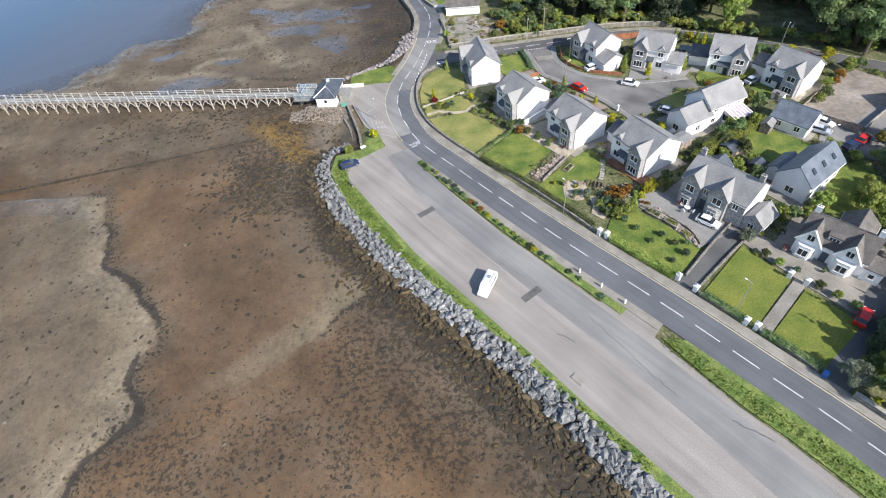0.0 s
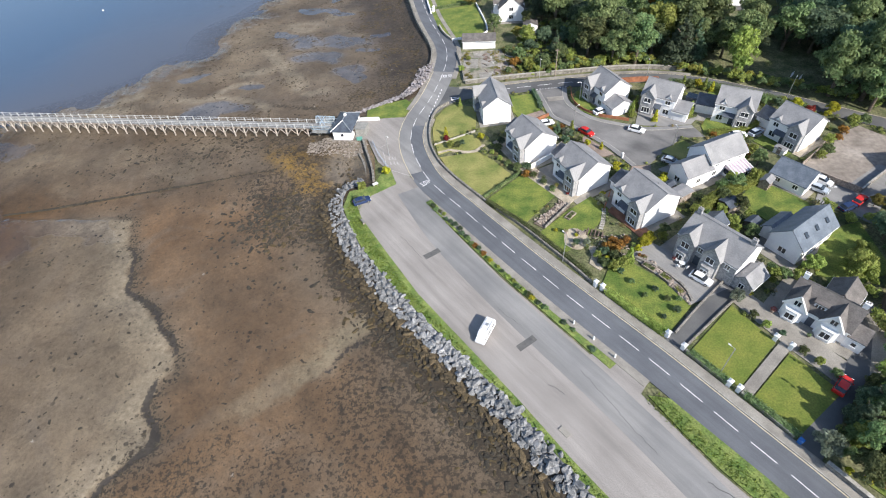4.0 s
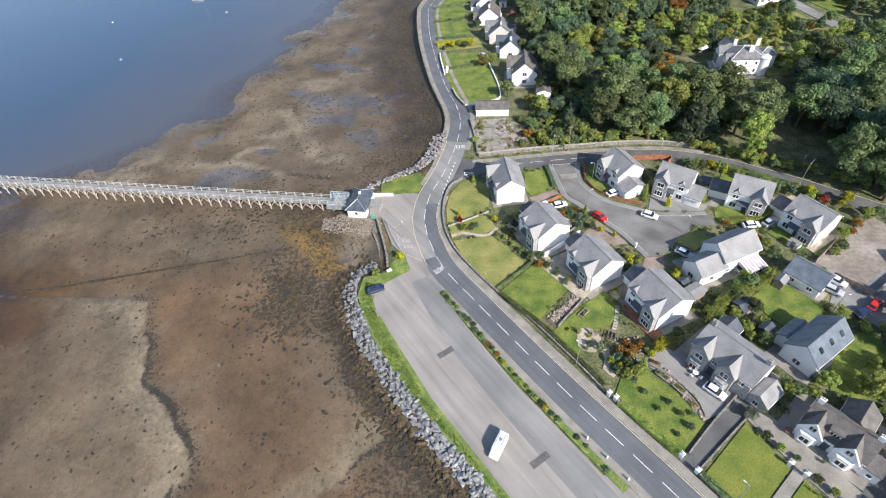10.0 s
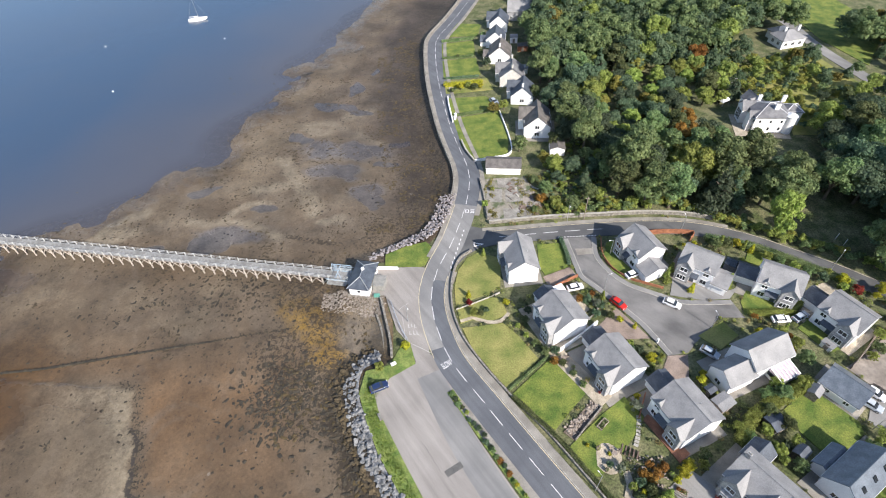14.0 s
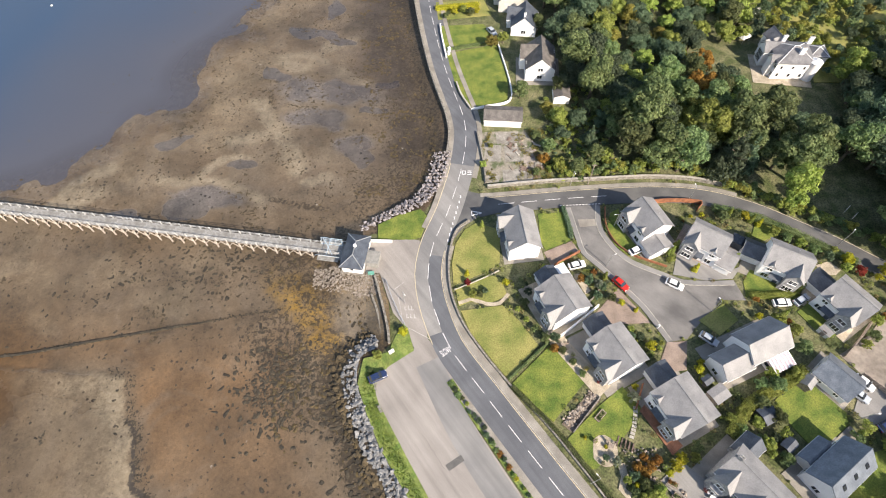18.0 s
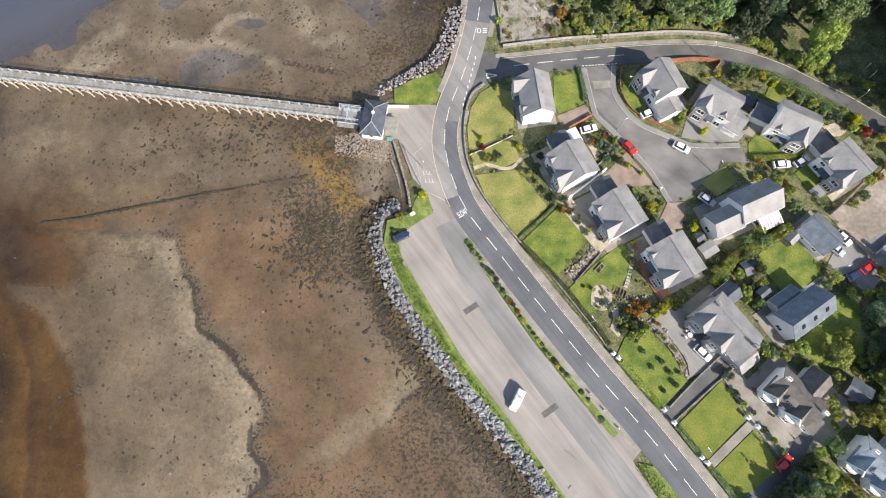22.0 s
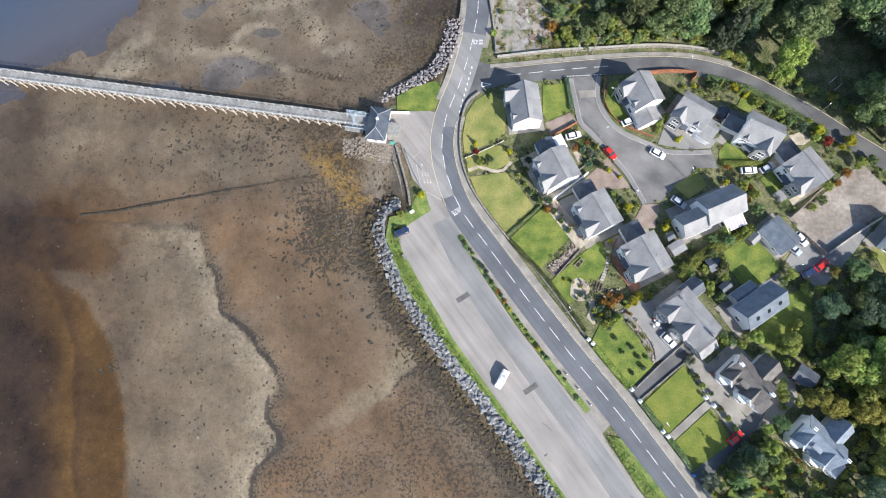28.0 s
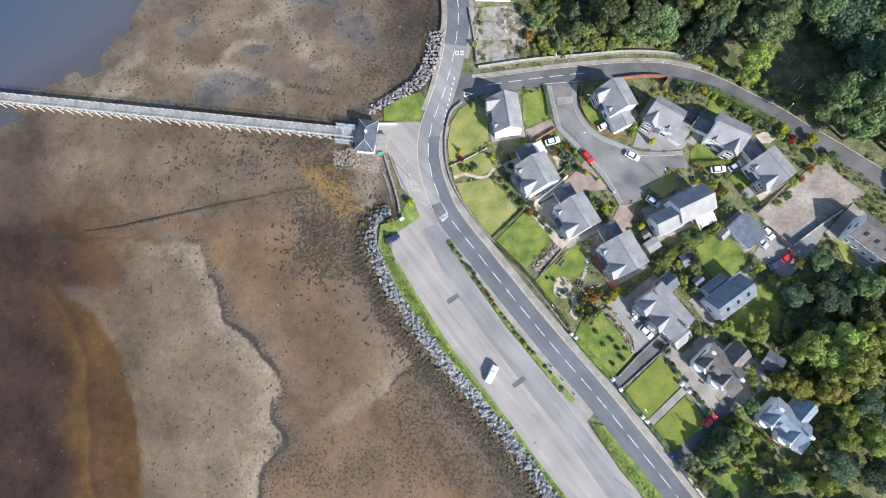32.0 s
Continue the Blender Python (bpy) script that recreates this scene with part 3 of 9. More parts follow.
TIDE = smooth_line([(-107.26, 131.48), (-99.9, 134.62), (-89.76, 135.72), (-80.46, 133.73), (-75.41, 131.15), (-63.5, 128.84), (-53.95, 126.35), (-34.58, 120.17), (-27.72, 118.38)], 2)
rill = sstep(1.7, 0.3, np.abs(signed(px, py, TIDE) + wx * 0.25)) * sstep(-115, -106, px) * sstep(-26, -34, px)
RIM = smooth_line([(-56.5, 178), (-55, 174), (-52.4, 168), (-48.7, 158), (-45.6, 149)], 1.5)
rim = sstep(2.4, 0.4, np.abs(signed(px, py, RIM) + wx * 0.2)) * sstep(180, 176, py) * sstep(147, 150, py)
rim = np.maximum(rim, blobs((-36, 179, 4.5, 1.4, -40), (-56, 217.5, 6, 1.2, 15)))
pools = blobs((-32, 203.6, 3.4, 4.6, 10), (-40.5, 191.5, 8.0, 3.6, -22), (-33, 187.4, 7.5, 2.2, -12), (-49.5, 171, 5, 2.4, -25), (-26.79, 214.55, 1.8, 2.4, 0), (-13.8, 165, 4, 2.6, 0), (-52.5, 134.6, 4.6, 2.2, 0), (-66, 122.4, 6.5, 3.6, -15), (-76, 145, 5, 1.6, 10), (-21.5, 136.2, 3.6, 2.2, -10), (-81.54, 119.72, 7, 2.2, -8), (-18.5, 154, 4, 1.6, 10))
slick = blobs((-31, 163, 19, 6.5, -8), (-36, 151, 9, 4, 0), (-24, 141, 6, 4, 0), (-60, 125, 12, 4, -12))
ridges = blobs((-97.28, 126.51, 8, 3.4, 20), (-31.68, 127.19, 5, 2.5, 0), (-30.15, 185.81, 7, 3, 40), (-24.08, 168.52, 8, 2.5, -20), (-43, 176, 6, 3.4, -20))
for pts, wide in (([(-58.5, 144.6), (-49.2, 146.0), (-44.6, 148.4)], 2.6), ([(-53.1, 159.9), (-47.1, 149.7), (-42.4, 141.0), (-39.0, 133.3)], 3.2), ([(-76, 131), (-61.4, 129.8), (-53.4, 126.4), (-46.9, 122.3)], 2.0), ([(-64.5, 132.4), (-59.3, 137.6), (-53.6, 137.6)], 1.8), ([(-104, 124.5), (-98.8, 132.0), (-90.5, 136.2)], 2.2), ([(-48.5, 180.0), (-40.2, 180.6), (-33.6, 175.6)], 2.2)):
    arc = smooth_line(pts, 1.5)
    ax, ay = np.array([p.x for p in arc]), np.array([p.y for p in arc])
    near_arc = (px > ax.min() - 8) & (px < ax.max() + 8) & (py > ay.min() - 8) & (py < ay.max() + 8)
    far_off = np.full(px.shape, 99.0)
    far_off[near_arc] = np.hypot(px[near_arc, None] + wx[near_arc, None] * 0.35 - ax, py[near_arc, None] + wy[near_arc, None] * 0.35 - ay).min(axis=1)
    ridges = np.maximum(ridges, sstep(wide * 1.3, wide * 0.3, far_off))
shoal = blobs((-105.57, 101.66, 14, 6, -10), (-94.22, 90.21, 5, 3, -20), (-82.28, 102.16, 10, 5, 0), (-66.1, 94.63, 7, 4, 0), (-19.47, 34.2, 9, 2.6, 35), (-30.07, 27.42, 7, 2, 35), (-58.58, 102.68, 6, 3, 0), (-61, 163, 8, 11, 0), (-60, 146, 9, 5, 10), (-54, 200, 4, 6, 0))
weed = sstep(26, 5, d) * 0.30 + sstep(13, 5, d) * 0.3 + 0.25 * sstep(9.5, 6.5, d) * sstep(84, 78, py)
weed = weed + 0.5 * sstep(17, 5, np.hypot((px + 37) * 1.2, (py - 72.5) * 0.8 + (px + 37) * 0.5)) - 0.08 * sstep(70, 40, np.abs(py - 150)) * sstep(20, 34, d) + 0.36 * sstep(34, 12, d) * sstep(114, 128, py) + 0.12 * sstep(9, 5, d) * sstep(118, 135, py) + 0.40 * sstep(46, 14, np.hypot((px + 24) * 0.8, py - 4)) + 0.2 * sstep(16, 6, np.hypot(px + 8, py - 30))
weed = weed + 0.45 * sstep(4.5, 1.0, np.abs(w + 2.2)) * sstep(0.42, 0.6, noise2(px, py, 9, 18)) * sstep(150, 175, py)
lip = sstep(7, 0.6, np.abs(sb - 0.4) + (noise2(px, py, 5, 19) - 0.5) * 3.5) * sstep(80, 72, py)
weed = weed + (noise2(px, py, 14, 5) - 0.5) * 0.45 + (noise2(px, py, 5, 15) - 0.5) * 0.3 + 0.06 + 0.5 * np.maximum(rill, rim) + 0.3 * sstep(9, 3, np.abs(py - 101)) * sstep(-95, -70, px)
weed = weed + 0.12 * sstep(20, 9, np.hypot((px + 30) * 0.9, (py - 90) * 0.7)) - 0.06 - 0.5 * sstep(0, 6, edge) - 0.5 * ridges - 0.4 * shoal - 0.2 * pools + 0.35 * pools * (1 - pools) * 4 * sstep(0.3, 0.7, noise2(px, py, 4, 16))
attr(mud, "weed", np.minimum(weed, 0.60 + 0.25 * np.maximum(rill, rim) + 0.25 * sstep(9.5, 7, d) * sstep(84, 78, py)))
attr(mud, "lip", lip * west)
SPIT = smooth_line([(-8, 41.5), (-12.6, 38), (-15.5, 35.9), (-18.9, 32.5), (-24.6, 27.4), (-31.6, 23.2), (-38, 21)], 1)
spit = signed(px, py, SPIT) + (noise2(px, py, 2.2, 26) - 0.5) * 1.6
along = sstep(-42, -30, px) * sstep(-9, -13, px)
below = -sb + (noise2(px, py, 3.2, 22) - 0.5) * 1.1
attr(mud, "spit", sstep(0.3, -0.6, spit) * sstep(-9, -1.5, spit) * along * (0.4 + 0.6 * sstep(-30, -18, px)))
attr(mud, "gully_shade", 0.62 * sstep(-24, -19, px) * along * sstep(2.0 * noise2(px, py, 6, 27), -0.6, np.abs(spit - 0.6) - 0.5) + sstep(-0.5, 0.3, below) * sstep(0.0 + 2.6 * noise2(px, py, 7, 23), -0.5 + 2.1 * noise2(px, py, 7, 23), below) * sstep(76, 71, py) * sstep(-8, 4, py))
attr(mud, "belt", sstep(25, 15, d + (noise2(px, py, 13, 24) - 0.5) * 12) * sstep(124, 142, py) * (0.6 + 0.4 * sstep(4, 9, d)))
attr(mud, "damp", sstep(116, 128, py) * sstep(62, 24, d) * (0.6 + 0.4 * sstep(150, 175, py)))
attr(mud, "sand", np.clip(west * sstep(2, -3, edge) * (0.17 + 0.55 * sstep(30, 3, sb)) + 0.45 * lip * west + 0.65 * shoal + 0.4 * sstep(0.6, 0.78, noise2(px, py, 22, 6)) * sstep(60, 90, py) + 0.5 * sstep(2.5, 0.6, np.abs(edge + 0.5)) * sstep(86, 70, py) + 0.45 * sstep(1.8, 0.4, np.abs(edge2)) * sstep(70, 55, py), 0, 1))
attr(mud, "ridge", ridges)
attr(mud, "peat", np.clip(sstep(-0.3, 2.0, edge) * (0.75 + 0.25 * noise2(px, py * 0.3, 9, 42)) + 0.35 * blobs((-105.25, 86.15, 13, 6, -20)) + 0.5 * blobs((-110.56, 76.43, 20, 9, -25)) + 0.42 * sstep(-72, -100, px) * sstep(112, 90, py), 0, 1))
fade = sstep(-10, 6, py) * sstep(84, 66, py)
attr(mud, "crest", np.clip(sstep(-0.6, 0.5, edge2) * np.exp(-np.clip(edge2, 0, 60) / 6.5) * 0.85 + 0.5 * sstep(-1.0, 0.2, edge) * np.exp(-np.clip(edge, 0, 60) / 2.2) + 0.30 * sstep(1, 3, edge) * sstep(-0.8, -4.5, edge2), 0, 1) * fade)
attr(mud, "shingle", 0.5 * sstep(9, 4, np.hypot(px + 19, (py - 89) * 0.8)))
attr(mud, "iron", np.clip(sstep(0, -6, sb) * sstep(8, 20, d) * sstep(95, 70, py) * (0.35 + 0.65 * noise2(px, py, 25, 7)), 0, 1))
attr(mud, "north", sstep(114, 124, py) * sstep(8, 20, d))
attr(mud, "ochre", np.maximum(blobs((-32.2, 89.5, 12, 5.2, -57), (-25, 82, 5, 4, 0)), np.maximum(0.6 * sstep(7, 3, d) * sstep(100, 90, py) * sstep(66, 76, py), 0.4 * sstep(9, 5, d) * sstep(118, 130, py) * sstep(200, 170, py))))
attr(mud, "pool", np.clip(pools, 0, 1))
attr(mud, "slick", np.clip(slick * (1 - ridges), 0, 1))
attr(mud, "sheet", np.maximum(sstep(-3.5, 2.5, edge), blobs((-110, 76, 22, 9, -25), (-86, 74.5, 13, 3.5, -15), (-128, 111, 16, 6, 0))) * sstep(124, 114, py))
attr(mud, "wet", np.clip(0.22 + 0.5 * sstep(-10, 2, w) + 0.12 * blobs((-112.68, 89.89, 22, 12, 0), (-95.93, 82.42, 12, 6, 0)), 0, 1))
attr(mud, "deep", 0.3 * sstep(-62, -100, px + wob * 3) * sstep(105, 85, py) * sstep(-0.5, 3, edge + 6) + 0.7 * np.maximum(0.25 * sstep(3, 45, w), np.maximum(np.maximum(0.94 * sstep(1, 14, edge2 + wob * 1.2), 0.55 * blobs((-116.06, 77.32, 20, 9, -25))), 0.85 * sstep(-98, -130, px + wob * 2) * sstep(128, 108, py))))

co, f = grid("water", axis(-200, 20, 3.0, -2600, 400, 14), axis(-60, 330, 3.0, -2500, 3500, 14), lambda px, py: np.full(px.shape, WATER_Z))
water = tagged(raw("water", co, f, WATER), "calm blue-grey sea water, clear at the edge", "water", kind="structure")
wave = signed(co[:, 0], co[:, 1], SHORE)
attr(water, "depth", sstep(-8, 75, wave + (noise2(co[:, 0], co[:, 1], 30, 4) - 0.5) * 22) * (0.45 + 0.55 * sstep(90, 150, co[:, 1])))

# land: one sheet that reaches the horizon
co, f = grid("ground", axis(-40, 150, 2.0, -100, 2500, 12), axis(-40, 290, 2.0, -2500, 3000, 12), lambda px, py: -0.12 + (noise2(px, py, 6, 11) - 0.5) * 0.06)
dd = signed(co[:, 0], co[:, 1], COAST)
co[:, 2] -= np.clip(dd + 1.0, 0, 3) * 0.4
f = f[(dd[f] < 3.0).all(axis=1)]
tagged(raw("ground", co, f, EARTH), "rough grass and earth between the gardens", "ground", kind="structure")

# ---- roads, verges and pavements ----
ROAD = smooth_line([(112.86, -90.81), (78.01, -37.98), (61.95, -12.93), (51.24, 4.07), (45.23, 13.07), (38.23, 23.56), (32.73, 31.34), (26.53, 39.82), (20.55, 48.39), (14.57, 57.24), (9.99, 64.1), (6.5, 69.47), (3.42, 74.04), (0.64, 78.81), (-1.36, 84.2), (-2.85, 89.99), (-3.45, 94.81), (-3.36, 99.14), (-1.78, 105.73),
                    (1.81, 114.12), (3.61, 119.26), (5.22, 124.45), (6.63, 129.69), (7.95, 136.79), (8.37, 142.93), (7.67, 149.69), (6.25, 156.2), (3.61, 169.36), (1.16, 188.21), (-0.48, 207.26), (-0.91, 227.65), (0.52, 238.62), (7.97, 256), (16.37, 277.86), (29.29, 312.53), (63.89, 416.47)])
HALF = 3.3
structure("road_main", ribbon(Mesh(), ROAD, -HALF, HALF, -0.3, 0.04), ASPHALT, "grey two-lane asphalt coast road")
structure("road_worn_stretch", ribbon(Mesh(), [p for p in ROAD if 81 < p.y < 131], -HALF + 0.02, HALF, 0.0, 0.046), ASPHALT_MID, "older pale stretch of road surface")
structure("road_new_lane", ribbon(Mesh(), [p for p in ROAD if 80 < p.y < 103], -HALF + 0.03, 0.1, 0.0, 0.051), ASPHALT, "darker resurfaced lane on the bend")
# pavement on the land side, with a kerb
LANDSIDE = [p for p in ROAD if p.y < 106]
structure("pavement_east", ribbon(Mesh(), LANDSIDE, -HALF - 1.75, -HALF - 0.15, -0.3, 0.14), PAVE, "pale worn pavement beside the road")
structure("kerb_east", ribbon(Mesh(), LANDSIDE, -HALF - 0.15, -HALF, -0.3, 0.15), KERB, "pale stone kerb")
NORTH = [p for p in ROAD if p.y > 126]
structure("pavement_north", ribbon(Mesh(), NORTH, -HALF - 1.3, -HALF, -0.3, 0.13), PAVE, "narrow pavement under the garden walls")
SEASIDE = [p for p in ROAD if p.y > 108]
structure("pavement_sea", ribbon(Mesh(), SEASIDE, HALF, HALF + 1.2, -0.3, 0.13), PAVE, "pale pavement along the sea wall")
structure("trim_seawall", ribbon(Mesh(), [p for p in ROAD if p.y > 132], HALF + 1.2, HALF + 1.65, -2.6, 0.75), WALLSTONE, "low stone sea wall with a pale coping")
HEDGESIDE = [p for p in ROAD if 24 < p.y < 72]
structure("pavement_west", ribbon(Mesh(), HEDGESIDE, HALF, HALF + 1.5, -0.3, 0.12), PAVE, "pale path between road and hedge")

# side road up to the wood
SIDE = smooth_line([(5.02, 116.24), (14.08, 116.17), (28.8, 116.86), (41.61, 117.2), (54.22, 117.11), (65.05, 115.94), (73.3, 113.34), (80.53, 109.66), (87.44, 104.81), (94.58, 99.75), (101.09, 94.14), (107.41, 89.03), (116.29, 81.54), (140.29, 60.69), (175.99, 34.68)])
structure("road_side", ribbon(Mesh(), SIDE, -2.6, 2.6, -0.3, 0.03), ASPHALT_DARK, "dark asphalt side road curving past the wood")
structure("pavement_side", ribbon(Mesh(), [p for p in SIDE if 10 < p.x < 76], 2.6, 3.7, -0.3, 0.12), PAVE, "sandy footway under the wood")
structure("road_mouth", Mesh().prism([(0.52, 104.47), (6.02, 121.38), (10.05, 119.96), (14.08, 118.53), (14.07, 113.42), (9.03, 112.27), (6.02, 110.17), (3.51, 107.07)], -0.3, 0.02), ASPHALT_DARK, "dark asphalt road junction")
# estate road
structure("road_estate", Mesh().prism([(31.85, 114.89), (32.82, 104.77), (33.51, 100.59), (36.35, 96.97), (39.59, 92.64), (44.26, 85.78), (46.28, 81.43), (47.99, 77.38), (52.62, 77.95), (56.78, 81.78), (63.06, 86.79), (68.46, 86.35), (67.27, 91.48), (61.65, 91.69), (55.65, 92.31), (52.15, 94.2), (45.38, 98.07), (42.52, 101.29), (40.5, 105.35), (39.91, 108.92), (40.77, 115.11)], -0.3, 0.02), ASPHALT_ESTATE, "worn grey asphalt cul-de-sac")

L_EDGE = smooth_line([(31.85, 114.0), (32.82, 104.77), (33.51, 100.59), (36.35, 96.97), (39.59, 92.64), (44.26, 85.78), (46.28, 81.43), (47.99, 77.38)])
R_EDGE = smooth_line([(40.77, 114.2), (39.91, 108.92), (40.5, 105.35), (42.52, 101.29), (45.38, 98.07), (52.15, 94.2), (55.65, 92.31), (61.65, 91.69), (67.27, 91.48)])
structure("pavement_estate_west", ribbon(Mesh(), L_EDGE, 0.0, 1.15, -0.3, 0.09), ASPHALT_MID, "worn pavement round the cul-de-sac")
structure("kerb_estate_west", ribbon(Mesh(), L_EDGE, 1.15, 1.28, -0.3, 0.10), KERB, "pale kerb of the cul-de-sac")
structure("pavement_estate_east", ribbon(Mesh(), R_EDGE, -1.15, 0.0, -0.3, 0.09), ASPHALT_MID, "worn pavement round the cul-de-sac")
structure("kerb_estate_east", ribbon(Mesh(), R_EDGE, -1.28, -1.15, -0.3, 0.10), KERB, "pale kerb of the cul-de-sac")
structure("road_estate_ramp", Mesh().prism([(34.3, 110.4), (39.0, 110.3), (39.0, 108.3), (34.5, 108.1)], -0.3, 0.03), PAVE, "pale raised table at the estate entrance")

# car park between road and shore
structure("road_carpark", Mesh().prism([(-12.5, 75.56), (-16.12, 71.74), (-15.13, 67.68), (-9.5, 56.82), (-2.79, 44.59), (5.21, 32.84), (12.91, 21.47), (19.04, 11.77), (23.9, 4.84), (41.65, -21.36), (74.64, -71.44), (83.84, -67.77), (61.79, -27.72), (46.33, -1.79), (42.84, 3.99), (39.34, 8.88), (35.96, 14.95), (32.47, 21.12), (34.39, 23.09), (29.7, 29.07), (26.29, 28.89), (21.31, 36.15), (13.55, 47.28), (5.71, 60.38), (-0.15, 70.71), (3.22, 68.84), (-0.45, 76.3), (-4.42, 81.25), (-7.29, 78.71)], -0.3, 0.0), ASPHALT_PALE, "pale worn asphalt car park")
structure("road_carpark_lane", ribbon(Mesh(), smooth_line([(-3.92, 75.76), (2.53, 60.86), (9.97, 47.97), (18.41, 35.07), (26.86, 22.65), (35.82, 8.23), (45.76, -9.67), (59.7, -33.55)]), -3.1, 2.4, -0.05, 0.012), ASPHALT_MID, "grey worn asphalt lane in the car park")
structure("road_forecourt", Mesh().prism([(-18.03, 107.08), (-18.39, 98.34), (-15.04, 98), (-11.85, 87.64), (-8.88, 83.69), (-7.09, 78.71), (-4.42, 79.75), (-3.93, 83.76), (-5.73, 88.74), (-6.73, 94.75), (-6.44, 100.79), (-5.16, 106.36), (-6.95, 106.83)], -0.3, 0.02), ASPHALT_PALE, "pale asphalt turning place by the pier")
for cx, cy, yaw, l, wd in ((0.45, 55.09, 30, 3.6, 1.3), (16.11, 32.1, 32, 3.8, 1.3), (36.24, -5.07, -56, 5.0, 0.7), (34.23, -6.02, -56, 2, 0.6), (32.94, -4.04, -56, 1.6, 0.5)):
    me = Mesh().box(-l / 2, l / 2, -wd / 2, wd / 2, -0.02, 0.028)
    tagged(mk("road_repair_patch", me, PATCH, m=pose(cx, cy, 0, 0, 0, yaw)), "dark repair patch in the asphalt", "patch", kind="structure")

# road markings
s, total = 1.0, length(ROAD)
dash = Mesh().box(-2.0, 2.0, -0.065, 0.065, 0.0, 0.012)
dash_data = None
while s < total - 30:
    p, h = at_length(ROAD, s)
    if -60 < p.y < 290:
        if dash_data is None:
            first = mk("road_dash", dash, PAINT)
            dash_data = first.data
            ob = first
        else:
            ob = new("road_dash", dash_data)
        ob.matrix_basis = pose(p.x, p.y, 0.054, 0, 0, math.degrees(math.atan2(h.y, h.x)))
        tagged(ob, "white centre line dash", "road marking", "centre line dashes", "structure")
    s += 6.0
s = 12.0
while s < 40:
    p, h = at_length(SIDE, s)
    ob = new("road_dash", dash_data)
    ob.matrix_basis = pose(p.x, p.y, 0.034, 0, 0, math.degrees(math.atan2(h.y, h.x)))
    tagged(ob, "white centre line dash", "road marking", "side road dashes", "structure")
    s += 6.0
structure("trim_line_east", ribbon(Mesh(), [p for p in ROAD if p.y < 104], -HALF + 0.12, -HALF + 0.26, 0.0, 0.052), YELLOW, "pale yellow line along the kerb")
structure("trim_line_sea", ribbon(Mesh(), [p for p in ROAD if 79 < p.y < 131], HALF - 0.2, HALF - 0.06, 0.0, 0.052), YELLOW, "pale yellow line along the sea side")
structure("trim_line_side", ribbon(Mesh(), [p for p in SIDE if p.x > 12], 2.3, 2.42, 0.0, 0.042), YELLOW, "pale yellow line along the side road")
me = Mesh()
for k in range(9):
    p, h = at_length([Vector((1.42, 105.5)), Vector((6.22, 121.39))], 0.6 + k * 1.7)
    me.box(p.x - 0.12, p.x + 0.12, p.y - 0.4, p.y + 0.4, 0.0, 0.055)
for k in range(13):
    me.box(30.6 + k * 0.82, 31.05 + k * 0.82, 114.75, 114.95, 0.0, 0.055)
structure("trim_give_way", me, PAINT, "broken white give-way lines at the junctions")
me = Mesh()
for p, q in (((8.0, 113.1), (8.0, 114.4)), ((8.0, 114.4), (10.6, 113.75)), ((10.6, 113.75), (8.0, 113.1))):
    me.tube((*p, 0.046), (*q, 0.046), 0.12, 0.12, 4)
structure("trim_give_way_triangle", me, PAINT, "white give-way triangle on the road")


def word(text, x, y, yaw, w, h):
    """Painted lettering on the road, as a mesh from the built-in font."""
    cu = bpy.data.curves.new("road_word", "FONT")
    cu.body, cu.align_x, cu.align_y, cu.extrude = text, "CENTER", "CENTER", 0.004
    cu.size = 1.0
    tmp = bpy.data.objects.new("tmp", cu)
    data = bpy.data.meshes.new_from_object(tmp)
    bpy.data.objects.remove(tmp)
    data.materials.clear()
    data.materials.append(PAINT)
    xs = [v.co.x for v in data.vertices]
    ys = [v.co.y for v in data.vertices]
    for v in data.vertices:
        v.co.x *= w / (max(xs) - min(xs))
        v.co.y *= h / (max(ys) - min(ys))
    ob = new("road_word", data)
    ob.matrix_basis = pose(x, y, 0.056, 0, 0, yaw)
    return tagged(ob, "white word %s painted on the road" % text.lower(), "road marking", kind="structure")


word("SLOW", -0.31, 77.7, 30, 2.3, 1.5)
me = Mesh()
for x0, x1, y0, y1 in ((-1.3, -0.2, -0.7, -0.45), (-1.3, -1.05, -0.7, 0.7), (-0.45, -0.2, -0.7, 0.7), (-1.3, -0.2, 0.45, 0.7), (0.2, 1.3, -0.7, -0.45), (0.2, 1.3, 0.45, 0.7), (0.2, 1.3, -0.1, 0.12)):
    me.box(x0, x1, y0, y1, 0, 0.01)
tagged(mk("road_sign_mark", me, PAINT, m=pose(7.64, 126.92, 0.045, 0, 0, -5)), "white speed marking on the road", "road marking", kind="structure")

# worn lines and lettering on the forecourt
WORN = mat("road_paint_worn", (0.34, 0.33, 0.32), (0.50, 0.48, 0.46), 2.0, 0.8, 0.1, space="World")
for k, pts in enumerate(([(-2.6, 80.1), (-5.4, 81.9), (-8.2, 83.6)], [(-9.6, 84.6), (-10.1, 88.4), (-10.8, 92.2)], [(-11.4, 93.4), (-10.3, 94.4), (-9.2, 95.2)])):
    structure("trim_forecourt_line", ribbon(Mesh(), smooth_line(pts), -0.06, 0.06, 0.0, 0.03), WORN, "worn pale painted line on the forecourt")
me = Mesh()
for cx, cy in ((-8.89, 88.49), (-8.1, 88.6), (-7.41, 88.41), (-8.49, 86.59), (-7.6, 86.51), (-6.81, 86.42)):
    me.box(cx - 0.27, cx + 0.27, cy - 0.55, cy - 0.35, 0.0, 0.03).box(cx - 0.27, cx - 0.1, cy - 0.35, cy + 0.5, 0.0, 0.03)
structure("trim_forecourt_words", me, WORN, "worn illegible white lettering on the asphalt")

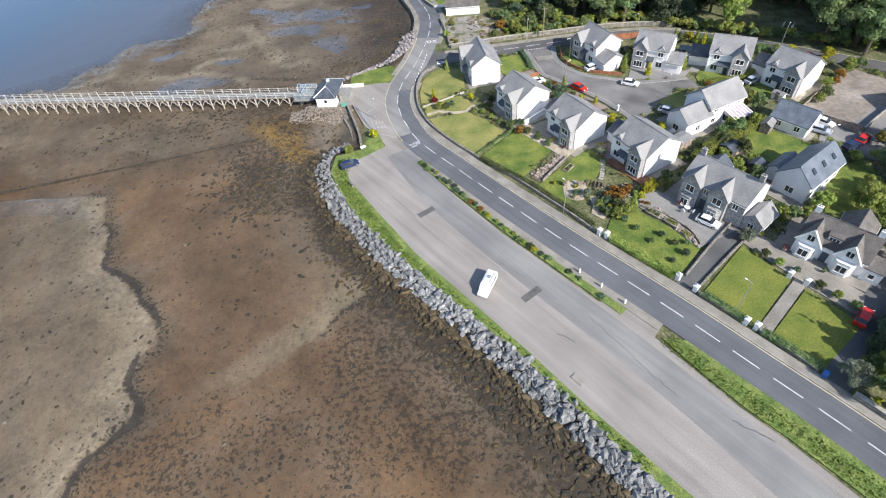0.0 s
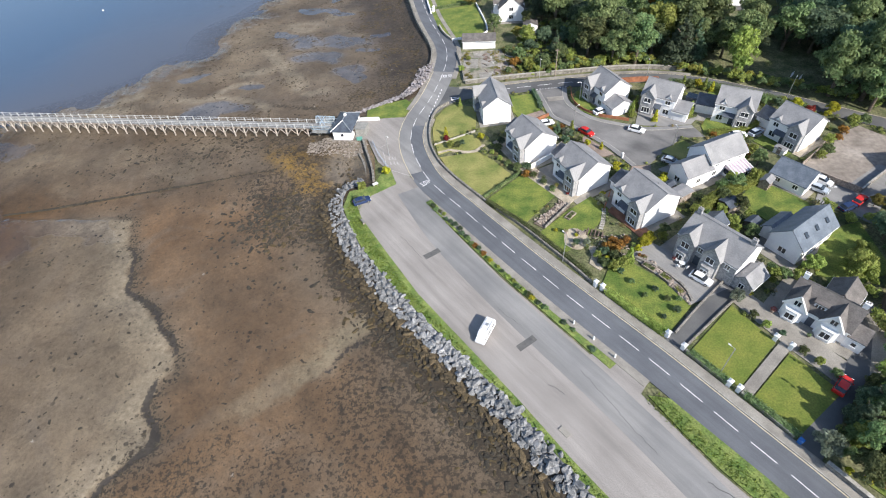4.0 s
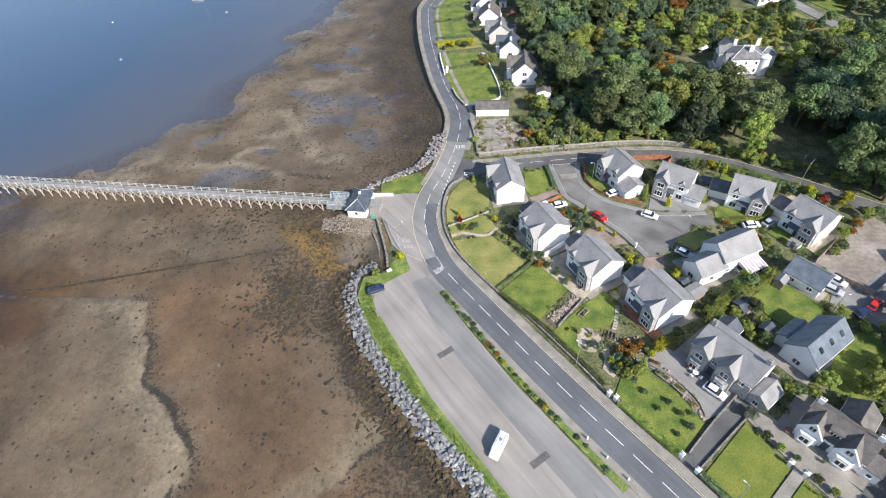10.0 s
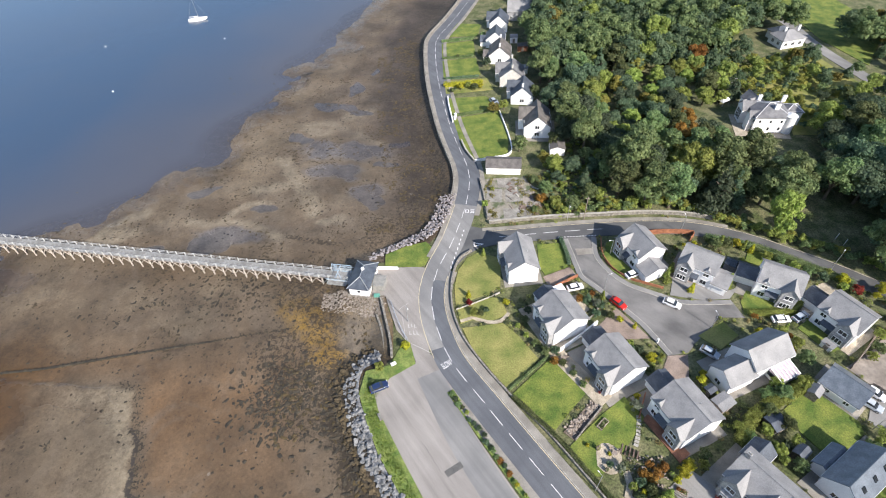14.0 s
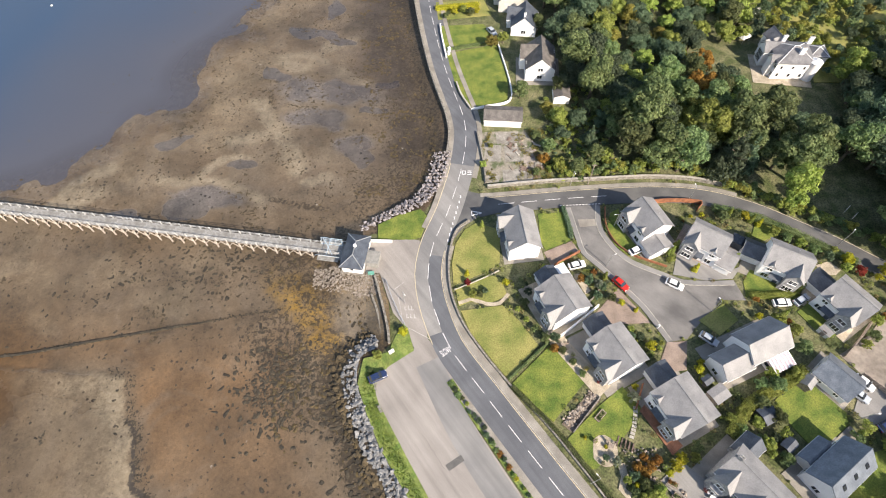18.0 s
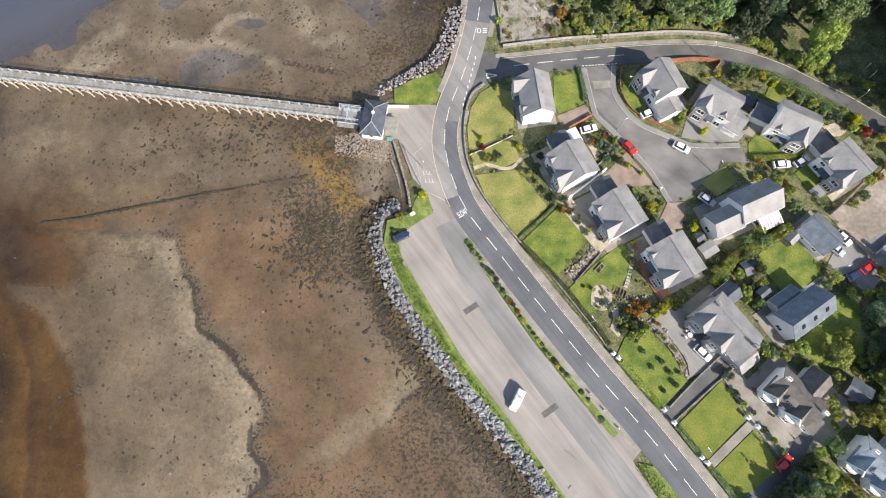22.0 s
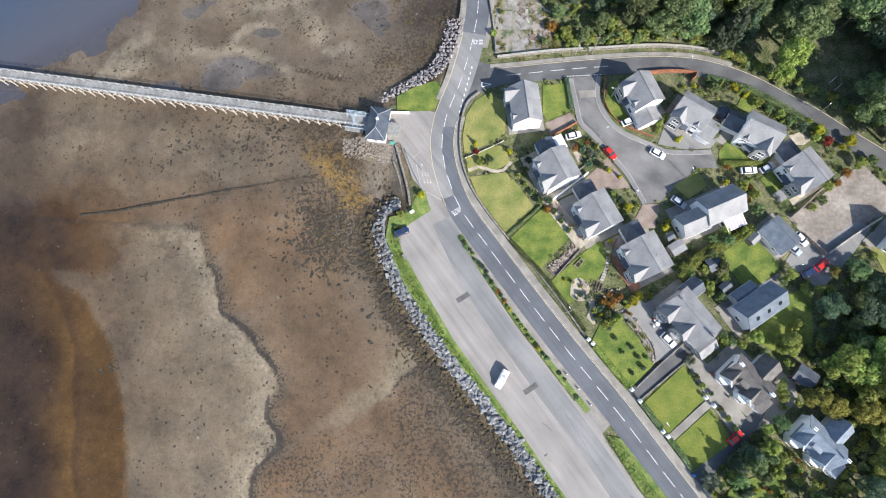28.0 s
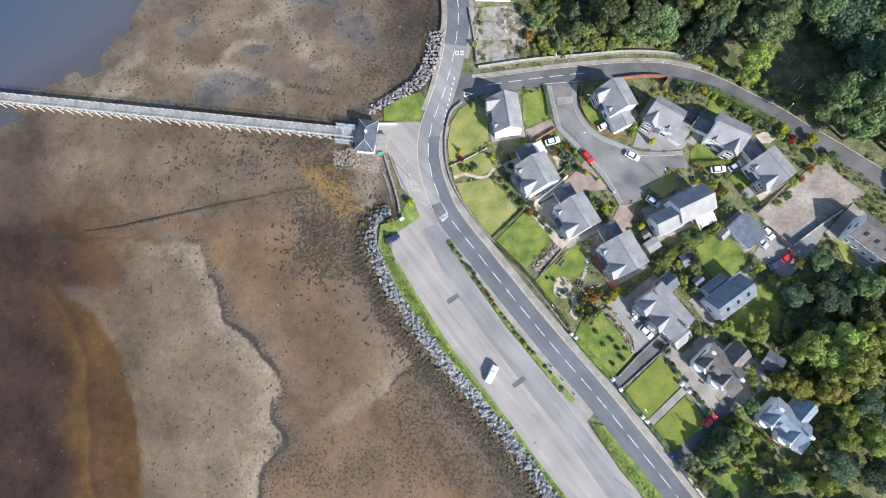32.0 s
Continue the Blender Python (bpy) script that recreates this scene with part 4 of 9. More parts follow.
# broken concrete floors on the cleared plot
for pts in ([(16.6, 140.8), (23.0, 140.8), (22.5, 136.7), (16.7, 136.6)], [(13.5, 136.2), (17.8, 136.0), (17.1, 130.2), (12.4, 130.5)], [(18.5, 135.5), (22.4, 135.7), (22.5, 129.8), (18.3, 130.1)], [(12.7, 125.7), (16.3, 125.5), (15.9, 123.3), (12.5, 123.4)], [(17.2, 127.3), (22.2, 127.4), (21.9, 123.1), (17.1, 123.2)], [(23.0, 127.2), (25.6, 126.6), (24.7, 123.2), (22.6, 123.3)]):
    structure("pavement_slab", Mesh().prism(pts, -0.2, 0.055), SITE_SLAB, "weathered grey concrete slab of a cleared building")
structure("ground_bare_soil", Mesh().prism([(23.4, 132.0), (26.3, 132.6), (26.4, 127.8), (23.1, 127.5)], -0.2, 0.06), SITE, "bare brown soil beside the slabs")

# verges
structure("ground_verge_shore", Mesh().prism([(-12.81, 78.24), (-18.2, 77.08), (-19.25, 71.61), (-17.27, 65.68), (-14.31, 58.58), (-8.79, 49.32), (-2.59, 40.35), (5.4, 29.98), (13.11, 19.4), (22.3, 4.86), (40.63, -23.29), (74.64, -73.44), (76.68, -71.52), (42.25, -20.88), (24.2, 5.03), (19.34, 11.97), (13.21, 21.66), (5.5, 33.03), (-2.49, 44.78), (-9.21, 57.02), (-14.83, 67.68), (-15.92, 71.44), (-12.7, 75.06), (-7.19, 78.31), (-8.48, 83.69), (-9.47, 84.68), (-11.34, 81.65)], -0.4, 0.06), GRASS, "green grass strip above the rocks")
structure("ground_verge_island", Mesh().prism([(33.48, 20.71), (36.26, 15.14), (39.65, 9.17), (43.14, 4.18), (46.83, -1.6), (61.8, -26.73), (83.84, -64.77), (85.9, -61.85), (64.38, -23.84), (49.89, 0.62), (45.89, 6.92), (40.89, 13.91), (36.69, 19.9)], -0.3, 0.1), GRASS, "long green grass verge beside the road")
structure("ground_verge_hedge", ribbon(Mesh(), smooth_line([(0.24, 71.31), (6.4, 61.09), (14.35, 48.27), (22.11, 36.94), (29.49, 26.29)]), -0.75, 0.75, -0.3, 0.1), GRASS, "grass bed under the low hedge")
structure("ground_green_pier", Mesh().prism([(-15.68, 111.66), (-10.15, 114.43), (-4.88, 115.78), (-3.18, 113.39), (-4.97, 107.48), (-6.95, 106.73), (-15.67, 107.43)], -0.3, 0.06), LAWN, "small triangular green by the pier")

# ---- lawns ----
def lawn(name, pts, material, label):
    structure("ground_" + name, Mesh().prism(pts, -0.3, 0.05), material, label)


lawn("lawn_corner", [(3.41, 105.04), (2.22, 99.45), (2.32, 93.71), (11.03, 97.3), (13.64, 99.18), (14.67, 108.34), (9.03, 110.85), (6.02, 109.15)], LAWN_DRY, "yellow-green lawn on the corner plot")
lawn("lawn_corner_back", [(24.7, 112.66), (31.33, 112.82), (31.49, 104.43), (25.17, 101.95), (24.17, 104.48)], LAWN, "bright lawn behind the corner house")
lawn("lawn_path_strip", [(2.62, 92.7), (3.22, 88.38), (6.01, 89.44), (10.01, 88.6), (14.53, 90.49), (13.43, 95.12), (10.02, 96.07)], LAWN_DRY, "dry lawn strip with a curved path")
lawn("lawn_first", [(3.62, 87.18), (5.41, 81.88), (9.5, 75.41), (12.59, 70.93), (20.03, 78.05), (16.53, 84.06), (13.22, 88.04)], LAWN_DRY, "dry mown lawn")
lawn("lawn_second", [(13.19, 69.94), (20.79, 61.78), (23.21, 64.3), (29.09, 70.09), (22.86, 78.29)], LAWN, "bright green lawn")
lawn("lawn_third", [(23.0, 58.4), (26.4, 52.8), (27.6, 52.6), (31.04, 55.22), (35.62, 59.56), (39, 63.62), (36.18, 68.34), (30.58, 64.56)], LAWN, "green lawn with a curved edge")
lawn("lawn_stone_house", [(31.78, 42.81), (39.9, 31.21), (42.55, 33.4), (46.43, 36.99), (43.63, 43.01), (39.1, 48.42), (34.84, 48.01)], LAWN, "lawn with clipped shrubs before the stone house")
lawn("lawn_white_house", [(43.22, 28.21), (48.03, 20.8), (57.28, 28.33), (53.47, 36.47)], LAWN_MOWN, "mown lawn before the white house")
lawn("lawn_white_house_lower", [(49.24, 19), (53.45, 12.78), (62.82, 18.68), (58.49, 26.12)], LAWN_MOWN, "mown lawn in the shade of trees")
lawn("lawn_blue_house", [(58.08, 5.97), (62.11, 0.94), (74.48, 4.75), (70.45, 11.8), (62.2, 9.4)], LAWN, "lawn beside flower beds")
lawn("lawn_low_house", [(66.6, 63.9), (72.4, 68.0), (75.8, 66.4), (79.9, 60.8), (79.5, 58.6), (73.9, 55.2), (70.3, 54.8), (67.7, 59.4)], LAWN, "lawn behind the low house")
lawn("lawn_under_trees", [(79.3, 52.7), (86.6, 54.0), (85.0, 40.9), (76, 38.5), (71.2, 41.8), (73.5, 46.0)], LAWN, "rough green lawn beside the blue-roofed house")
lawn("lawn_long_strip", [(102.8, 63.8), (105.6, 63.6), (109.3, 53.8), (105.4, 55.5)], LAWN_DRY, "green strip before the upper house")
lawn("lawn_rear", [(77.9, 107.2), (80.8, 106.3), (83.2, 103.6), (77.7, 101.6), (75.7, 103.3)], LAWN, "small lawn behind the estate house")
structure("pavement_low_house", Mesh().prism([(73.9, 54.9), (79.5, 58.3), (80.6, 56.3), (76.6, 53.6)], -0.3, 0.07), PAVE, "pale paved strip behind the lawn")
structure("ground_gravel_corner", Mesh().prism([(87.6, 94.4), (91.2, 95.3), (92.9, 92.8), (91.3, 91.6), (88.6, 91.8)], -0.3, 0.06), GRAVEL, "sandy gravel behind the end house")
structure("pavement_terrace_side", Mesh().prism([(30.3, 95.2), (32.2, 95.1), (33.8, 90.6), (32.5, 89.8)], -0.3, 0.11), GRAVEL, "sandy terrace beside the house")
structure("ground_villa_yard", Mesh().prism([(75.6, 35.2), (79.1, 31.5), (79.1, 27.4), (71.2, 21.1), (68.5, 21.2), (73.0, 27.7)], -0.3, 0.04), PAVE, "worn grey yard behind the white villa")
lawn("lawn_estate_a", [(42.81, 111.87), (45.19, 113.16), (44.62, 106.98), (48.17, 99.86), (44.57, 99.38), (42.02, 102.3), (41.02, 106.9)], LAWN, "curved lawn behind a low fence")
lawn("lawn_estate_b", [(69.36, 91), (72.01, 94.14), (79.8, 88.59), (82.38, 85.02), (76.62, 86.48), (68.79, 87.08)], LAWN, "lawn with a hedge at the turning head")
lawn("lawn_estate_c", [(56.27, 82.08), (63.04, 85.76), (65.08, 81.69), (59.85, 78.34)], LAWN_DRY, "small dry lawn at the turning head")
lawn("lawn_estate_d", [(78.67, 82.9), (82.18, 85.22), (85.53, 77.32), (82.57, 76.15)], LAWN, "small front lawn")
lawn("lawn_north_a", [(10.31, 150.37), (6.86, 158.54), (5.24, 169.47), (4.63, 174.71), (20.43, 177.95), (22.43, 161.1), (21.36, 153.12)], LAWN, "bright green lawn with a white wall")
lawn("lawn_north_b", [(4.02, 176.78), (3.41, 188.39), (17.37, 188.39), (20.44, 180.08)], LAWN, "green lawn beside a drive")
lawn("lawn_north_c", [(2.59, 191.51), (2.18, 201.07), (18.45, 201.34), (20.49, 192.91)], LAWN_DRY, "long garden lawn")
lawn("lawn_north_d", [(1.97, 203.19), (1.76, 217.12), (15.39, 218.34), (16.39, 204.4)], LAWN, "long garden lawn")
lawn("lawn_north_e", [(1.76, 220.35), (1.75, 232.23), (15.43, 233.56), (15.4, 221.59)], LAWN, "long garden lawn")
lawn("lawn_north_f", [(4.02, 238.97), (9.22, 251.52), (19.66, 249.32), (17.53, 238.13)], LAWN, "long garden lawn")
lawn("lawn_villa_garden", [(112.31, 154.75), (136.97, 152.86), (147.57, 162.37), (150.41, 178.21), (144.38, 204.86), (127.21, 205.75), (114.25, 186.86), (117.21, 171.55)], LAWN_DRY, "rough straw-coloured villa garden")
lawn("lawn_villa", [(152.92, 216.94), (152.01, 258.4), (176.33, 262.2), (182.89, 223.7), (159.12, 194.64)], LAWN, "open green beyond the trees")
lawn("lawn_stone_drive", [(39.52, 50.03), (44.22, 53.56), (48.88, 48.84), (54.32, 40.19), (46.13, 37.19), (43.94, 43.21)], ASPHALT_MID, "grey gravel forecourt of the stone house")
structure("road_lane", ribbon(Mesh(), [Vector((40.59, 29.22)), Vector((48.15, 35.48)), Vector((56.9, 41.5))], -1.7, 1.7, -0.3, 0.03), ASPHALT_DARK, "dark narrow lane between the gardens")
structure("road_lower_lane", ribbon(Mesh(), [Vector((52.61, 9.81)), Vector((63.34, 19.38)), Vector((70.61, 24.84)), Vector((72.78, 32.89))], -1.8, 1.8, -0.3, 0.03), ASPHALT_DARK, "dark drive under the trees")
structure("pavement_garden_path", ribbon(Mesh(), [Vector((48.22, 19.6)), Vector((58.92, 27.92))], -0.9, 0.9, -0.3, 0.07), PAVE, "straight pale garden path")
structure("pavement_white_house", Mesh().prism([(53.89, 37.38), (56.89, 39.99), (66.47, 23.87), (63.34, 19.68), (58.91, 26.92)], -0.3, 0.045), PAVE, "worn grey terrace before the white house")
structure("pavement_drive_a", Mesh().prism([(32.71, 83.89), (36.87, 82.12), (45.67, 82.04), (40.2, 90.92)], -0.3, 0.015), PAVIOUR, "brown brick drive")
structure("pavement_drive_b", Mesh().prism([(43.84, 70.53), (47.99, 77.38), (52.41, 77.44), (50.5, 71.11)], -0.3, 0.015), PAVIOUR, "brown brick drive")
structure("pavement_drive_c", Mesh().prism([(53.8, 93.82), (61.03, 91.89), (67.28, 91.99), (70.45, 95.14), (65.63, 93.61), (56.34, 99.51)], -0.3, 0.015), ASPHALT_MID, "grey drive before a house")
structure("pavement_drive_d", Mesh().prism([(24.56, 101.43), (31.9, 104.24), (32.9, 101.4), (25.76, 97.79)], -0.3, 0.02), PAVIOUR, "brown brick drive")
structure("pavement_terrace", Mesh().prism([(21.85, 79.39), (24.89, 81.14), (33.74, 68.52), (30.69, 66.07)], -0.3, 0.12), GRAVEL, "pale paved terrace")
structure("pavement_yard", Mesh().prism([(10.6, 140.94), (12.07, 123.11), (27.3, 122.02), (25.82, 141.21)], -0.3, 0.03), YARD, "cleared plot of broken pale concrete")
structure("pavement_site", Mesh().prism([(83.78, 72.67), (86.45, 68.48), (91.42, 62.66), (106, 71.34), (114.22, 75.06), (108.84, 79.99), (105.2, 85.35), (99.83, 83.19), (92.28, 76.88)], -0.3, 0.02), SITE, "pale bare building plot")
structure("road_back_yard", Mesh().prism([(81.5, 60.85), (88.73, 53.22), (98.39, 62.5), (103.82, 68.73), (100.67, 70.77), (89.97, 64.5), (85.79, 66.52)], -0.3, 0.03), ASPHALT_MID, "grey yard behind the low house")

# ---- houses ----
def window(parent, x, y, z, w, h, yaw=0, panes=2):
    """A window set on a wall that faces -y of its own axes: frame, sill and panes."""
    m = pose(x, y, z, 0, 0, yaw)
    t = 0.09
    x1, z1, x0, z0 = w / 2, h / 2, w / 2 - t, h / 2 - t
    ring = [(-x1, -z1), (x1, -z1), (x1, z1), (-x1, z1), (-x0, -z0), (x0, -z0), (x0, z0), (-x0, z0)]
    vs = [(a, -0.06, c) for a, c in ring] + [(a, 0.05, c) for a, c in ring]
    fs = [f for i in range(4) for j in ((i + 1) % 4,) for f in ((i, j, 4 + j, 4 + i), (8 + j, 8 + i, 12 + i, 12 + j), (j, i, 8 + i, 8 + j), (4 + i, 4 + j, 12 + j, 12 + i))]
    win = mk("window", Mesh().add(vs, fs), WHITE_TRIM, parent, "white framed window", m=m)
    for k in range(1, panes):
        c = -w / 2 + w * k / panes
        mk("mullion", Mesh().box(c - 0.05, c + 0.05, -0.055, 0.04, -h / 2 + t, h / 2 - t), WHITE_TRIM, win)
    mk("pane", Mesh().box(-w / 2 + t, w / 2 - t, -0.03, 0.03, -h / 2 + t, h / 2 - t), GLASS, win)
    mk("sill", Mesh().box(-w / 2 - 0.08, w / 2 + 0.08, -0.14, 0.05, -h / 2 - 0.09, -h / 2), WHITE_TRIM, win)
    return win


def gable_walls(l, w, eave, ridge, t=0.3):
    """Four walls of a block with its ridge along x, from -l/2 to l/2, in two meshes: long sides and gable ends."""
    me = Mesh()
    me.add([(-l / 2, -w / 2, -0.3), (l / 2, -w / 2, -0.3), (l / 2, w / 2, -0.3), (-l / 2, w / 2, -0.3), (-l / 2, -w / 2, eave), (l / 2, -w / 2, eave), (l / 2, w / 2, eave), (-l / 2, w / 2, eave), (-l / 2, 0, ridge), (l / 2, 0, ridge)],
           [(0, 1, 5, 4), (2, 3, 7, 6), (1, 2, 6, 9, 5), (3, 0, 4, 8, 7), (4, 5, 9, 8), (6, 7, 8, 9), (3, 2, 1, 0)])
    return me


def gable_roof(l, w, eave, ridge, over=0.35, t=0.16):
    """Two roof slopes with thickness and eaves that overhang."""
    k = (ridge - eave) / (w / 2)
    out = []
    for s in (-1, 1):
        y1, z1 = s * (w / 2 + over), eave - over * k
        a = [(-l / 2 - over * 0.7, y1, z1), (l / 2 + over * 0.7, y1, z1), (l / 2 + over * 0.7, 0, ridge), (-l / 2 - over * 0.7, 0, ridge)]
        vs = [(x, y, z + 0.03) for x, y, z in a] + [(x, y, z + 0.03 + t) for x, y, z in a]
        fs = [(0, 1, 5, 4), (1, 2, 6, 5), (2, 3, 7, 6), (3, 0, 4, 7), (4, 5, 6, 7), (3, 2, 1, 0)]
        if s > 0:
            fs = [f[::-1] for f in fs]
        out.append(Mesh().add(vs, fs))
    return out


def block(parent, l, w, eave, ridge, wall, roof, m=None, trim=True):
    """A gabled block as parts of a house."""
    m = m if m is not None else pose(0, 0, 0)
    mk("wall", gable_walls(l, w, eave, ridge), wall, parent, m=m)
    for slope in gable_roof(l, w, eave, ridge):
        mk("roof", slope, roof, parent, m=m)
    cap = Mesh().tube((-l / 2 - 0.24, 0, ridge + 0.2), (l / 2 + 0.24, 0, ridge + 0.2), 0.1, 0.1, 6)
    mk("ridge", cap, roof, parent, "ridge tiles", m=m)
    if trim:
        for s in (-1, 1):
            mk("gutter", Mesh().box(-l / 2 - 0.2, l / 2 + 0.2, s * (w / 2 + 0.36) - 0.06, s * (w / 2 + 0.36) + 0.06, eave - 0.42, eave - 0.3), WHITE_TRIM, parent, "white gutter", m=m)


def chimney(parent, x, y, z0, z1, material, pots=2, l=0.9):
    st = mk("chimney", Mesh().box(x - l / 2, x + l / 2, y - 0.3, y + 0.3, z0, z1).box(x - l / 2 - 0.06, x + l / 2 + 0.06, y - 0.36, y + 0.36, z1, z1 + 0.12), material, parent)
    for k in range(pots):
        px = x + (k - (pots - 1) / 2) * 0.42
        mk("pot", Mesh().tube((px, y, z1 + 0.1), (px, y, z1 + 0.5), 0.13, 0.11, 8), KERB, st)


def estate_house(x, y, yaw, l=9.0, w=8.2, bay=1, wing=-1, wing_dark=True, label="", wing_l=4.4, wing_w=4.6, wing_y=1.0):
    """Two-storey house with stone front, white gable ends, a front gable bay and a low garage wing."""
    h = thing("house", pose(x, y, 0, 0, 0, yaw), label, "house", "estate houses")
    E, R = 5.0, 7.6
    block(h, l, w, E, R, RENDER, SLATE)
    mk("wall_front", Mesh().box(-l / 2 + 0.01, l / 2 - 0.01, -w / 2 - 0.07, -w / 2 + 0.02, -0.3, E - 0.05), RENDER, h, "white rendered front wall")
    bx = bay * (l / 2 - 1.95)
    bw, depth = 3.3, 1.3
    # front gable bay: its ridge runs back into the main roof
    mb = pose(bx, -w / 2 - depth / 2 + 1.35, 0, 0, 0, 90)
    mk("bay_wall", gable_walls(depth + 2.7, bw, E, E + 1.75), STONE_WALL, h, "grey stone bay under a gable", m=mb)
    for slope in gable_roof(depth + 3.4, bw, E, E + 1.75, 0.3):
        mk("bay_roof", slope, SLATE, h, m=mb @ pose(0.3, 0, 0))
    fy = -w / 2 - depth - 0.02
    window(h, bx, fy, 1.35, 2.1, 1.5, 0, 3)
    window(h, bx, fy, 4.0, 1.8, 1.25, 0, 2)
    ox = -bay * (l / 2 - 1.7)
    window(h, ox, -w / 2 - 0.1, 4.0, 1.3, 1.2, 0, 2)
    window(h, ox, -w / 2 - 0.1, 1.4, 1.5, 1.4, 0, 2)
    d = mk("door", Mesh().box(-0.5, 0.5, -0.05, 0.06, 0, 2.05), SLATE_DARK, h, "dark front door", m=pose(0, -w / 2 - 0.09, 0))
    mk("door_frame", Mesh().box(-0.6, -0.5, -0.07, 0.07, 0, 2.15).box(0.5, 0.6, -0.07, 0.07, 0, 2.15).box(-0.5, 0.5, -0.07, 0.07, 2.05, 2.15), WHITE_TRIM, d)
    # small gable over the upper window
    md = pose(ox, -w / 2 + 0.75, 0, 0, 0, 90)
    mk("dormer_wall", gable_walls(1.7, 1.7, E - 0.1, E + 0.85), RENDER, h, "small white gable over a window", m=md)
    for slope in gable_roof(2.3, 1.7, E - 0.1, E + 0.85, 0.2, 0.1):
        mk("dormer_roof", slope, SLATE, h, m=md @ pose(0.3, 0, 0))
    # lean-to porch
    mk("porch", Mesh().add([(-1.9, -w / 2 - 1.2, 2.35), (0.9, -w / 2 - 1.2, 2.35), (0.9, -w / 2, 3.1), (-1.9, -w / 2, 3.1), (-1.9, -w / 2 - 1.2, 2.22), (0.9, -w / 2 - 1.2, 2.22), (0.9, -w / 2, 2.97), (-1.9, -w / 2, 2.97)],
                              [(0, 1, 2, 3), (7, 6, 5, 4), (0, 4, 5, 1), (1, 5, 6, 2), (3, 7, 4, 0)]), SLATE_DARK, h, "dark slated porch canopy", m=pose(-0.3 * bay, 0, 0))
    if wing:
        mw = pose(wing * (l / 2 + wing_l / 2 - 0.02), wing_y, 0)
        block(h, wing_l, wing_w, 2.5, 4.0, RENDER, SLATE_DARK if wing_dark else SLATE, mw)
        mk("garage_door", Mesh().box(-1.15, 1.15, -0.04, 0.04, 0, 2.05), WHITE_TRIM, h, "white garage door", m=mw @ pose(0, -wing_w / 2 - 0.03, 0))
    for s in (-1, 1):
        window(h, s * 2.2, w / 2 + 0.02, 4.0, 1.2, 1.1, 180, 2)
        window(h, s * 2.6, w / 2 + 0.02, 1.4, 1.6, 1.3, 180, 2)
    mk("vent", Mesh().tube((1.0, 1.4, R - 1.2), (1.0, 1.4, R - 0.2), 0.07, 0.07), METAL, h)
    return h


ESTATE = "white rendered house with stone front bay and grey slate roof"
estate_house(19, 104.98, -86, 10.2, 7.2, -1, 0, label="white corner house with grey slate roof by the junction")
estate_house(25.92, 87.03, -67, 8.6, 8.6, 1, -1, label=ESTATE)
estate_house(35.2, 74.6, -65, 9.0, 8.4, 1, -1, label=ESTATE)
estate_house(45.93, 63.06, -66, 9.3, 8.8, 1, -1, label=ESTATE)
estate_house(49.78, 106.89, -70, 8.4, 7.6, -1, 1, False, label="white house with grey slate roof and white garage", wing_l=4.0, wing_w=6.0, wing_y=-1.0)
estate_house(62.17, 100.56, -38, 8.4, 7.0, -1, 1, False, label=ESTATE, wing_l=3.6, wing_w=5.5, wing_y=-1.0)
estate_house(78.2, 93.84, -32, 8.8, 7.7, 1, -1, label=ESTATE)
estate_house(87.73, 83.23, -60, 8.6, 8.2, 1, -1, label=ESTATE)


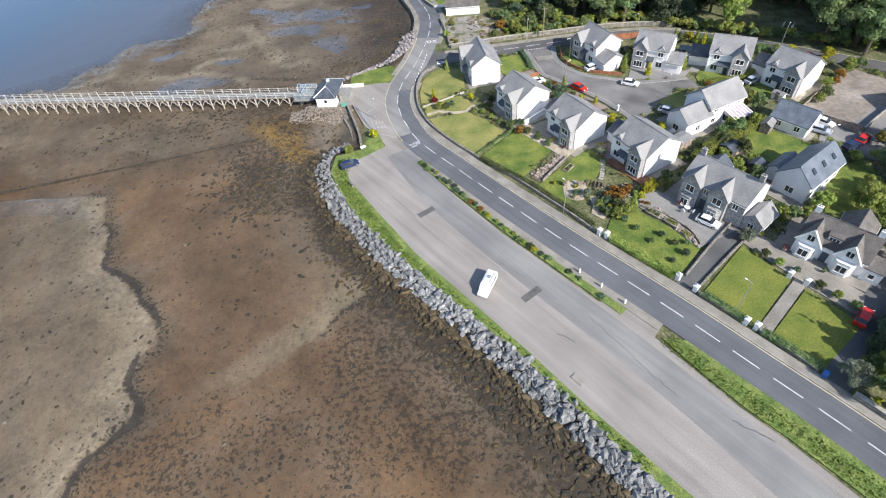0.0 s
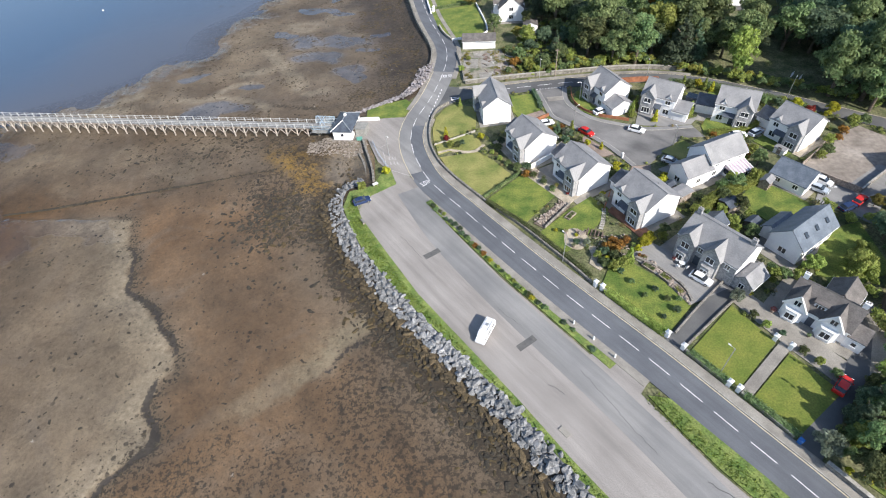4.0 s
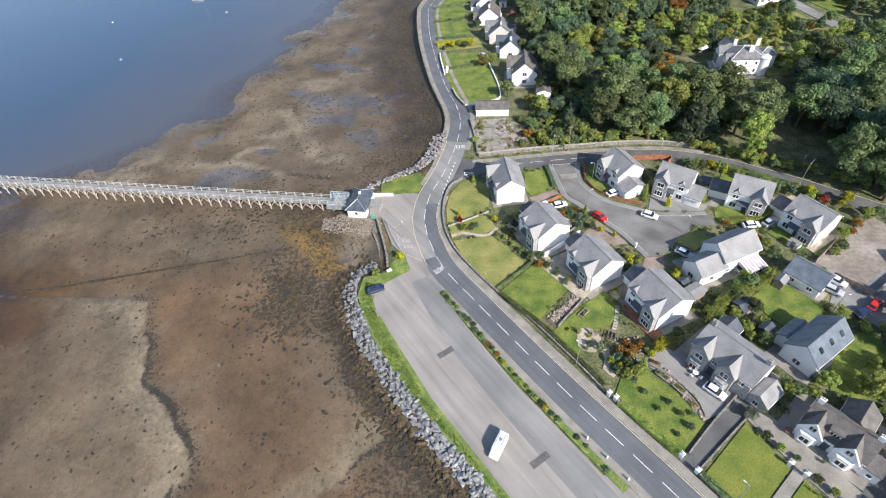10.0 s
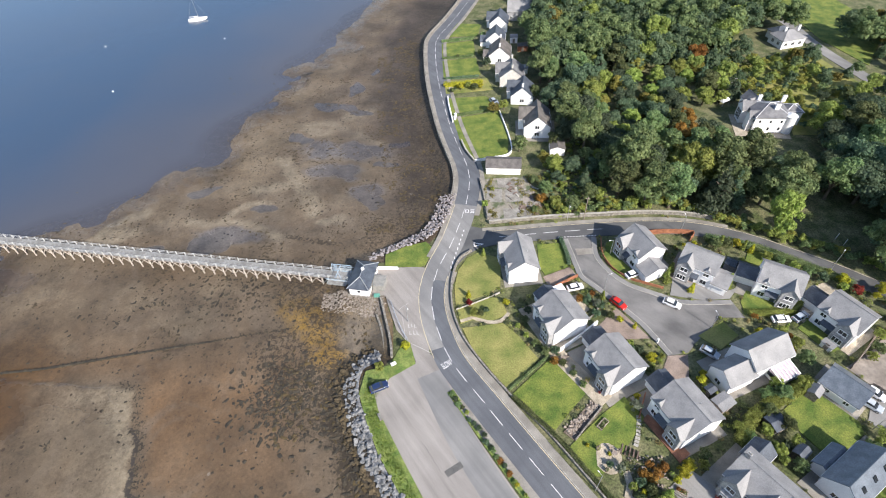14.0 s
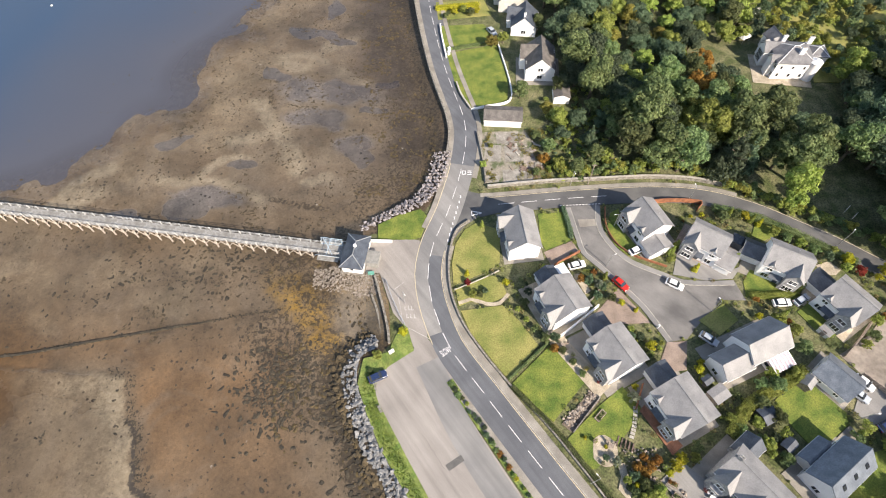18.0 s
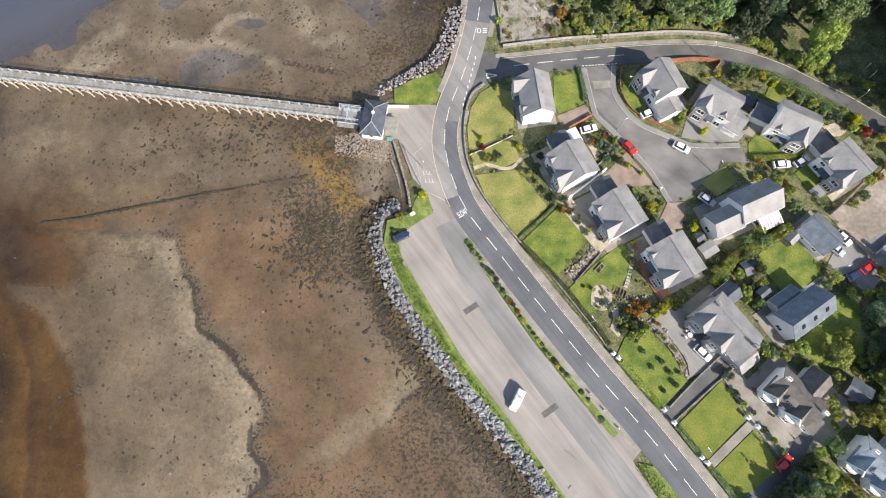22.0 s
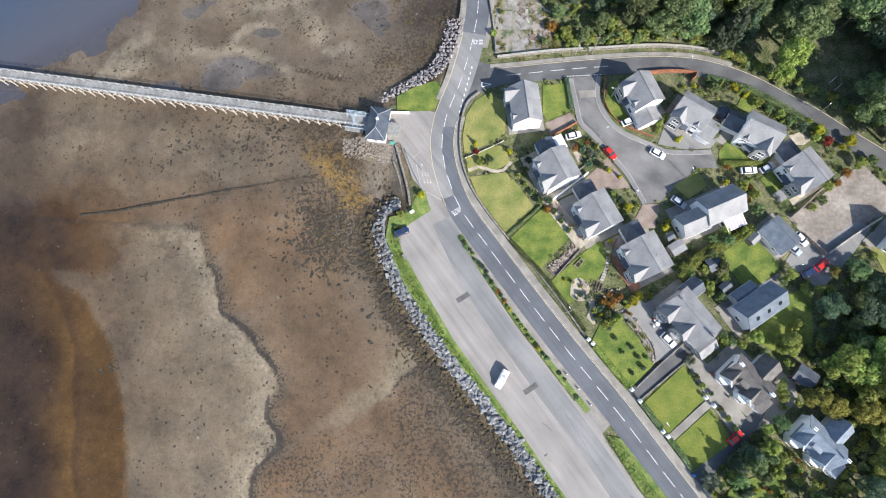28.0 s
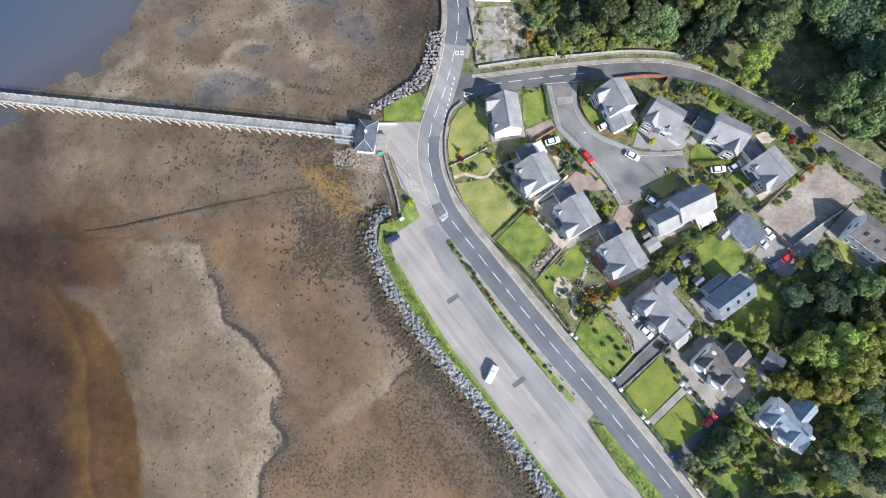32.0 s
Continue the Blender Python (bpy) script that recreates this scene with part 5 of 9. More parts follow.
def stone_villa(x, y, yaw):
    h = thing("house", pose(x, y, 0, 0, 0, yaw) @ Matrix.Scale(0.94, 4), "large grey stone villa with two bay gables and slate roof", "house")
    l, w, E, R = 12.6, 8.2, 5.4, 8.4
    block(h, l, w, E, R, STONE_WALL, SLATE)
    mk("gable_end", Mesh().add([(l / 2 + 0.03, -w / 2, 0), (l / 2 + 0.03, w / 2, 0), (l / 2 + 0.03, w / 2, E), (l / 2 + 0.03, 0, R - 0.05), (l / 2 + 0.03, -w / 2, E)], [(0, 1, 2, 3, 4)]), RENDER, h, "pale rendered gable end")
    for bx in (-3.9, 1.6):
        mb = pose(bx, -w / 2 + 0.9, 0, 0, 0, 90)
        mk("bay_wall", gable_walls(4.2, 3.6, E, E + 2.2), STONE_WALL, h, m=mb)
        for slope in gable_roof(5.0, 3.6, E, E + 2.2, 0.3):
            mk("bay_roof", slope, SLATE, h, m=mb @ pose(0.35, 0, 0))
        fy = -w / 2 - 1.25
        window(h, bx, fy, 4.3, 1.7, 1.5, 0, 2)
        # canted ground-floor bay
        mk("bay_window", Mesh().prism([(bx - 1.5, fy + 0.05), (bx - 0.9, fy - 0.85), (bx + 0.9, fy - 0.85), (bx + 1.5, fy + 0.05)], -0.2, 2.9), STONE_WALL, h, "canted stone bay window")
        window(h, bx, fy - 0.87, 1.5, 1.5, 1.6, 0, 2)
    for bx in (-1.2, 4.6):
        window(h, bx, -w / 2 - 0.02, 4.2, 1.1, 1.5, 0, 2)
    mk("door", Mesh().box(-0.6, 0.6, -0.06, 0.06, 0, 2.2), SLATE_DARK, h, "dark front door", m=pose(-1.2, -w / 2 - 0.05, 0))
    mw = pose(l / 2 + 1.9, -1.2, 0, 0, 0, 90)
    block(h, 5.2, 3.8, 2.6, 4.2, STONE_WALL, SLATE, mw)
    window(h, l / 2 + 1.9, -1.2 - 2.63, 1.5, 1.1, 1.3, 0, 2)
    block(h, 5, 4, 2.8, 4.4, STONE_WALL, SLATE_DARK, pose(-l / 2 + 1.5, w / 2 + 1.8, 0, 0, 0, 90))
    for s in (-4, 0, 4):
        window(h, s, w / 2 + 0.03, 4.2, 1.1, 1.4, 180, 2)
    chimney(h, -l / 2 + 0.6, 0, R - 0.6, R + 1.3, STONE_WALL)
    chimney(h, l / 2 - 0.6, 0, R - 0.6, R + 1.3, STONE_WALL)


stone_villa(54.6, 47.85, -56)


def white_villa(x, y, yaw, roof, label, brown=False):
    h = thing("house", pose(x, y, 0, 0, 0, yaw) @ Matrix.Scale(0.94, 4), label, "house")
    l, w, E, R = 10.6, 6.6, 3.6, 6.6
    block(h, l, w, E, R, RENDER, roof)
    for bx in (-3.4, 2.6):
        mb = pose(bx, -w / 2 + 1.0, 0, 0, 0, 90)
        mk("bay_wall", gable_walls(3.4, 3.7, E, E + 2.7), RENDER, h, m=mb)
        for slope in gable_roof(4.4, 3.7, E, E + 2.7, 0.3):
            mk("bay_roof", slope, roof, h, m=mb @ pose(0.5, 0, 0))
        for sd in (-1, 1):
            a, b = Vector((bx + sd * 2.12, -w / 2 - 1.02, E - 0.32)), Vector((bx, -w / 2 - 1.02, E + 2.78))
            mk("bargeboard", Mesh().tube(a, b, 0.17, 0.17, 4), WHITE_TRIM, h, "white painted bargeboard")
        fy = -w / 2 - 0.72
        window(h, bx, fy, 4.3, 1.2, 1.3, 0, 2)
        mk("bay_window", Mesh().prism([(bx - 1.6, fy + 0.05), (bx - 1.0, fy - 0.95), (bx + 1.0, fy - 0.95), (bx + 1.6, fy + 0.05)], -0.2, 2.8), WHITE_TRIM, h, "white canted bay window")
        window(h, bx, fy - 0.97, 1.5, 1.6, 1.5, 0, 2)
    # dormer between the bays
    mk("dormer", Mesh().box(-1.0, 1.0, -w / 2 + 0.7, -0.6, E, E + 1.7), WHITE_TRIM, h, "flat dormer", m=pose(-0.4, 0, 0))
    mk("dormer_roof", Mesh().box(-1.2, 1.2, -w / 2 + 0.5, -0.3, E + 1.7, E + 1.85), roof, h, m=pose(-0.4, 0, 0))
    window(h, -0.4, -w / 2 + 0.68, E + 1.05, 1.6, 0.9, 0, 3)
    mk("door", Mesh().box(-0.55, 0.55, -0.06, 0.06, 0, 2.1), SLATE_DARK, h, "dark front door", m=pose(-0.4, -w / 2 - 0.05, 0))
    mw = pose(l / 2 + 1.4, -1.6, 0)
    mk("annexe", Mesh().box(-1.4, 1.4, -2.0, 2.0, -0.2, 2.6), RENDER, h, "white flat-roofed annexe", m=mw)
    mk("annexe_roof", Mesh().box(-1.5, 1.5, -2.1, 2.1, 2.6, 2.75), roof, h, m=mw)
    window(h, l / 2 + 1.4, -3.63, 1.5, 0.9, 1.0, 0, 1)
    block(h, 5.5, 5.0, 3.0, 5.2, RENDER, roof, pose(1.5, w / 2 + 1.9, 0, 0, 0, 90))
    for s in (-3.5, 5):
        window(h, s, w / 2 + 0.03, 1.6, 1.1, 1.2, 180, 2)
    chimney(h, -l / 2 + 0.5, 0.2, R - 0.8, R + 1.2, RENDER)
    chimney(h, l / 2 - 0.5, 0.2, R - 0.8, R + 1.2, RENDER)


white_villa(66.58, 32.92, -50, SLATE_BROWN, "white villa with two bays and brown slate roof")
white_villa(80.47, 18.53, -49, SLATE_BLUE, "white villa with two bays and blue slate roof")


def plain_house(x, y, yaw, l, w, E, R, roof, label, wall=None, wins=3, rows=1, skylights=0, chimneys=0, annexe=0, wins_end=True, cross=0):
    h = thing("house", pose(x, y, 0, 0, 0, yaw), label, "house")
    wall = wall or RENDER
    block(h, l, w, E, R, wall, roof)
    for side, turn in ((-1, 0), (1, 180)):
        for r in range(rows):
            for k in range(wins):
                window(h, -l / 2 + l * (k + 0.5) / wins, side * (w / 2 + 0.02), 1.5 + 2.6 * r, 1.1, 1.2, turn, 2)
    if wins_end:
        for s, turn in ((-1, -90), (1, 90)):
            for r in range(rows):
                window(h, s * (l / 2 + 0.02), 0, 1.5 + 2.6 * r, 1.5, 1.3, turn, 2)
    k = math.atan2(R - E, w / 2)
    for i in range(skylights):
        mk("skylight", Mesh().box(-0.4, 0.4, -0.55, 0.55, 0.1, 0.3), GLASS, h, m=pose(-l / 2 + l * (i + 0.7) / (skylights + 0.4), -w / 4, (E + R) / 2, math.degrees(k), 0, 0))
    for i in range(chimneys):
        chimney(h, (-1 if i == 0 else 1) * (l / 2 - 0.5), 0, R - 0.7, R + 1.1, wall)
    if cross:
        block(h, w / 2 + 1.6, cross, E, E + (R - E) * 0.86, wall, roof, pose(l * 0.16, w / 4 + 0.8, 0, 0, 0, 90))
        for zz in (1.5, 4.0)[:rows]:
            window(h, l * 0.16, w / 2 + 1.62, zz, 1.4, 1.2, 180, 2)
    if annexe:
        block(h, annexe, w * 0.6, E * 0.6, E * 0.6 + 1.5, wall, roof, pose(0.1, w / 2 + annexe / 2 - 0.6, 0, 0, 0, 90))
    return h


long_house = plain_house(71.86, 50.01, 31, 11.2, 6.2, 3.8, 6.6, SLATE_SHEEN, "long white house with slate roof and skylights", skylights=3, rows=1, wins=4)
block(long_house, 6.0, 2.6, 2.5, 3.4, RENDER, SLATE_SHEEN, pose(-0.6, 4.2, 0))
plain_house(65.63, 75.14, 21, 9.8, 6.8, 4.8, 7.4, SLATE, "white house with pale slate roof and conservatory", rows=2)
plain_house(58.64, 71.29, 21, 6.8, 5.4, 3.6, 5.6, SLATE, "white garage wing with slate roof", wins=1)
plain_house(79.71, 67.39, -54, 7.4, 6.2, 2.6, 4.8, SLATE_SHEEN, "low white bungalow with dark roof", wins=2)
plain_house(110.32, 62.48, -45.5, 10.4, 7.2, 5.0, 7.6, SLATE_BROWN, "white two-storey house with brown-grey roof", rows=2, wins=4, skylights=3)
plain_house(19.07, 145.32, -7, 10.4, 5.0, 2.6, 3.6, SLATE_BROWN, "long white garage with brown roof", wins=0, wins_end=False)
plain_house(32.09, 165.76, 84, 10.4, 8.4, 4.3, 7.9, SLATE_BROWN, "white house with steep brown slate roof", rows=2, wins=2, cross=3.6)
plain_house(30.03, 185.59, 80, 8.4, 7.8, 3.2, 6.6, SLATE_DARK, "white cottage with dark slate roof", wins=2, chimneys=1, cross=3.4)
plain_house(27.59, 198.2, 84, 8.6, 8.8, 3.8, 7.2, SLATE_MID, "pale rendered cottage with slate roof", wall=mat("pale_harling", (0.52, 0.50, 0.47), (0.62, 0.60, 0.56), 0.6, 0.9, 0.2, 12, fine_amt=0.1), wins=2, rows=1, chimneys=2, cross=3.6)
plain_house(24.97, 216.49, 82, 8.8, 8.2, 3.4, 6.8, SLATE_BROWN, "white cottage with brown slate roof", wins=2, chimneys=2, annexe=3)
plain_house(24.41, 229.51, 82, 7.2, 7.6, 3.4, 6.6, SLATE_DARK, "white cottage with dark slate roof", wins=2, annexe=3)
plain_house(27.43, 245.16, 80, 8.0, 7.6, 3.4, 6.6, SLATE_DARK, "white cottage with dark slate roof", wins=2, cross=3.2)
plain_house(37.69, 254.52, -8, 11, 8, 4.4, 7.4, SLATE, "stone house with slate roof", STONE_WALL, wins=3, chimneys=2)

# paved aprons round the houses
for x, y, yaw, l, w, material, label in ((25.52, 87.43, -67, 14.5, 12, GRAVEL, "pale gravel round the house"), (34.79, 75.2, -65, 14.5, 11.6, PAVE, "paved apron round the house"), (45.52, 63.76, -66, 14.5, 11.6, PAVE, "paved apron round the house"), (19.1, 105.18, -86, 12.5, 9.6, PAVE, "paved apron round the house"),
                                         (50.19, 106.07, -70, 13.5, 10, PAVE, "paved apron round the house"), (62.78, 99.95, -38, 13, 9.6, PAVIOUR, "paved apron round the house"), (77.57, 94.24, -32, 14, 10, PAVE, "paved apron round the house"), (87.11, 83.84, -60, 13.6, 10.6, GRAVEL, "pale gravel round the house"), (54.81, 47.64, -56, 17, 11.4, PAVE, "paved apron round the villa"), (66.58, 32.92, -50, 15, 11, PAVE, "paved apron round the villa"), (63.33, 74.09, 21, 17, 10, PAVE, "paved apron round the house"), (71.14, 50.11, 30, 14.6, 8.6, PAVE, "paved apron round the long house"),
                                         (79.71, 67.39, -54, 9.6, 8.4, PAVE, "paved apron round the bungalow"), (31.77, 164.89, 84, 12, 13, PAVE, "paved yard round the cottage"), (110.65, 63, -50, 16, 12, PAVE, "paved apron round the house"), (104, 160.4, -12, 16.5, 12.5, GRAVEL, "gravel court round the villa")):
    tagged(mk("pavement_apron", Mesh().box(-l / 2, l / 2, -w / 2, w / 2, -0.3, 0.008), material, m=pose(x, y, 0, 0, 0, yaw)), label, "pavement", kind="structure")


def hip_roof(l, w, eave, ridge, over=0.4, t=0.14):
    """A hipped roof over a rectangle, as one closed shell."""
    a, b, r = l / 2 + over, w / 2 + over, max(0.05, l / 2 - w / 2)
    low = [(-a, -b, eave), (a, -b, eave), (a, b, eave), (-a, b, eave)]
    vs = low + [(-r, 0, ridge), (r, 0, ridge)] + [(x, y, z - t) for x, y, z in low]
    return Mesh().add(vs, [(0, 1, 5, 4), (1, 2, 5), (2, 3, 4, 5), (3, 0, 4), (0, 6, 7, 1), (1, 7, 8, 2), (2, 8, 9, 3), (3, 9, 6, 0), (9, 8, 7, 6)])


def hip_lines(parent, l, w, eave, ridge, material, over=0.4, m=None):
    a, b, r = l / 2 + over, w / 2 + over, max(0.05, l / 2 - w / 2)
    for p, q in (((-a, -b, eave), (-r, 0, ridge)), ((a, -b, eave), (r, 0, ridge)), ((a, b, eave), (r, 0, ridge)), ((-a, b, eave), (-r, 0, ridge)), ((-r, 0, ridge), (r, 0, ridge))):
        mk("ridge", Mesh().tube(p, q, 0.1, 0.1, 6), material, parent, m=m)


def hip_block(parent, l, w, eave, ridge, wall, roof, m=None, lines=None):
    mk("wall", Mesh().box(-l / 2, l / 2, -w / 2, w / 2, -0.3, eave - 0.1), wall, parent, m=m)
    mk("roof", hip_roof(l, w, eave, ridge), roof, parent, m=m)
    hip_lines(parent, l, w, eave, ridge, lines or roof, m=m)


# large white villa in the wood
v = thing("house", pose(105.36, 161.34, 0, 0, 0, -6) @ Matrix.Scale(0.9, 4), "large white villa with hipped slate roofs and pale ridges", "house")
hip_block(v, 11.6, 10.4, 6.2, 8.9, RENDER, SLATE_MID, None, WHITE_TRIM)
hip_block(v, 5.6, 5.4, 5.4, 7.0, RENDER, SLATE_MID, pose(8.9, 2.2, 0), WHITE_TRIM)
mk("parapet", Mesh().box(6.1, 11.8, -0.62, -0.5, 4.9, 5.6).box(11.62, 11.76, -0.5, 5.0, 4.9, 5.6), WHITE_TRIM, v, "white parapet of the side wing")
block(v, 5.2, 4.4, 5.6, 7.6, RENDER, SLATE_MID, pose(-5.6, 3.2, 0, 0, 0, 0))
block(v, 3.4, 3.0, 5.6, 7.0, RENDER, SLATE_MID, pose(-5.6, -2.4, 0, 0, 0, 0))
mk("glazed_bay", Mesh().box(-8.28, -8.2, 1.6, 4.8, 1.0, 4.6), GLASS, v, "tall window bay with white bars")
for k in range(5):
    mk("glazing_bar", Mesh().box(-8.34, -8.27, 1.58 + k * 0.8, 1.68 + k * 0.8, 1.0, 4.6), WHITE_TRIM, v)
for zz in (1.0, 2.8, 4.6):
    mk("glazing_bar", Mesh().box(-8.34, -8.27, 1.58, 4.86, zz - 0.05, zz + 0.05), WHITE_TRIM, v)
block(v, 8.5, 4.6, 4.4, 6.6, RENDER, SLATE_MID, pose(-1.6, 8.6, 0, 0, 0, 108))
block(v, 5.0, 3.0, 4.4, 6.0, RENDER, SLATE, pose(-4.4, 7.0, 0, 0, 0, 18))
mk("turret", Mesh().tube((6.1, -4.4, -0.3), (6.1, -4.4, 6.4), 1.9, 1.9, 18), RENDER, v, "round white corner turret")
mk("turret_roof", Mesh().tube((6.1, -4.4, 6.4), (6.1, -4.4, 6.55), 2.05, 2.05, 18).tube((6.1, -4.4, 6.55), (6.1, -4.4, 7.4), 1.9, 0.2, 18), WHITE_TRIM, v, "pale shallow turret roof")
for k in range(3):
    for zz in (1.6, 4.5):
        window(v, -5.82, -4.5 + k * 4.0, zz, 1.1, 1.5, -90, 2)
for k in range(3):
    window(v, -4 + k * 3.6, -5.22, 4.5, 0.8, 1.2, 0, 1)
    window(v, -4 + k * 3.6, -5.22, 1.6, 0.9, 1.4, 0, 1)
chimney(v, 1.2, -2.4, 7.4, 9.7, RENDER, 3, 1.5)
chimney(v, 5.4, 3.4, 7.2, 9.6, RENDER, 3, 1.3)
chimney(v, -2.4, 4.4, 7.0, 9.2, RENDER, 2, 1.2)
v = thing("house", pose(138.03, 215.24, 0, 0, 0, 12) @ Matrix.Scale(0.9, 4), "white bungalow with hipped slate roof beside the lane", "house")
hip_block(v, 11, 8.5, 3.6, 6.2, RENDER, SLATE)
hip_block(v, 8, 6, 3.2, 5.2, RENDER, SLATE_DARK, pose(1, 6, 0))
for k in range(3):
    window(v, -3.6 + k * 3.4, -4.27, 1.8, 1.6, 1.5, 0, 2)
for yy in (-2, 1.5):
    window(v, -5.52, yy, 1.8, 1.5, 1.6, -90, 2)
chimney(v, -2, 0.5, 5.6, 7.2, RENDER)
chimney(v, 4.6, 0.5, 5.0, 7.2, RENDER)
structure("road_wood_lane", ribbon(Mesh(), smooth_line([(138.81, 287.01), (143.78, 257.56), (147.62, 232.53), (148.68, 212.02), (152.39, 191.88), (156.05, 173.87), (161.9, 149.56), (164.6, 122.48)]), -2.5, 2.5, -0.3, 0.02), ASPHALT_MID, "narrow grey lane above the wood")

# pier house: white hut under a blue hipped roof
v = thing("pier_hut", pose(-20.57, 102.6, 0, 0, 0, 79), "white pier hut with blue slate hipped roof", "hut")
hip_block(v, 8.6, 4.9, 2.7, 4.4, RENDER, SLATE_DARK, None, METAL)
mk("cupola", Mesh().tube((0.6, 0, 4.3), (0.6, 0, 4.75), 0.45, 0.38, 10).tube((0.6, 0, 4.75), (0.6, 0, 5.0), 0.4, 0.05, 10), WHITE_TRIM, v, "small white roof cupola")
window(v, -4.33, 0, 1.5, 0.9, 1.0, -90, 1)
for k in (-2.4, 0.6, 2.8):
    window(v, k, -2.47, 1.5, 1.0, 1.1, 0, 2)
mk("door", Mesh().box(-0.5, 0.5, -0.05, 0.05, 0, 2.05), FENCE, v, "brown door", m=pose(-0.9, -2.48, 0))
mk("plinth", Mesh().box(-4.7, 4.7, -2.7, 3.0, -2.6, -0.02), WALLSTONE, v, "stone plinth")
tagged(mk("low_wall", Mesh().box(-2.6, 2.6, -0.15, 0.15, -0.2, 0.9), RENDER, m=pose(-14.68, 106.55, 0, 0, 0, -5)), "low white wall beside the pier hut", "wall")
tagged(mk("flat_store", Mesh().box(-1.6, 1.6, -1.4, 1.4, -0.2, 2.1).box(-1.75, 1.75, -1.55, 1.55, 2.1, 2.25), mat("weathered_grey_board", (0.2, 0.2, 0.19), (0.3, 0.29, 0.27), 1.0), m=pose(-16.43, 101.08, 0, 0, 0, 79)), "grey flat-roofed store against the hut", "store")
tagged(mk("green_box", Mesh().box(-0.7, 0.7, -0.3, 0.3, 0, 0.7).box(-0.75, 0.75, -0.35, 0.35, 0.7, 0.76), mat("green_paint", (0.1, 0.3, 0.24), (0.14, 0.36, 0.3), 1.0, 0.5), m=pose(-17.01, 97.76, 0, 0, 0, 0)), "green storage box by the hut", "box")

# ---- pier ----
PL, PW, PZ = 236.0, 2.7, 0.75
pier = thing("pier", pose(-24.31, 104.2, 0, 0, 0, 168.9), "long timber pier with pale deck and white railings", "pier")
seg = Mesh().box(0, 7.85, -PW / 2, PW / 2, PZ - 0.12, PZ)
seg_data = None
k = 0
while k * 7.86 < PL:
    ob = mk("deck", seg, DECK, pier, m=pose(k * 7.86, 0, 0)) if seg_data is None else new("deck", seg_data)
    seg_data = ob.data
    ob.parent = pier
    ob.matrix_basis = pose(k * 7.86, 0, 0)
    k += 1
for s in (-1, 1):
    mk("beam", Mesh().box(0, PL, s * (PW / 2 - 0.2) - 0.12, s * (PW / 2 - 0.2) + 0.12, PZ - 0.45, PZ - 0.12), WOOD, pier, "timber bearer")
    for zz in (0.55, 1.05):
        mk("rail", Mesh().box(0, PL, s * (PW / 2 - 0.05) - 0.04, s * (PW / 2 - 0.05) + 0.04, PZ + zz - 0.03, PZ + zz + 0.03), RAIL, pier, "white handrail")
PILE = mat("pale_pier_timber", (0.27, 0.23, 0.195), (0.46, 0.41, 0.36), 2.5, 0.9, 0.4, 6)
cap = Mesh().box(-0.15, 0.15, -PW / 2 - 0.35, PW / 2 + 0.35, PZ - 0.75, PZ - 0.45)
leg = Mesh().tube((0, 0, PZ - 0.6), (0, 0.35, -5.6), 0.19, 0.22, 7)
leg2 = Mesh().tube((0, 0, PZ - 0.6), (0, -0.35, -5.6), 0.19, 0.22, 7)
brace = Mesh().tube((0, -PW / 2 - 0.3, -1.9), (0, PW / 2, PZ - 0.8), 0.1, 0.1, 5)
knee = Mesh().tube((0, 0, -1.5), (1.5, 0, PZ - 0.5), 0.11, 0.11, 5)
knee2 = Mesh().tube((0, 0, -1.5), (-1.5, 0, PZ - 0.5), 0.11, 0.11, 5)
post = Mesh().box(-0.08, 0.08, -0.08, 0.08, PZ - 0.4, PZ + 1.2)
shared = {}


def shared_part(name, me, material, parent, m):
    """Parts that look alike share one mesh."""
    key = (name, id(me))
    if key not in shared:
        ob = mk(name, me, material, parent, m=m)
        shared[key] = ob.data
        return ob
    ob = new(name, shared[key])
    ob.parent, ob.matrix_basis = parent, m
    return ob


k = 0
while k * 3.1 + 1.0 < PL:
    b = shared_part("trestle", cap, PILE, pier, pose(1.0 + k * 3.1, 0, 0))
    shared_part("leg", leg, PILE, b, pose(0, PW / 2, 0))
    shared_part("leg", leg2, PILE, b, pose(0, -PW / 2, 0))
    shared_part("brace", brace, PILE, b, pose(0.2, 0, 0))
    for s in (-1, 1):
        shared_part("knee_brace", knee, PILE, b, pose(0, s * (PW / 2 + 0.05), 0))
        shared_part("knee_brace", knee2, PILE, b, pose(0, s * (PW / 2 + 0.05), 0))
    k += 1
k = 0
while k * 2.6 < PL:
    for s in (-1, 1):
        shared_part("post", post, RAIL, pier, pose(0.2 + k * 2.6, s * (PW / 2 - 0.02), 0))
    k += 1
mk("gangway", Mesh().box(-3.4, 0.1, -2.0, 2.6, PZ - 0.2, PZ - 0.02), DECK, pier, "wider landing before the hut")
for yy in (-2.0, 2.6):
    mk("rail", Mesh().box(-3.4, 5, yy - 0.04, yy + 0.04, PZ + 1.0, PZ + 1.08), RAIL, pier)

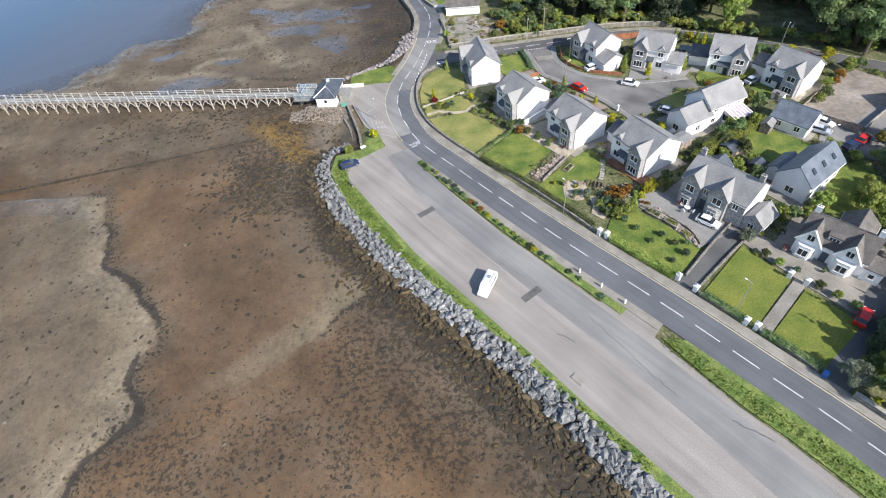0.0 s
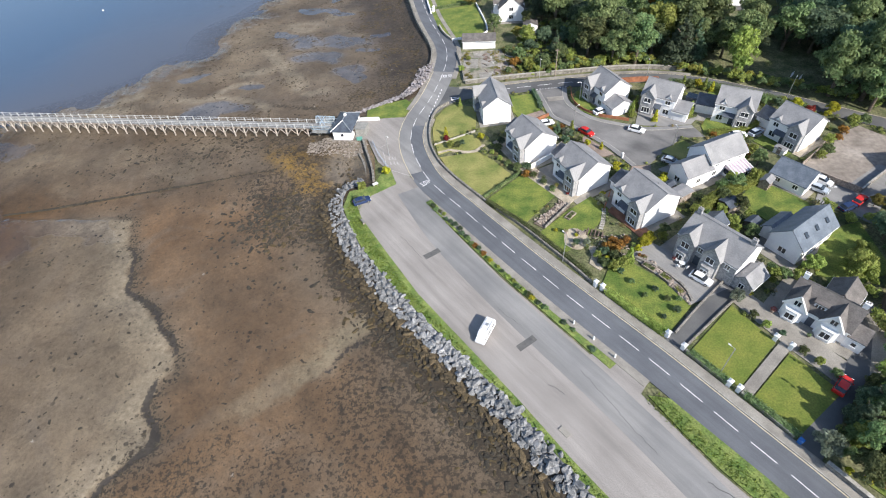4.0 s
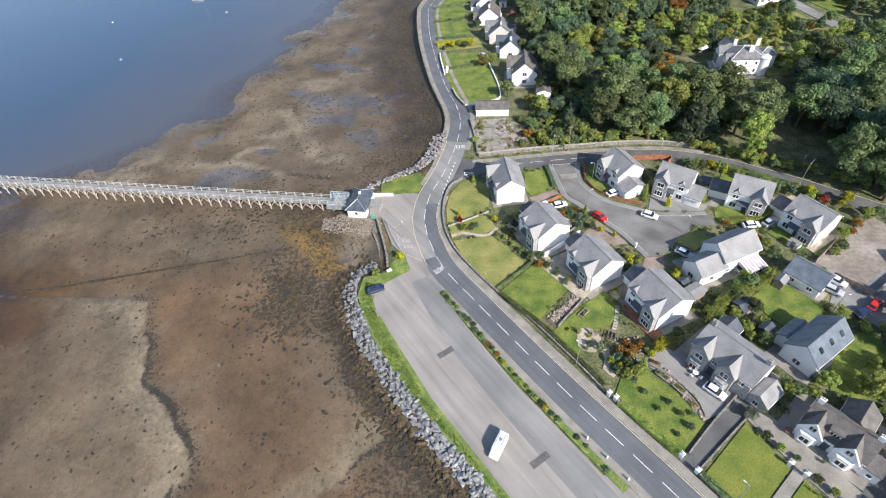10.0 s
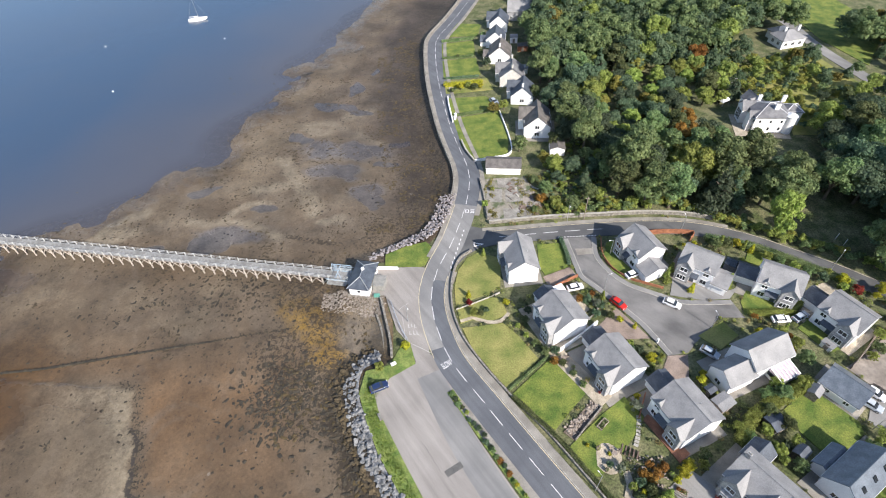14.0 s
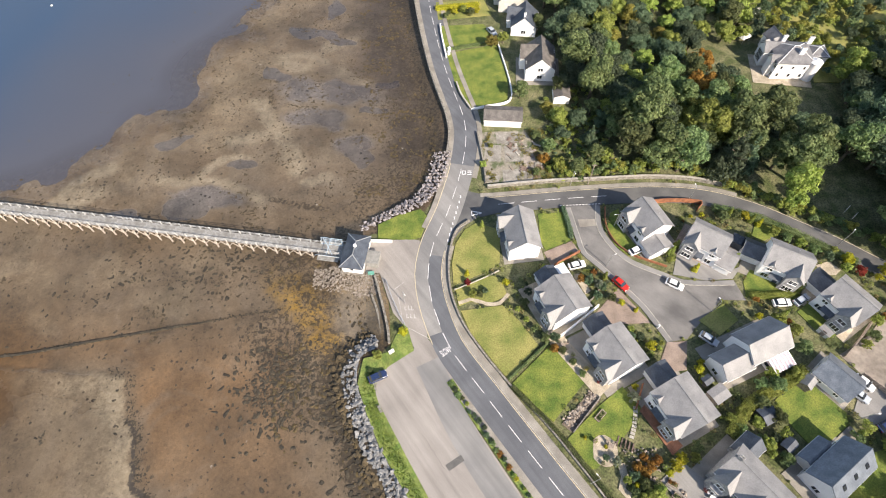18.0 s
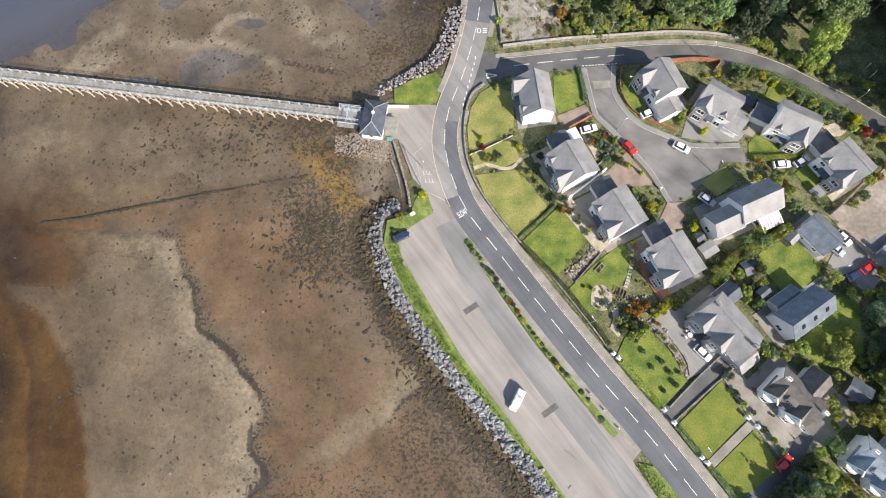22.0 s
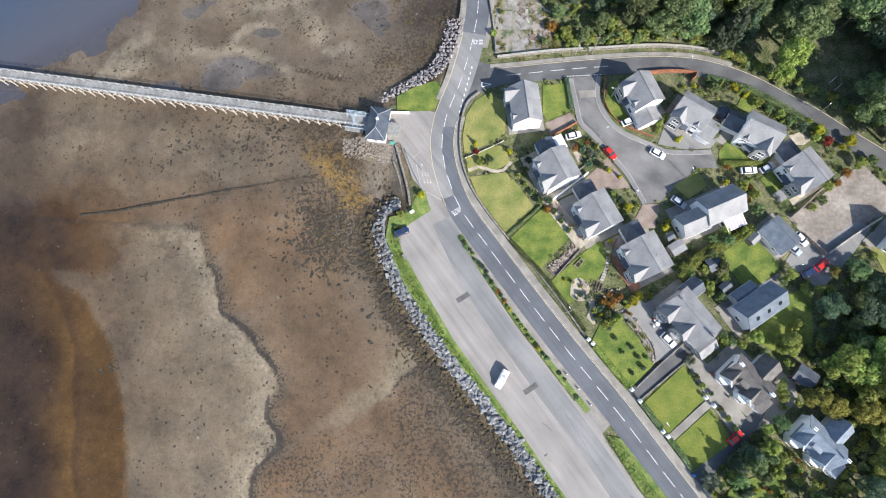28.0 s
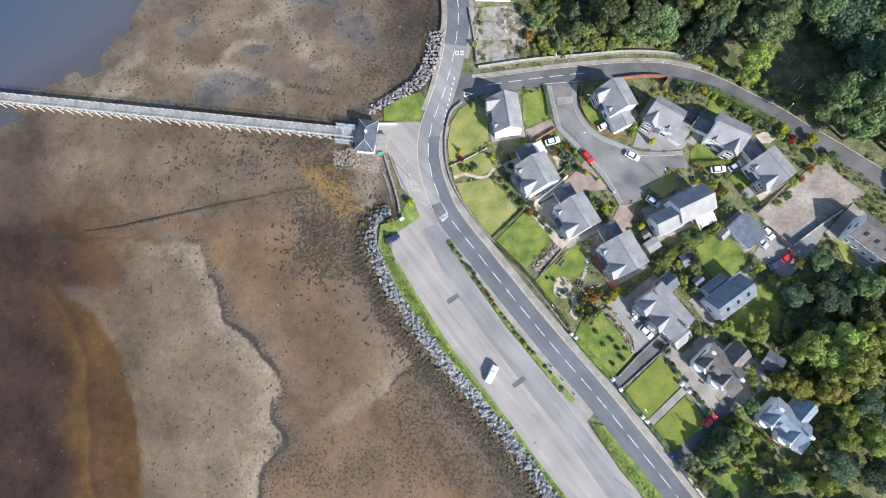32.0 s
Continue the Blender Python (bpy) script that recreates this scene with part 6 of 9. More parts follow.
# pale blue gate fences where the pier meets the hut
GATE = paint("pale_blue_paint", (0.36, 0.46, 0.55))
gate = thing("pier_gate", pose(-27.05, 104.36, 0.7, 0, 0, 168.7), "pale blue steel gate fences at the pier head", "gate")
for s_, lean in ((-1, -28), (1, 28)):
    panel = mk("panel", Mesh().box(-2.7, 2.7, -0.03, 0.03, 1.85, 1.95).box(-2.7, 2.7, -0.03, 0.03, 0.1, 0.18).box(-2.7, -2.6, -0.03, 0.03, 0.18, 1.85).box(2.6, 2.7, -0.03, 0.03, 0.18, 1.85), GATE, gate, m=pose(0, s_ * 1.55, 0, -lean))
    for k in range(17):
        mk("bar", Mesh().box(-2.45 + k * 0.306 - 0.035, -2.45 + k * 0.306 + 0.035, -0.02, 0.02, 0.18, 1.85), GATE, panel)
mk("crossbeam", Mesh().box(-0.06, 0.06, -2.2, 2.2, 1.9, 2.02), GATE, gate)
mk("crossbeam", Mesh().box(-0.06, 0.06, -2.9, 2.9, -0.03, 0.03), GATE, gate, m=pose(0.2, 0, 1.96, 0, 0, 38))
mk("platform", Mesh().box(-2.6, 2.6, -2.9, 2.9, -0.12, -0.04), DECK, gate, "grey boarded side platform")

# old slip and low walls beside the hut
structure("wall_slip", ribbon(Mesh(), smooth_line([(-16.12, 97.18), (-14.72, 91.6), (-13.02, 84.22), (-12.62, 80.24)]), -0.25, 0.25, -2.6, 0.55), WALLSTONE, "dark stone wall down to the shore")
structure("wall_slip_lower", ribbon(Mesh(), smooth_line([(-16.99, 92.96), (-15.4, 88.08), (-14.4, 83.11)]), -0.25, 0.25, -2.6, -0.6), WALLSTONE, "dark lower slip wall")

# ---- rocks ----
def rock_mesh(seed):
    """An angular boulder: the hull of points strewn over a rough block."""
    g = random.Random(seed)
    bm = bmesh.new()
    for k in range(15):
        p = Vector((g.uniform(-1, 1), g.uniform(-1, 1), g.uniform(-1, 1)))
        p = p / max(abs(p.x), abs(p.y), abs(p.z)) * g.uniform(0.8, 1.0)
        bm.verts.new((p.x * 0.62, p.y * 0.5, p.z * 0.4))
    bmesh.ops.convex_hull(bm, input=bm.verts)
    loose = [v for v in bm.verts if not v.link_faces]
    bmesh.ops.delete(bm, geom=loose, context="VERTS")
    data = bpy.data.meshes.new("rock")
    bm.to_mesh(data)
    bm.free()
    return data


ROCKS = [rock_mesh(k) for k in range(10)]
for d_ in ROCKS:
    d_.materials.append(ROCK)
ROCK_V = []
for d_ in ROCKS:
    ROCK_V.append((np.array([v.co[:] for v in d_.vertices]), np.array([p.vertices[:3] for p in d_.polygons])))


def scatter_rocks(name, spots, label, material, singles=0, flat=1.0):
    """Rocks of a bank: the first ones as pieces of their own, the rest joined."""
    co, fa, n = [], [], 0
    parent = tagged(new(name), label, "rocks", kind="structure") if singles else None
    for i, (x, y, z, s) in enumerate(spots):
        rng = random.Random(i * 7 + 3)
        m = pose(x, y, z, rng.uniform(-40, 40), rng.uniform(-40, 40), rng.uniform(0, 360)) @ Matrix.Diagonal((s * rng.uniform(0.8, 1.3), s * rng.uniform(0.75, 1.1), s, 1))
        if flat < 1:
            m = pose(x, y, z, 0, 0, rng.uniform(0, 360)) @ Matrix.Diagonal((s * rng.uniform(0.8, 2.0), s * rng.uniform(0.7, 1.2), s * flat, 1))
        k = rng.randrange(len(ROCKS))
        if i < singles:
            ob = new("stone", ROCKS[k])
            ob.parent, ob.matrix_basis = parent, m
        else:
            v, f = ROCK_V[k]
            M4 = np.array(m)
            co.append(v @ M4[:3, :3].T + M4[:3, 3])
            fa.append(f + n)
            n += len(v)
    if co:
        ob = raw(name + "_stones", np.concatenate(co), np.concatenate(fa), material, False)
        if parent:
            tagged(ob, kind="stuff").parent = parent
        else:
            tagged(ob, label, "rocks", kind="stuff")


rng = random.Random(5)
ARM = smooth_line([(74.64, -77.44), (39.63, -23.26), (21.81, 4.87), (12.51, 19.4), (4.81, 29.98), (-3.18, 40.35), (-9.38, 49.32), (-14.9, 58.58), (-17.66, 65.68), (-19.84, 71.6), (-19.28, 77.56), (-15.27, 80.1)], 1.0)
arm_n = normals(ARM)
spots = []
for p, nn in zip(ARM, arm_n):
    north = min(1, max(0, (p.y - 55) / 15))
    for k in range(int(23 + 9 * north)):
        o = rng.uniform(-0.2, 3.5 + 1.6 * north)
        q = p + nn * o + Vector((rng.uniform(-0.5, 0.5), rng.uniform(-0.5, 0.5)))
        spots.append((q.x, q.y, 0.0 - 2.2 * max(0, o) / (4.2 + north), rng.choice((0.5, 0.65, 0.85, 1.0, 1.3)) * (1 - 0.35 * north) * rng.uniform(0.8, 1.15)))
spots.sort(key=lambda s: abs(s[1] - 35))
bed = Mesh()
for i, (p, nn) in enumerate(zip(ARM, arm_n)):
    for o, zz in ((-0.5, -0.1), (1.8, -0.95), (4.4, -2.5)):
        q = p + nn * o
        bed.v.append((q.x, q.y, zz + rng.uniform(-0.12, 0.12)))
bed.f = [f for i in range(len(ARM) - 1) for f in ((3 * i, 3 * i + 3, 3 * i + 4, 3 * i + 1), (3 * i + 1, 3 * i + 4, 3 * i + 5, 3 * i + 2))]
low = [q for q in spots if q[2] < -1.15]
spots = [q for q in spots if q[2] >= -1.15]
structure("ground_rubble_slope", bed, ROCK, "small grey rubble between the armour rocks")
scatter_rocks("rock_armour", spots, "grey angular armour rocks along the shore", ROCK, 280)
scatter_rocks("rock_armour_foot", low, "brown weed-covered rocks at the foot of the armour", mat("weed_covered_rock", (0.045, 0.034, 0.018), (0.12, 0.088, 0.048), 1.2, 0.85, 0.7, 5, fine_amt=0.45), 0, 0.7)
NR = smooth_line([(-19.82, 110.96), (-15.4, 113.89), (-9.96, 116.86), (-5.49, 119.82), (-2.4, 124.2), (-0.8, 128.88), (0.59, 134.66)], 1.0)
ROCK_PALE = mat("pale_pink_rock", (0.30, 0.27, 0.265), (0.54, 0.50, 0.495), 1.3, 0.9, 0.6, 5, vary=0.3)
spots = []
for p, nn in zip(NR, normals(NR)):
    wide = min(1, max(0.25, (p.x + 20) / 16))
    for k in range(int(8 + 24 * wide)):
        o = rng.uniform(-2.6 * wide - 0.6, 1.6)
        q = p + nn * o + Vector((rng.uniform(-0.4, 0.4), rng.uniform(-0.4, 0.4)))
        spots.append((q.x, q.y, -0.7 - 0.45 * o, rng.choice((0.26, 0.36, 0.5, 0.68)) * rng.uniform(0.8, 1.1)))
scatter_rocks("rock_bank_pale", spots, "pale pinkish rocks below the road", ROCK_PALE, 0)
spots = []
for k in range(1500):
    a, r = rng.uniform(0, 1), rng.uniform(0, 1)
    x, y = -31 + 16 * a, 92.5 + 8 * r
    if y < 96 + (x + 31) * -0.2 + rng.uniform(-1, 1) and x < -21:
        continue
    spots.append((x, y, None, rng.choice((0.16, 0.22, 0.3, 0.42))))
zz = mud_height(np.array([q[0] for q in spots]), np.array([q[1] for q in spots]))[0]
spots = [(q[0], q[1], float(h) + 0.1, q[3]) for q, h in zip(spots, zz)]
scatter_rocks("rock_bank_hut", spots, "rough shore rocks below the pier hut", mat("tan_shore_rock", (0.13, 0.108, 0.088), (0.31, 0.270, 0.232), 1.4, 0.9, 0.6, 6), 0, 0.85)
# weed-covered stones along the foot of the armour and over the flats
spots = []
for p, nn in zip(ARM, arm_n):
    for k in range(11):
        o = 3.4 + abs(rng.gauss(0, 3.0))
        q = p + nn * o
        spots.append((q.x, q.y, None, rng.choice((0.3, 0.45, 0.6, 0.85))))
for k in range(2400):
    x, y = rng.uniform(-125, -8), rng.uniform(0, 235)
    spots.append((x, y, None, rng.choice((0.14, 0.2, 0.25, 0.35, 0.5))))
for k in range(1300):
    x, y = (rng.gauss(-37, 6), rng.gauss(72.5, 6.5)) if k < 900 else (rng.gauss(-58, 14), rng.gauss(103, 6))
    spots.append((x, y, None, rng.choice((0.25, 0.4, 0.55, 0.8))))
for k in range(1500):
    spots.append((rng.gauss(-24, 20), rng.gauss(10, 17), None, rng.choice((0.12, 0.16, 0.2, 0.3))))
for k in range(1500):
    i = rng.randrange(len(BANK) - 30) + 22
    p = BANK[i]
    spots.append((p.x + 0.9 + abs(rng.gauss(0, 1.1)), p.y + rng.gauss(0, 0.8), None, rng.choice((0.14, 0.2, 0.28, 0.36))))
for x, y, num in ((-94.21, 49.6, 12), (-91.37, 41, 30), (-94.21, 39.86, 12), (-84.45, 63.88, 12), (-105.82, 60.46, 6)):
    spots += [(x + rng.gauss(0, 0.8), y + rng.gauss(0, 0.8), None, rng.choice((0.25, 0.4, 0.55))) for k in range(num)]
xy = np.array([(s[0], s[1]) for s in spots])
zz, dd, _, ww, _ = mud_height(xy[:, 0], xy[:, 1])
spots = [(s[0], s[1], (max(zz[i], WATER_Z) + 0.02) if s[2] is None else s[2], s[3]) for i, s in enumerate(spots) if dd[i] > 3 and ww[i] < (6 if i % 4 else 26)]
near = signed(np.array([s[0] for s in spots]), np.array([s[1] for s in spots]), COAST) < 18
WRACK = mat("bladder_wrack", (0.036, 0.027, 0.012), (0.088, 0.060, 0.022), 0.8, 0.7, 0.7, 5)
scatter_rocks("weedy_stones", [q for k, q in enumerate(spots) if k % 3], "small weed-covered stones on the mud", WEED_ROCK, 0, 0.45)
scatter_rocks("wrack_clumps", [q for k, q in enumerate(spots) if k % 3 == 0 and near[k]], "olive brown seaweed clumps on the shore", WRACK, 0, 0.5)
# clustered weed clumps over the flats
spots = []
while len(spots) < 3600:
    x, y = rng.uniform(-120, -6), rng.uniform(84, 215)
    if rng.random() < 2.2 * max(0, float(noise2(np.array([x]), np.array([y]), 6.0, 71)[0]) - 0.45):
        spots.append((x, y, None, rng.choice((0.15, 0.2, 0.3, 0.42, 0.6))))
zz, dd, _, ww, _ = mud_height(np.array([q[0] for q in spots]), np.array([q[1] for q in spots]))
spots = [(q[0], q[1], float(zz[i]) + 0.01, q[3]) for i, q in enumerate(spots) if dd[i] > 3 and ww[i] < 14]
scatter_rocks("weed_clumps", spots, "dark brown seaweed clumps over the mud", mat("dark_wrack", (0.034, 0.026, 0.015), (0.075, 0.054, 0.03), 0.8, 0.85, 0.7, 5), 0, 0.3)
# dense dark weed on the upper shore below the sea wall
spots = []
while len(spots) < 2400:
    x, y = rng.uniform(-30, 6), rng.uniform(122, 250)
    if rng.random() < 3.0 * max(0, float(noise2(np.array([x]), np.array([y]), 4.0, 73)[0]) - 0.42):
        spots.append((x, y, None, rng.choice((0.2, 0.3, 0.45, 0.6, 0.8))))
zz, dd, _, ww, _ = mud_height(np.array([q[0] for q in spots]), np.array([q[1] for q in spots]))
spots = [(q[0], q[1], float(zz[i]) + 0.01, q[3]) for i, q in enumerate(spots) if 3 < dd[i] < 21 and ww[i] < 0]
scatter_rocks("upper_shore_weed", spots, "dense dark brown seaweed below the sea wall", WRACK, 0, 0.3)
# low stone line across the mud
spots = []
CREEK = smooth_line([(-105.17, 82.28), (-95.02, 83.01), (-80.13, 85.18), (-64.11, 87.39), (-47.89, 89.44), (-38.25, 90.39)], 0.28)
for p in CREEK:
    spots.append((p.x, p.y + rng.gauss(0, 0.16), -2.40, rng.choice((0.2, 0.3, 0.4))))
structure("ground_stone_ridge", ribbon(Mesh(), CREEK, -0.22, 0.22, -2.7, -2.30), WEED_ROCK, "low dark ridge of weedy stones across the mud")
heights = mud_height(np.array([q[0] for q in spots]), np.array([q[1] for q in spots]))[0]
spots = [(q[0], q[1], max(q[2], float(h) + 0.06), q[3]) for q, h in zip(spots, heights)]
scatter_rocks("stone_line", spots, "straight line of dark stones across the mud", WEED_ROCK, 0, 0.7)

# ---- plants ----
def leaf_cloud(centres, radii, count, size, seed, flatten=0.85):
    """Many small leaf blades on the skin of overlapping clumps."""
    count, size = int(count * 1.85), size * 0.73
    g = np.random.default_rng(seed)
    centres, radii = np.asarray(centres, float), np.asarray(radii, float)
    pick = g.choice(len(centres), count, p=radii ** 2 / (radii ** 2).sum())
    d = g.normal(size=(count, 3))
    d[:, 2] = np.where(d[:, 2] < -0.35, -d[:, 2] * 0.6, d[:, 2])
    d /= np.linalg.norm(d, axis=1)[:, None]
    c = centres[pick] + d * (radii[pick] * g.uniform(0.74, 1.12, count))[:, None] * np.array([1, 1, flatten])
    nrm = d + g.normal(size=(count, 3)) * 0.45
    nrm /= np.linalg.norm(nrm, axis=1)[:, None]
    u = np.cross(nrm, g.normal(size=(count, 3)))
    u /= np.linalg.norm(u, axis=1)[:, None]
    w = np.cross(nrm, u)
    s = size * g.uniform(0.55, 1.35, count)[:, None]
    blades = np.stack([c - u * s - w * s * 0.4, c + u * s - w * s * 0.4, c + w * s * 0.7], 1).reshape(-1, 3)
    return blades, np.arange(count * 3).reshape(-1, 3)


def crown_data(name, co, f, material):
    data = bpy.data.meshes.new(name)
    data.from_pydata(co.tolist(), [], f.tolist())
    data.materials.append(material)
    return data


def broad_clumps(h, r, seed, n=34):
    g = random.Random(seed)
    cs, rs = [], []
    for k in range(n):
        a, zz = g.uniform(0, 6.28), g.uniform(0.38, 0.98)
        reach = r * math.sqrt(max(0.05, 1 - ((zz - 0.55) / 0.5) ** 2)) * g.uniform(0.35, 0.88)
        cs.append((math.cos(a) * reach, math.sin(a) * reach, h * zz * 0.92))
        rs.append(r * g.uniform(0.15, 0.36))
    cs.append((0, 0, h * 0.6))
    rs.append(r * 0.55)
    return cs, rs


def cone_clumps(h, r, seed):
    g = random.Random(seed)
    cs, rs = [], []
    for k in range(22):
        t = k / 21
        for j in range(3 if t < 0.7 else 1):
            a = g.uniform(0, 6.28)
            rr = r * (1 - t) * g.uniform(0.4, 0.75)
            cs.append((math.cos(a) * rr, math.sin(a) * rr, h * (0.12 + 0.85 * t)))
            rs.append(max(0.25, r * (1 - t) * 0.45))
    return cs, rs


def trunk_mesh(h, r, seed):
    g = random.Random(seed)
    me = Mesh().tube((0, 0, -0.2), (g.uniform(-0.2, 0.2), g.uniform(-0.2, 0.2), h * 0.55), 0.035 * h, 0.018 * h, 8)
    for k in range(6):
        a, z0 = g.uniform(0, 6.28), h * g.uniform(0.25, 0.5)
        me.tube((0, 0, z0), (math.cos(a) * r * 0.6, math.sin(a) * r * 0.6, z0 + h * g.uniform(0.15, 0.35)), 0.014 * h, 0.004 * h, 6)
    return me


def make_tree(name, kind, h, r, leaves, size, material, seed, label, category="tree", group=""):
    """A tree or shrub as a thing: trunk with limbs, and a crown of leaf blades."""
    t = thing(name, pose(0, 0, -500), label, category, group)
    mk("trunk", trunk_mesh(h, r, seed), BARK, t)
    cs, rs = cone_clumps(h, r, seed) if kind == "cone" else broad_clumps(h, r, seed)
    co, f = leaf_cloud(cs, rs, leaves, size, seed)
    crown = new("crown", crown_data("crown", co, f, material))
    crown.parent = t
    return t


def place(model, x, y, s=1.0, sz=None, z=-0.1):
    g = random.Random(int(x * 31 + y * 17))
    return copy_thing(model, pose(x, y, z, 0, 0, g.uniform(0, 360)) @ Matrix.Diagonal((s, s, sz or s, 1)))


OLIVE = leafmat("leaf_olive_gold", (0.185, 0.185, 0.045), (0.335, 0.310, 0.080), 0.25)
FAR_GREEN = leafmat("leaf_far_green", (0.110, 0.168, 0.070), (0.225, 0.285, 0.124), 0.0)
FAR_DARK = leafmat("leaf_far_dark", (0.078, 0.128, 0.068), (0.165, 0.220, 0.125), 0.0)
FAR_LIGHT = leafmat("leaf_far_light", (0.180, 0.245, 0.060), (0.330, 0.390, 0.110), 0.0)
WOOD_LEAVES = [FAR_GREEN, FAR_GREEN, FAR_DARK, FAR_DARK, FAR_LIGHT, LEAF_ORANGE, OLIVE]
WOODS = [make_tree("tree", "broad", 10, 4.2, 2500, 0.40, LEAF, 11, "broad green woodland tree with uneven crown", group="woodland trees"),
         make_tree("tree", "broad", 11, 3.8, 2500, 0.40, LEAF, 12, "tall green woodland tree with uneven crown", group="woodland trees"),
         make_tree("tree", "broad", 9, 4.6, 2500, 0.40, LEAF_DARK, 13, "dark green woodland tree with spreading crown", group="woodland trees"),
         make_tree("tree", "cone", 11, 3.4, 2500, 0.40, LEAF_DARK, 14, "dark green conifer in the wood", group="woodland trees"),
         make_tree("tree", "broad", 8, 3.8, 2500, 0.40, LEAF_LIGHT, 15, "light green tree with rounded crown", group="woodland trees"),
         make_tree("tree", "broad", 8, 3.6, 2500, 0.40, LEAF_ORANGE, 16, "autumn orange tree in the wood", group="woodland trees"),
         make_tree("tree", "broad", 8, 3.6, 2500, 0.40, OLIVE, 17, "olive gold tree at the edge of the wood", group="woodland trees")]
SHRUBS = {"green": make_tree("shrub", "broad", 1.6, 0.9, 700, 0.16, LEAF, 21, "rounded mid-green garden shrub", "shrub", "garden shrubs"),
          "dark": make_tree("shrub", "broad", 1.6, 0.9, 700, 0.16, LEAF_DARK, 22, "dark green leafy garden shrub", "shrub", "garden shrubs"),
          "light": make_tree("shrub", "broad", 1.6, 0.9, 700, 0.16, LEAF_LIGHT, 23, "light green leafy garden shrub", "shrub", "garden shrubs"),
          "yellow": make_tree("shrub", "broad", 1.8, 0.9, 800, 0.16, LEAF_YELLOW, 24, "golden yellow garden shrub", "shrub", "garden shrubs"),
          "red": make_tree("shrub", "broad", 1.6, 0.9, 700, 0.16, LEAF_RED, 25, "dark red garden shrub", "shrub", "garden shrubs"),
          "orange": make_tree("shrub", "broad", 1.3, 0.9, 600, 0.15, LEAF_ORANGE, 26, "rusty brown heather shrub", "shrub", "garden shrubs"),
          "grey": make_tree("shrub", "broad", 3.2, 1.8, 1500, 0.2, LEAF_GREY, 27, "silver-leaved bush beside a drive", "shrub", "garden shrubs"),
          "cone": make_tree("shrub", "cone", 3.4, 0.9, 1100, 0.16, LEAF_LIGHT, 28, "narrow light green conifer shrub", "shrub", "garden conifers"),
          "ycone": make_tree("shrub", "cone", 3.0, 0.8, 1000, 0.16, LEAF_YELLOW, 29, "narrow golden garden conifer", "shrub", "garden conifers")}

# the wood behind the side road
CLEAR = [(96, 111, 7.5), (103, 109, 8), (99, 118, 8), (107, 117, 7), (92, 113, 4), (112, 103, 5), (103, 150, 9), (110, 149, 8), (97, 151, 8), (104, 142, 5), (100, 148, 7), (107, 147, 7), (95, 153, 6), (112, 150, 5), (103.55, 159.7, 13), (133.1, 211.88, 13), (31.77, 164.89, 9), (29.61, 185.56, 8.5), (27.28, 197.75, 9), (24.76, 215.92, 9), (24.19, 228.94, 8.5), (27, 243.47, 8.5), (37.69, 254.52, 8.5), (19.07, 145.1, 9), (151.95, 222.58, 7), (152.52, 205.5, 6), (157.34, 242.66, 7), (156.62, 189.92, 6), (88.24, 163.11, 4), (160.55, 233.7, 14), (137.78, 214.53, 11), (149.26, 212.07, 6), (148.71, 230.33, 6), (151.04, 196.3, 6), (154.05, 182.96, 6), (157.05, 169.67, 5), (145.74, 246.18, 6), (165.63, 243.45, 12), (20.22, 131.29, 12), (23.55, 180.3, 7), (35.84, 151.35, 4), (92.67, 165.57, 7), (94.57, 151.54, 6), (162.08, 275.85, 8), (160.29, 259.24, 8), (154.94, 241.28, 8), (158.79, 185.55, 7), (167.83, 168.91, 8), (175.46, 238.79, 19), (144.23, 200.31, 6), (114.91, 169.19, 5), (109.85, 147.93, 6)]


def wood_spot(x, y):
    if any((x - a) ** 2 + (y - b) ** 2 < c * c for a, b, c in CLEAR):
        return False
    west = 31 if y < 150 else 36 if y < 172 else 38
    return float(signed(np.array([x]), np.array([y]), SIDE)[0]) > 6.8 and x > west and not (x < 44 and y > 200 and y < 250 and x < 34)


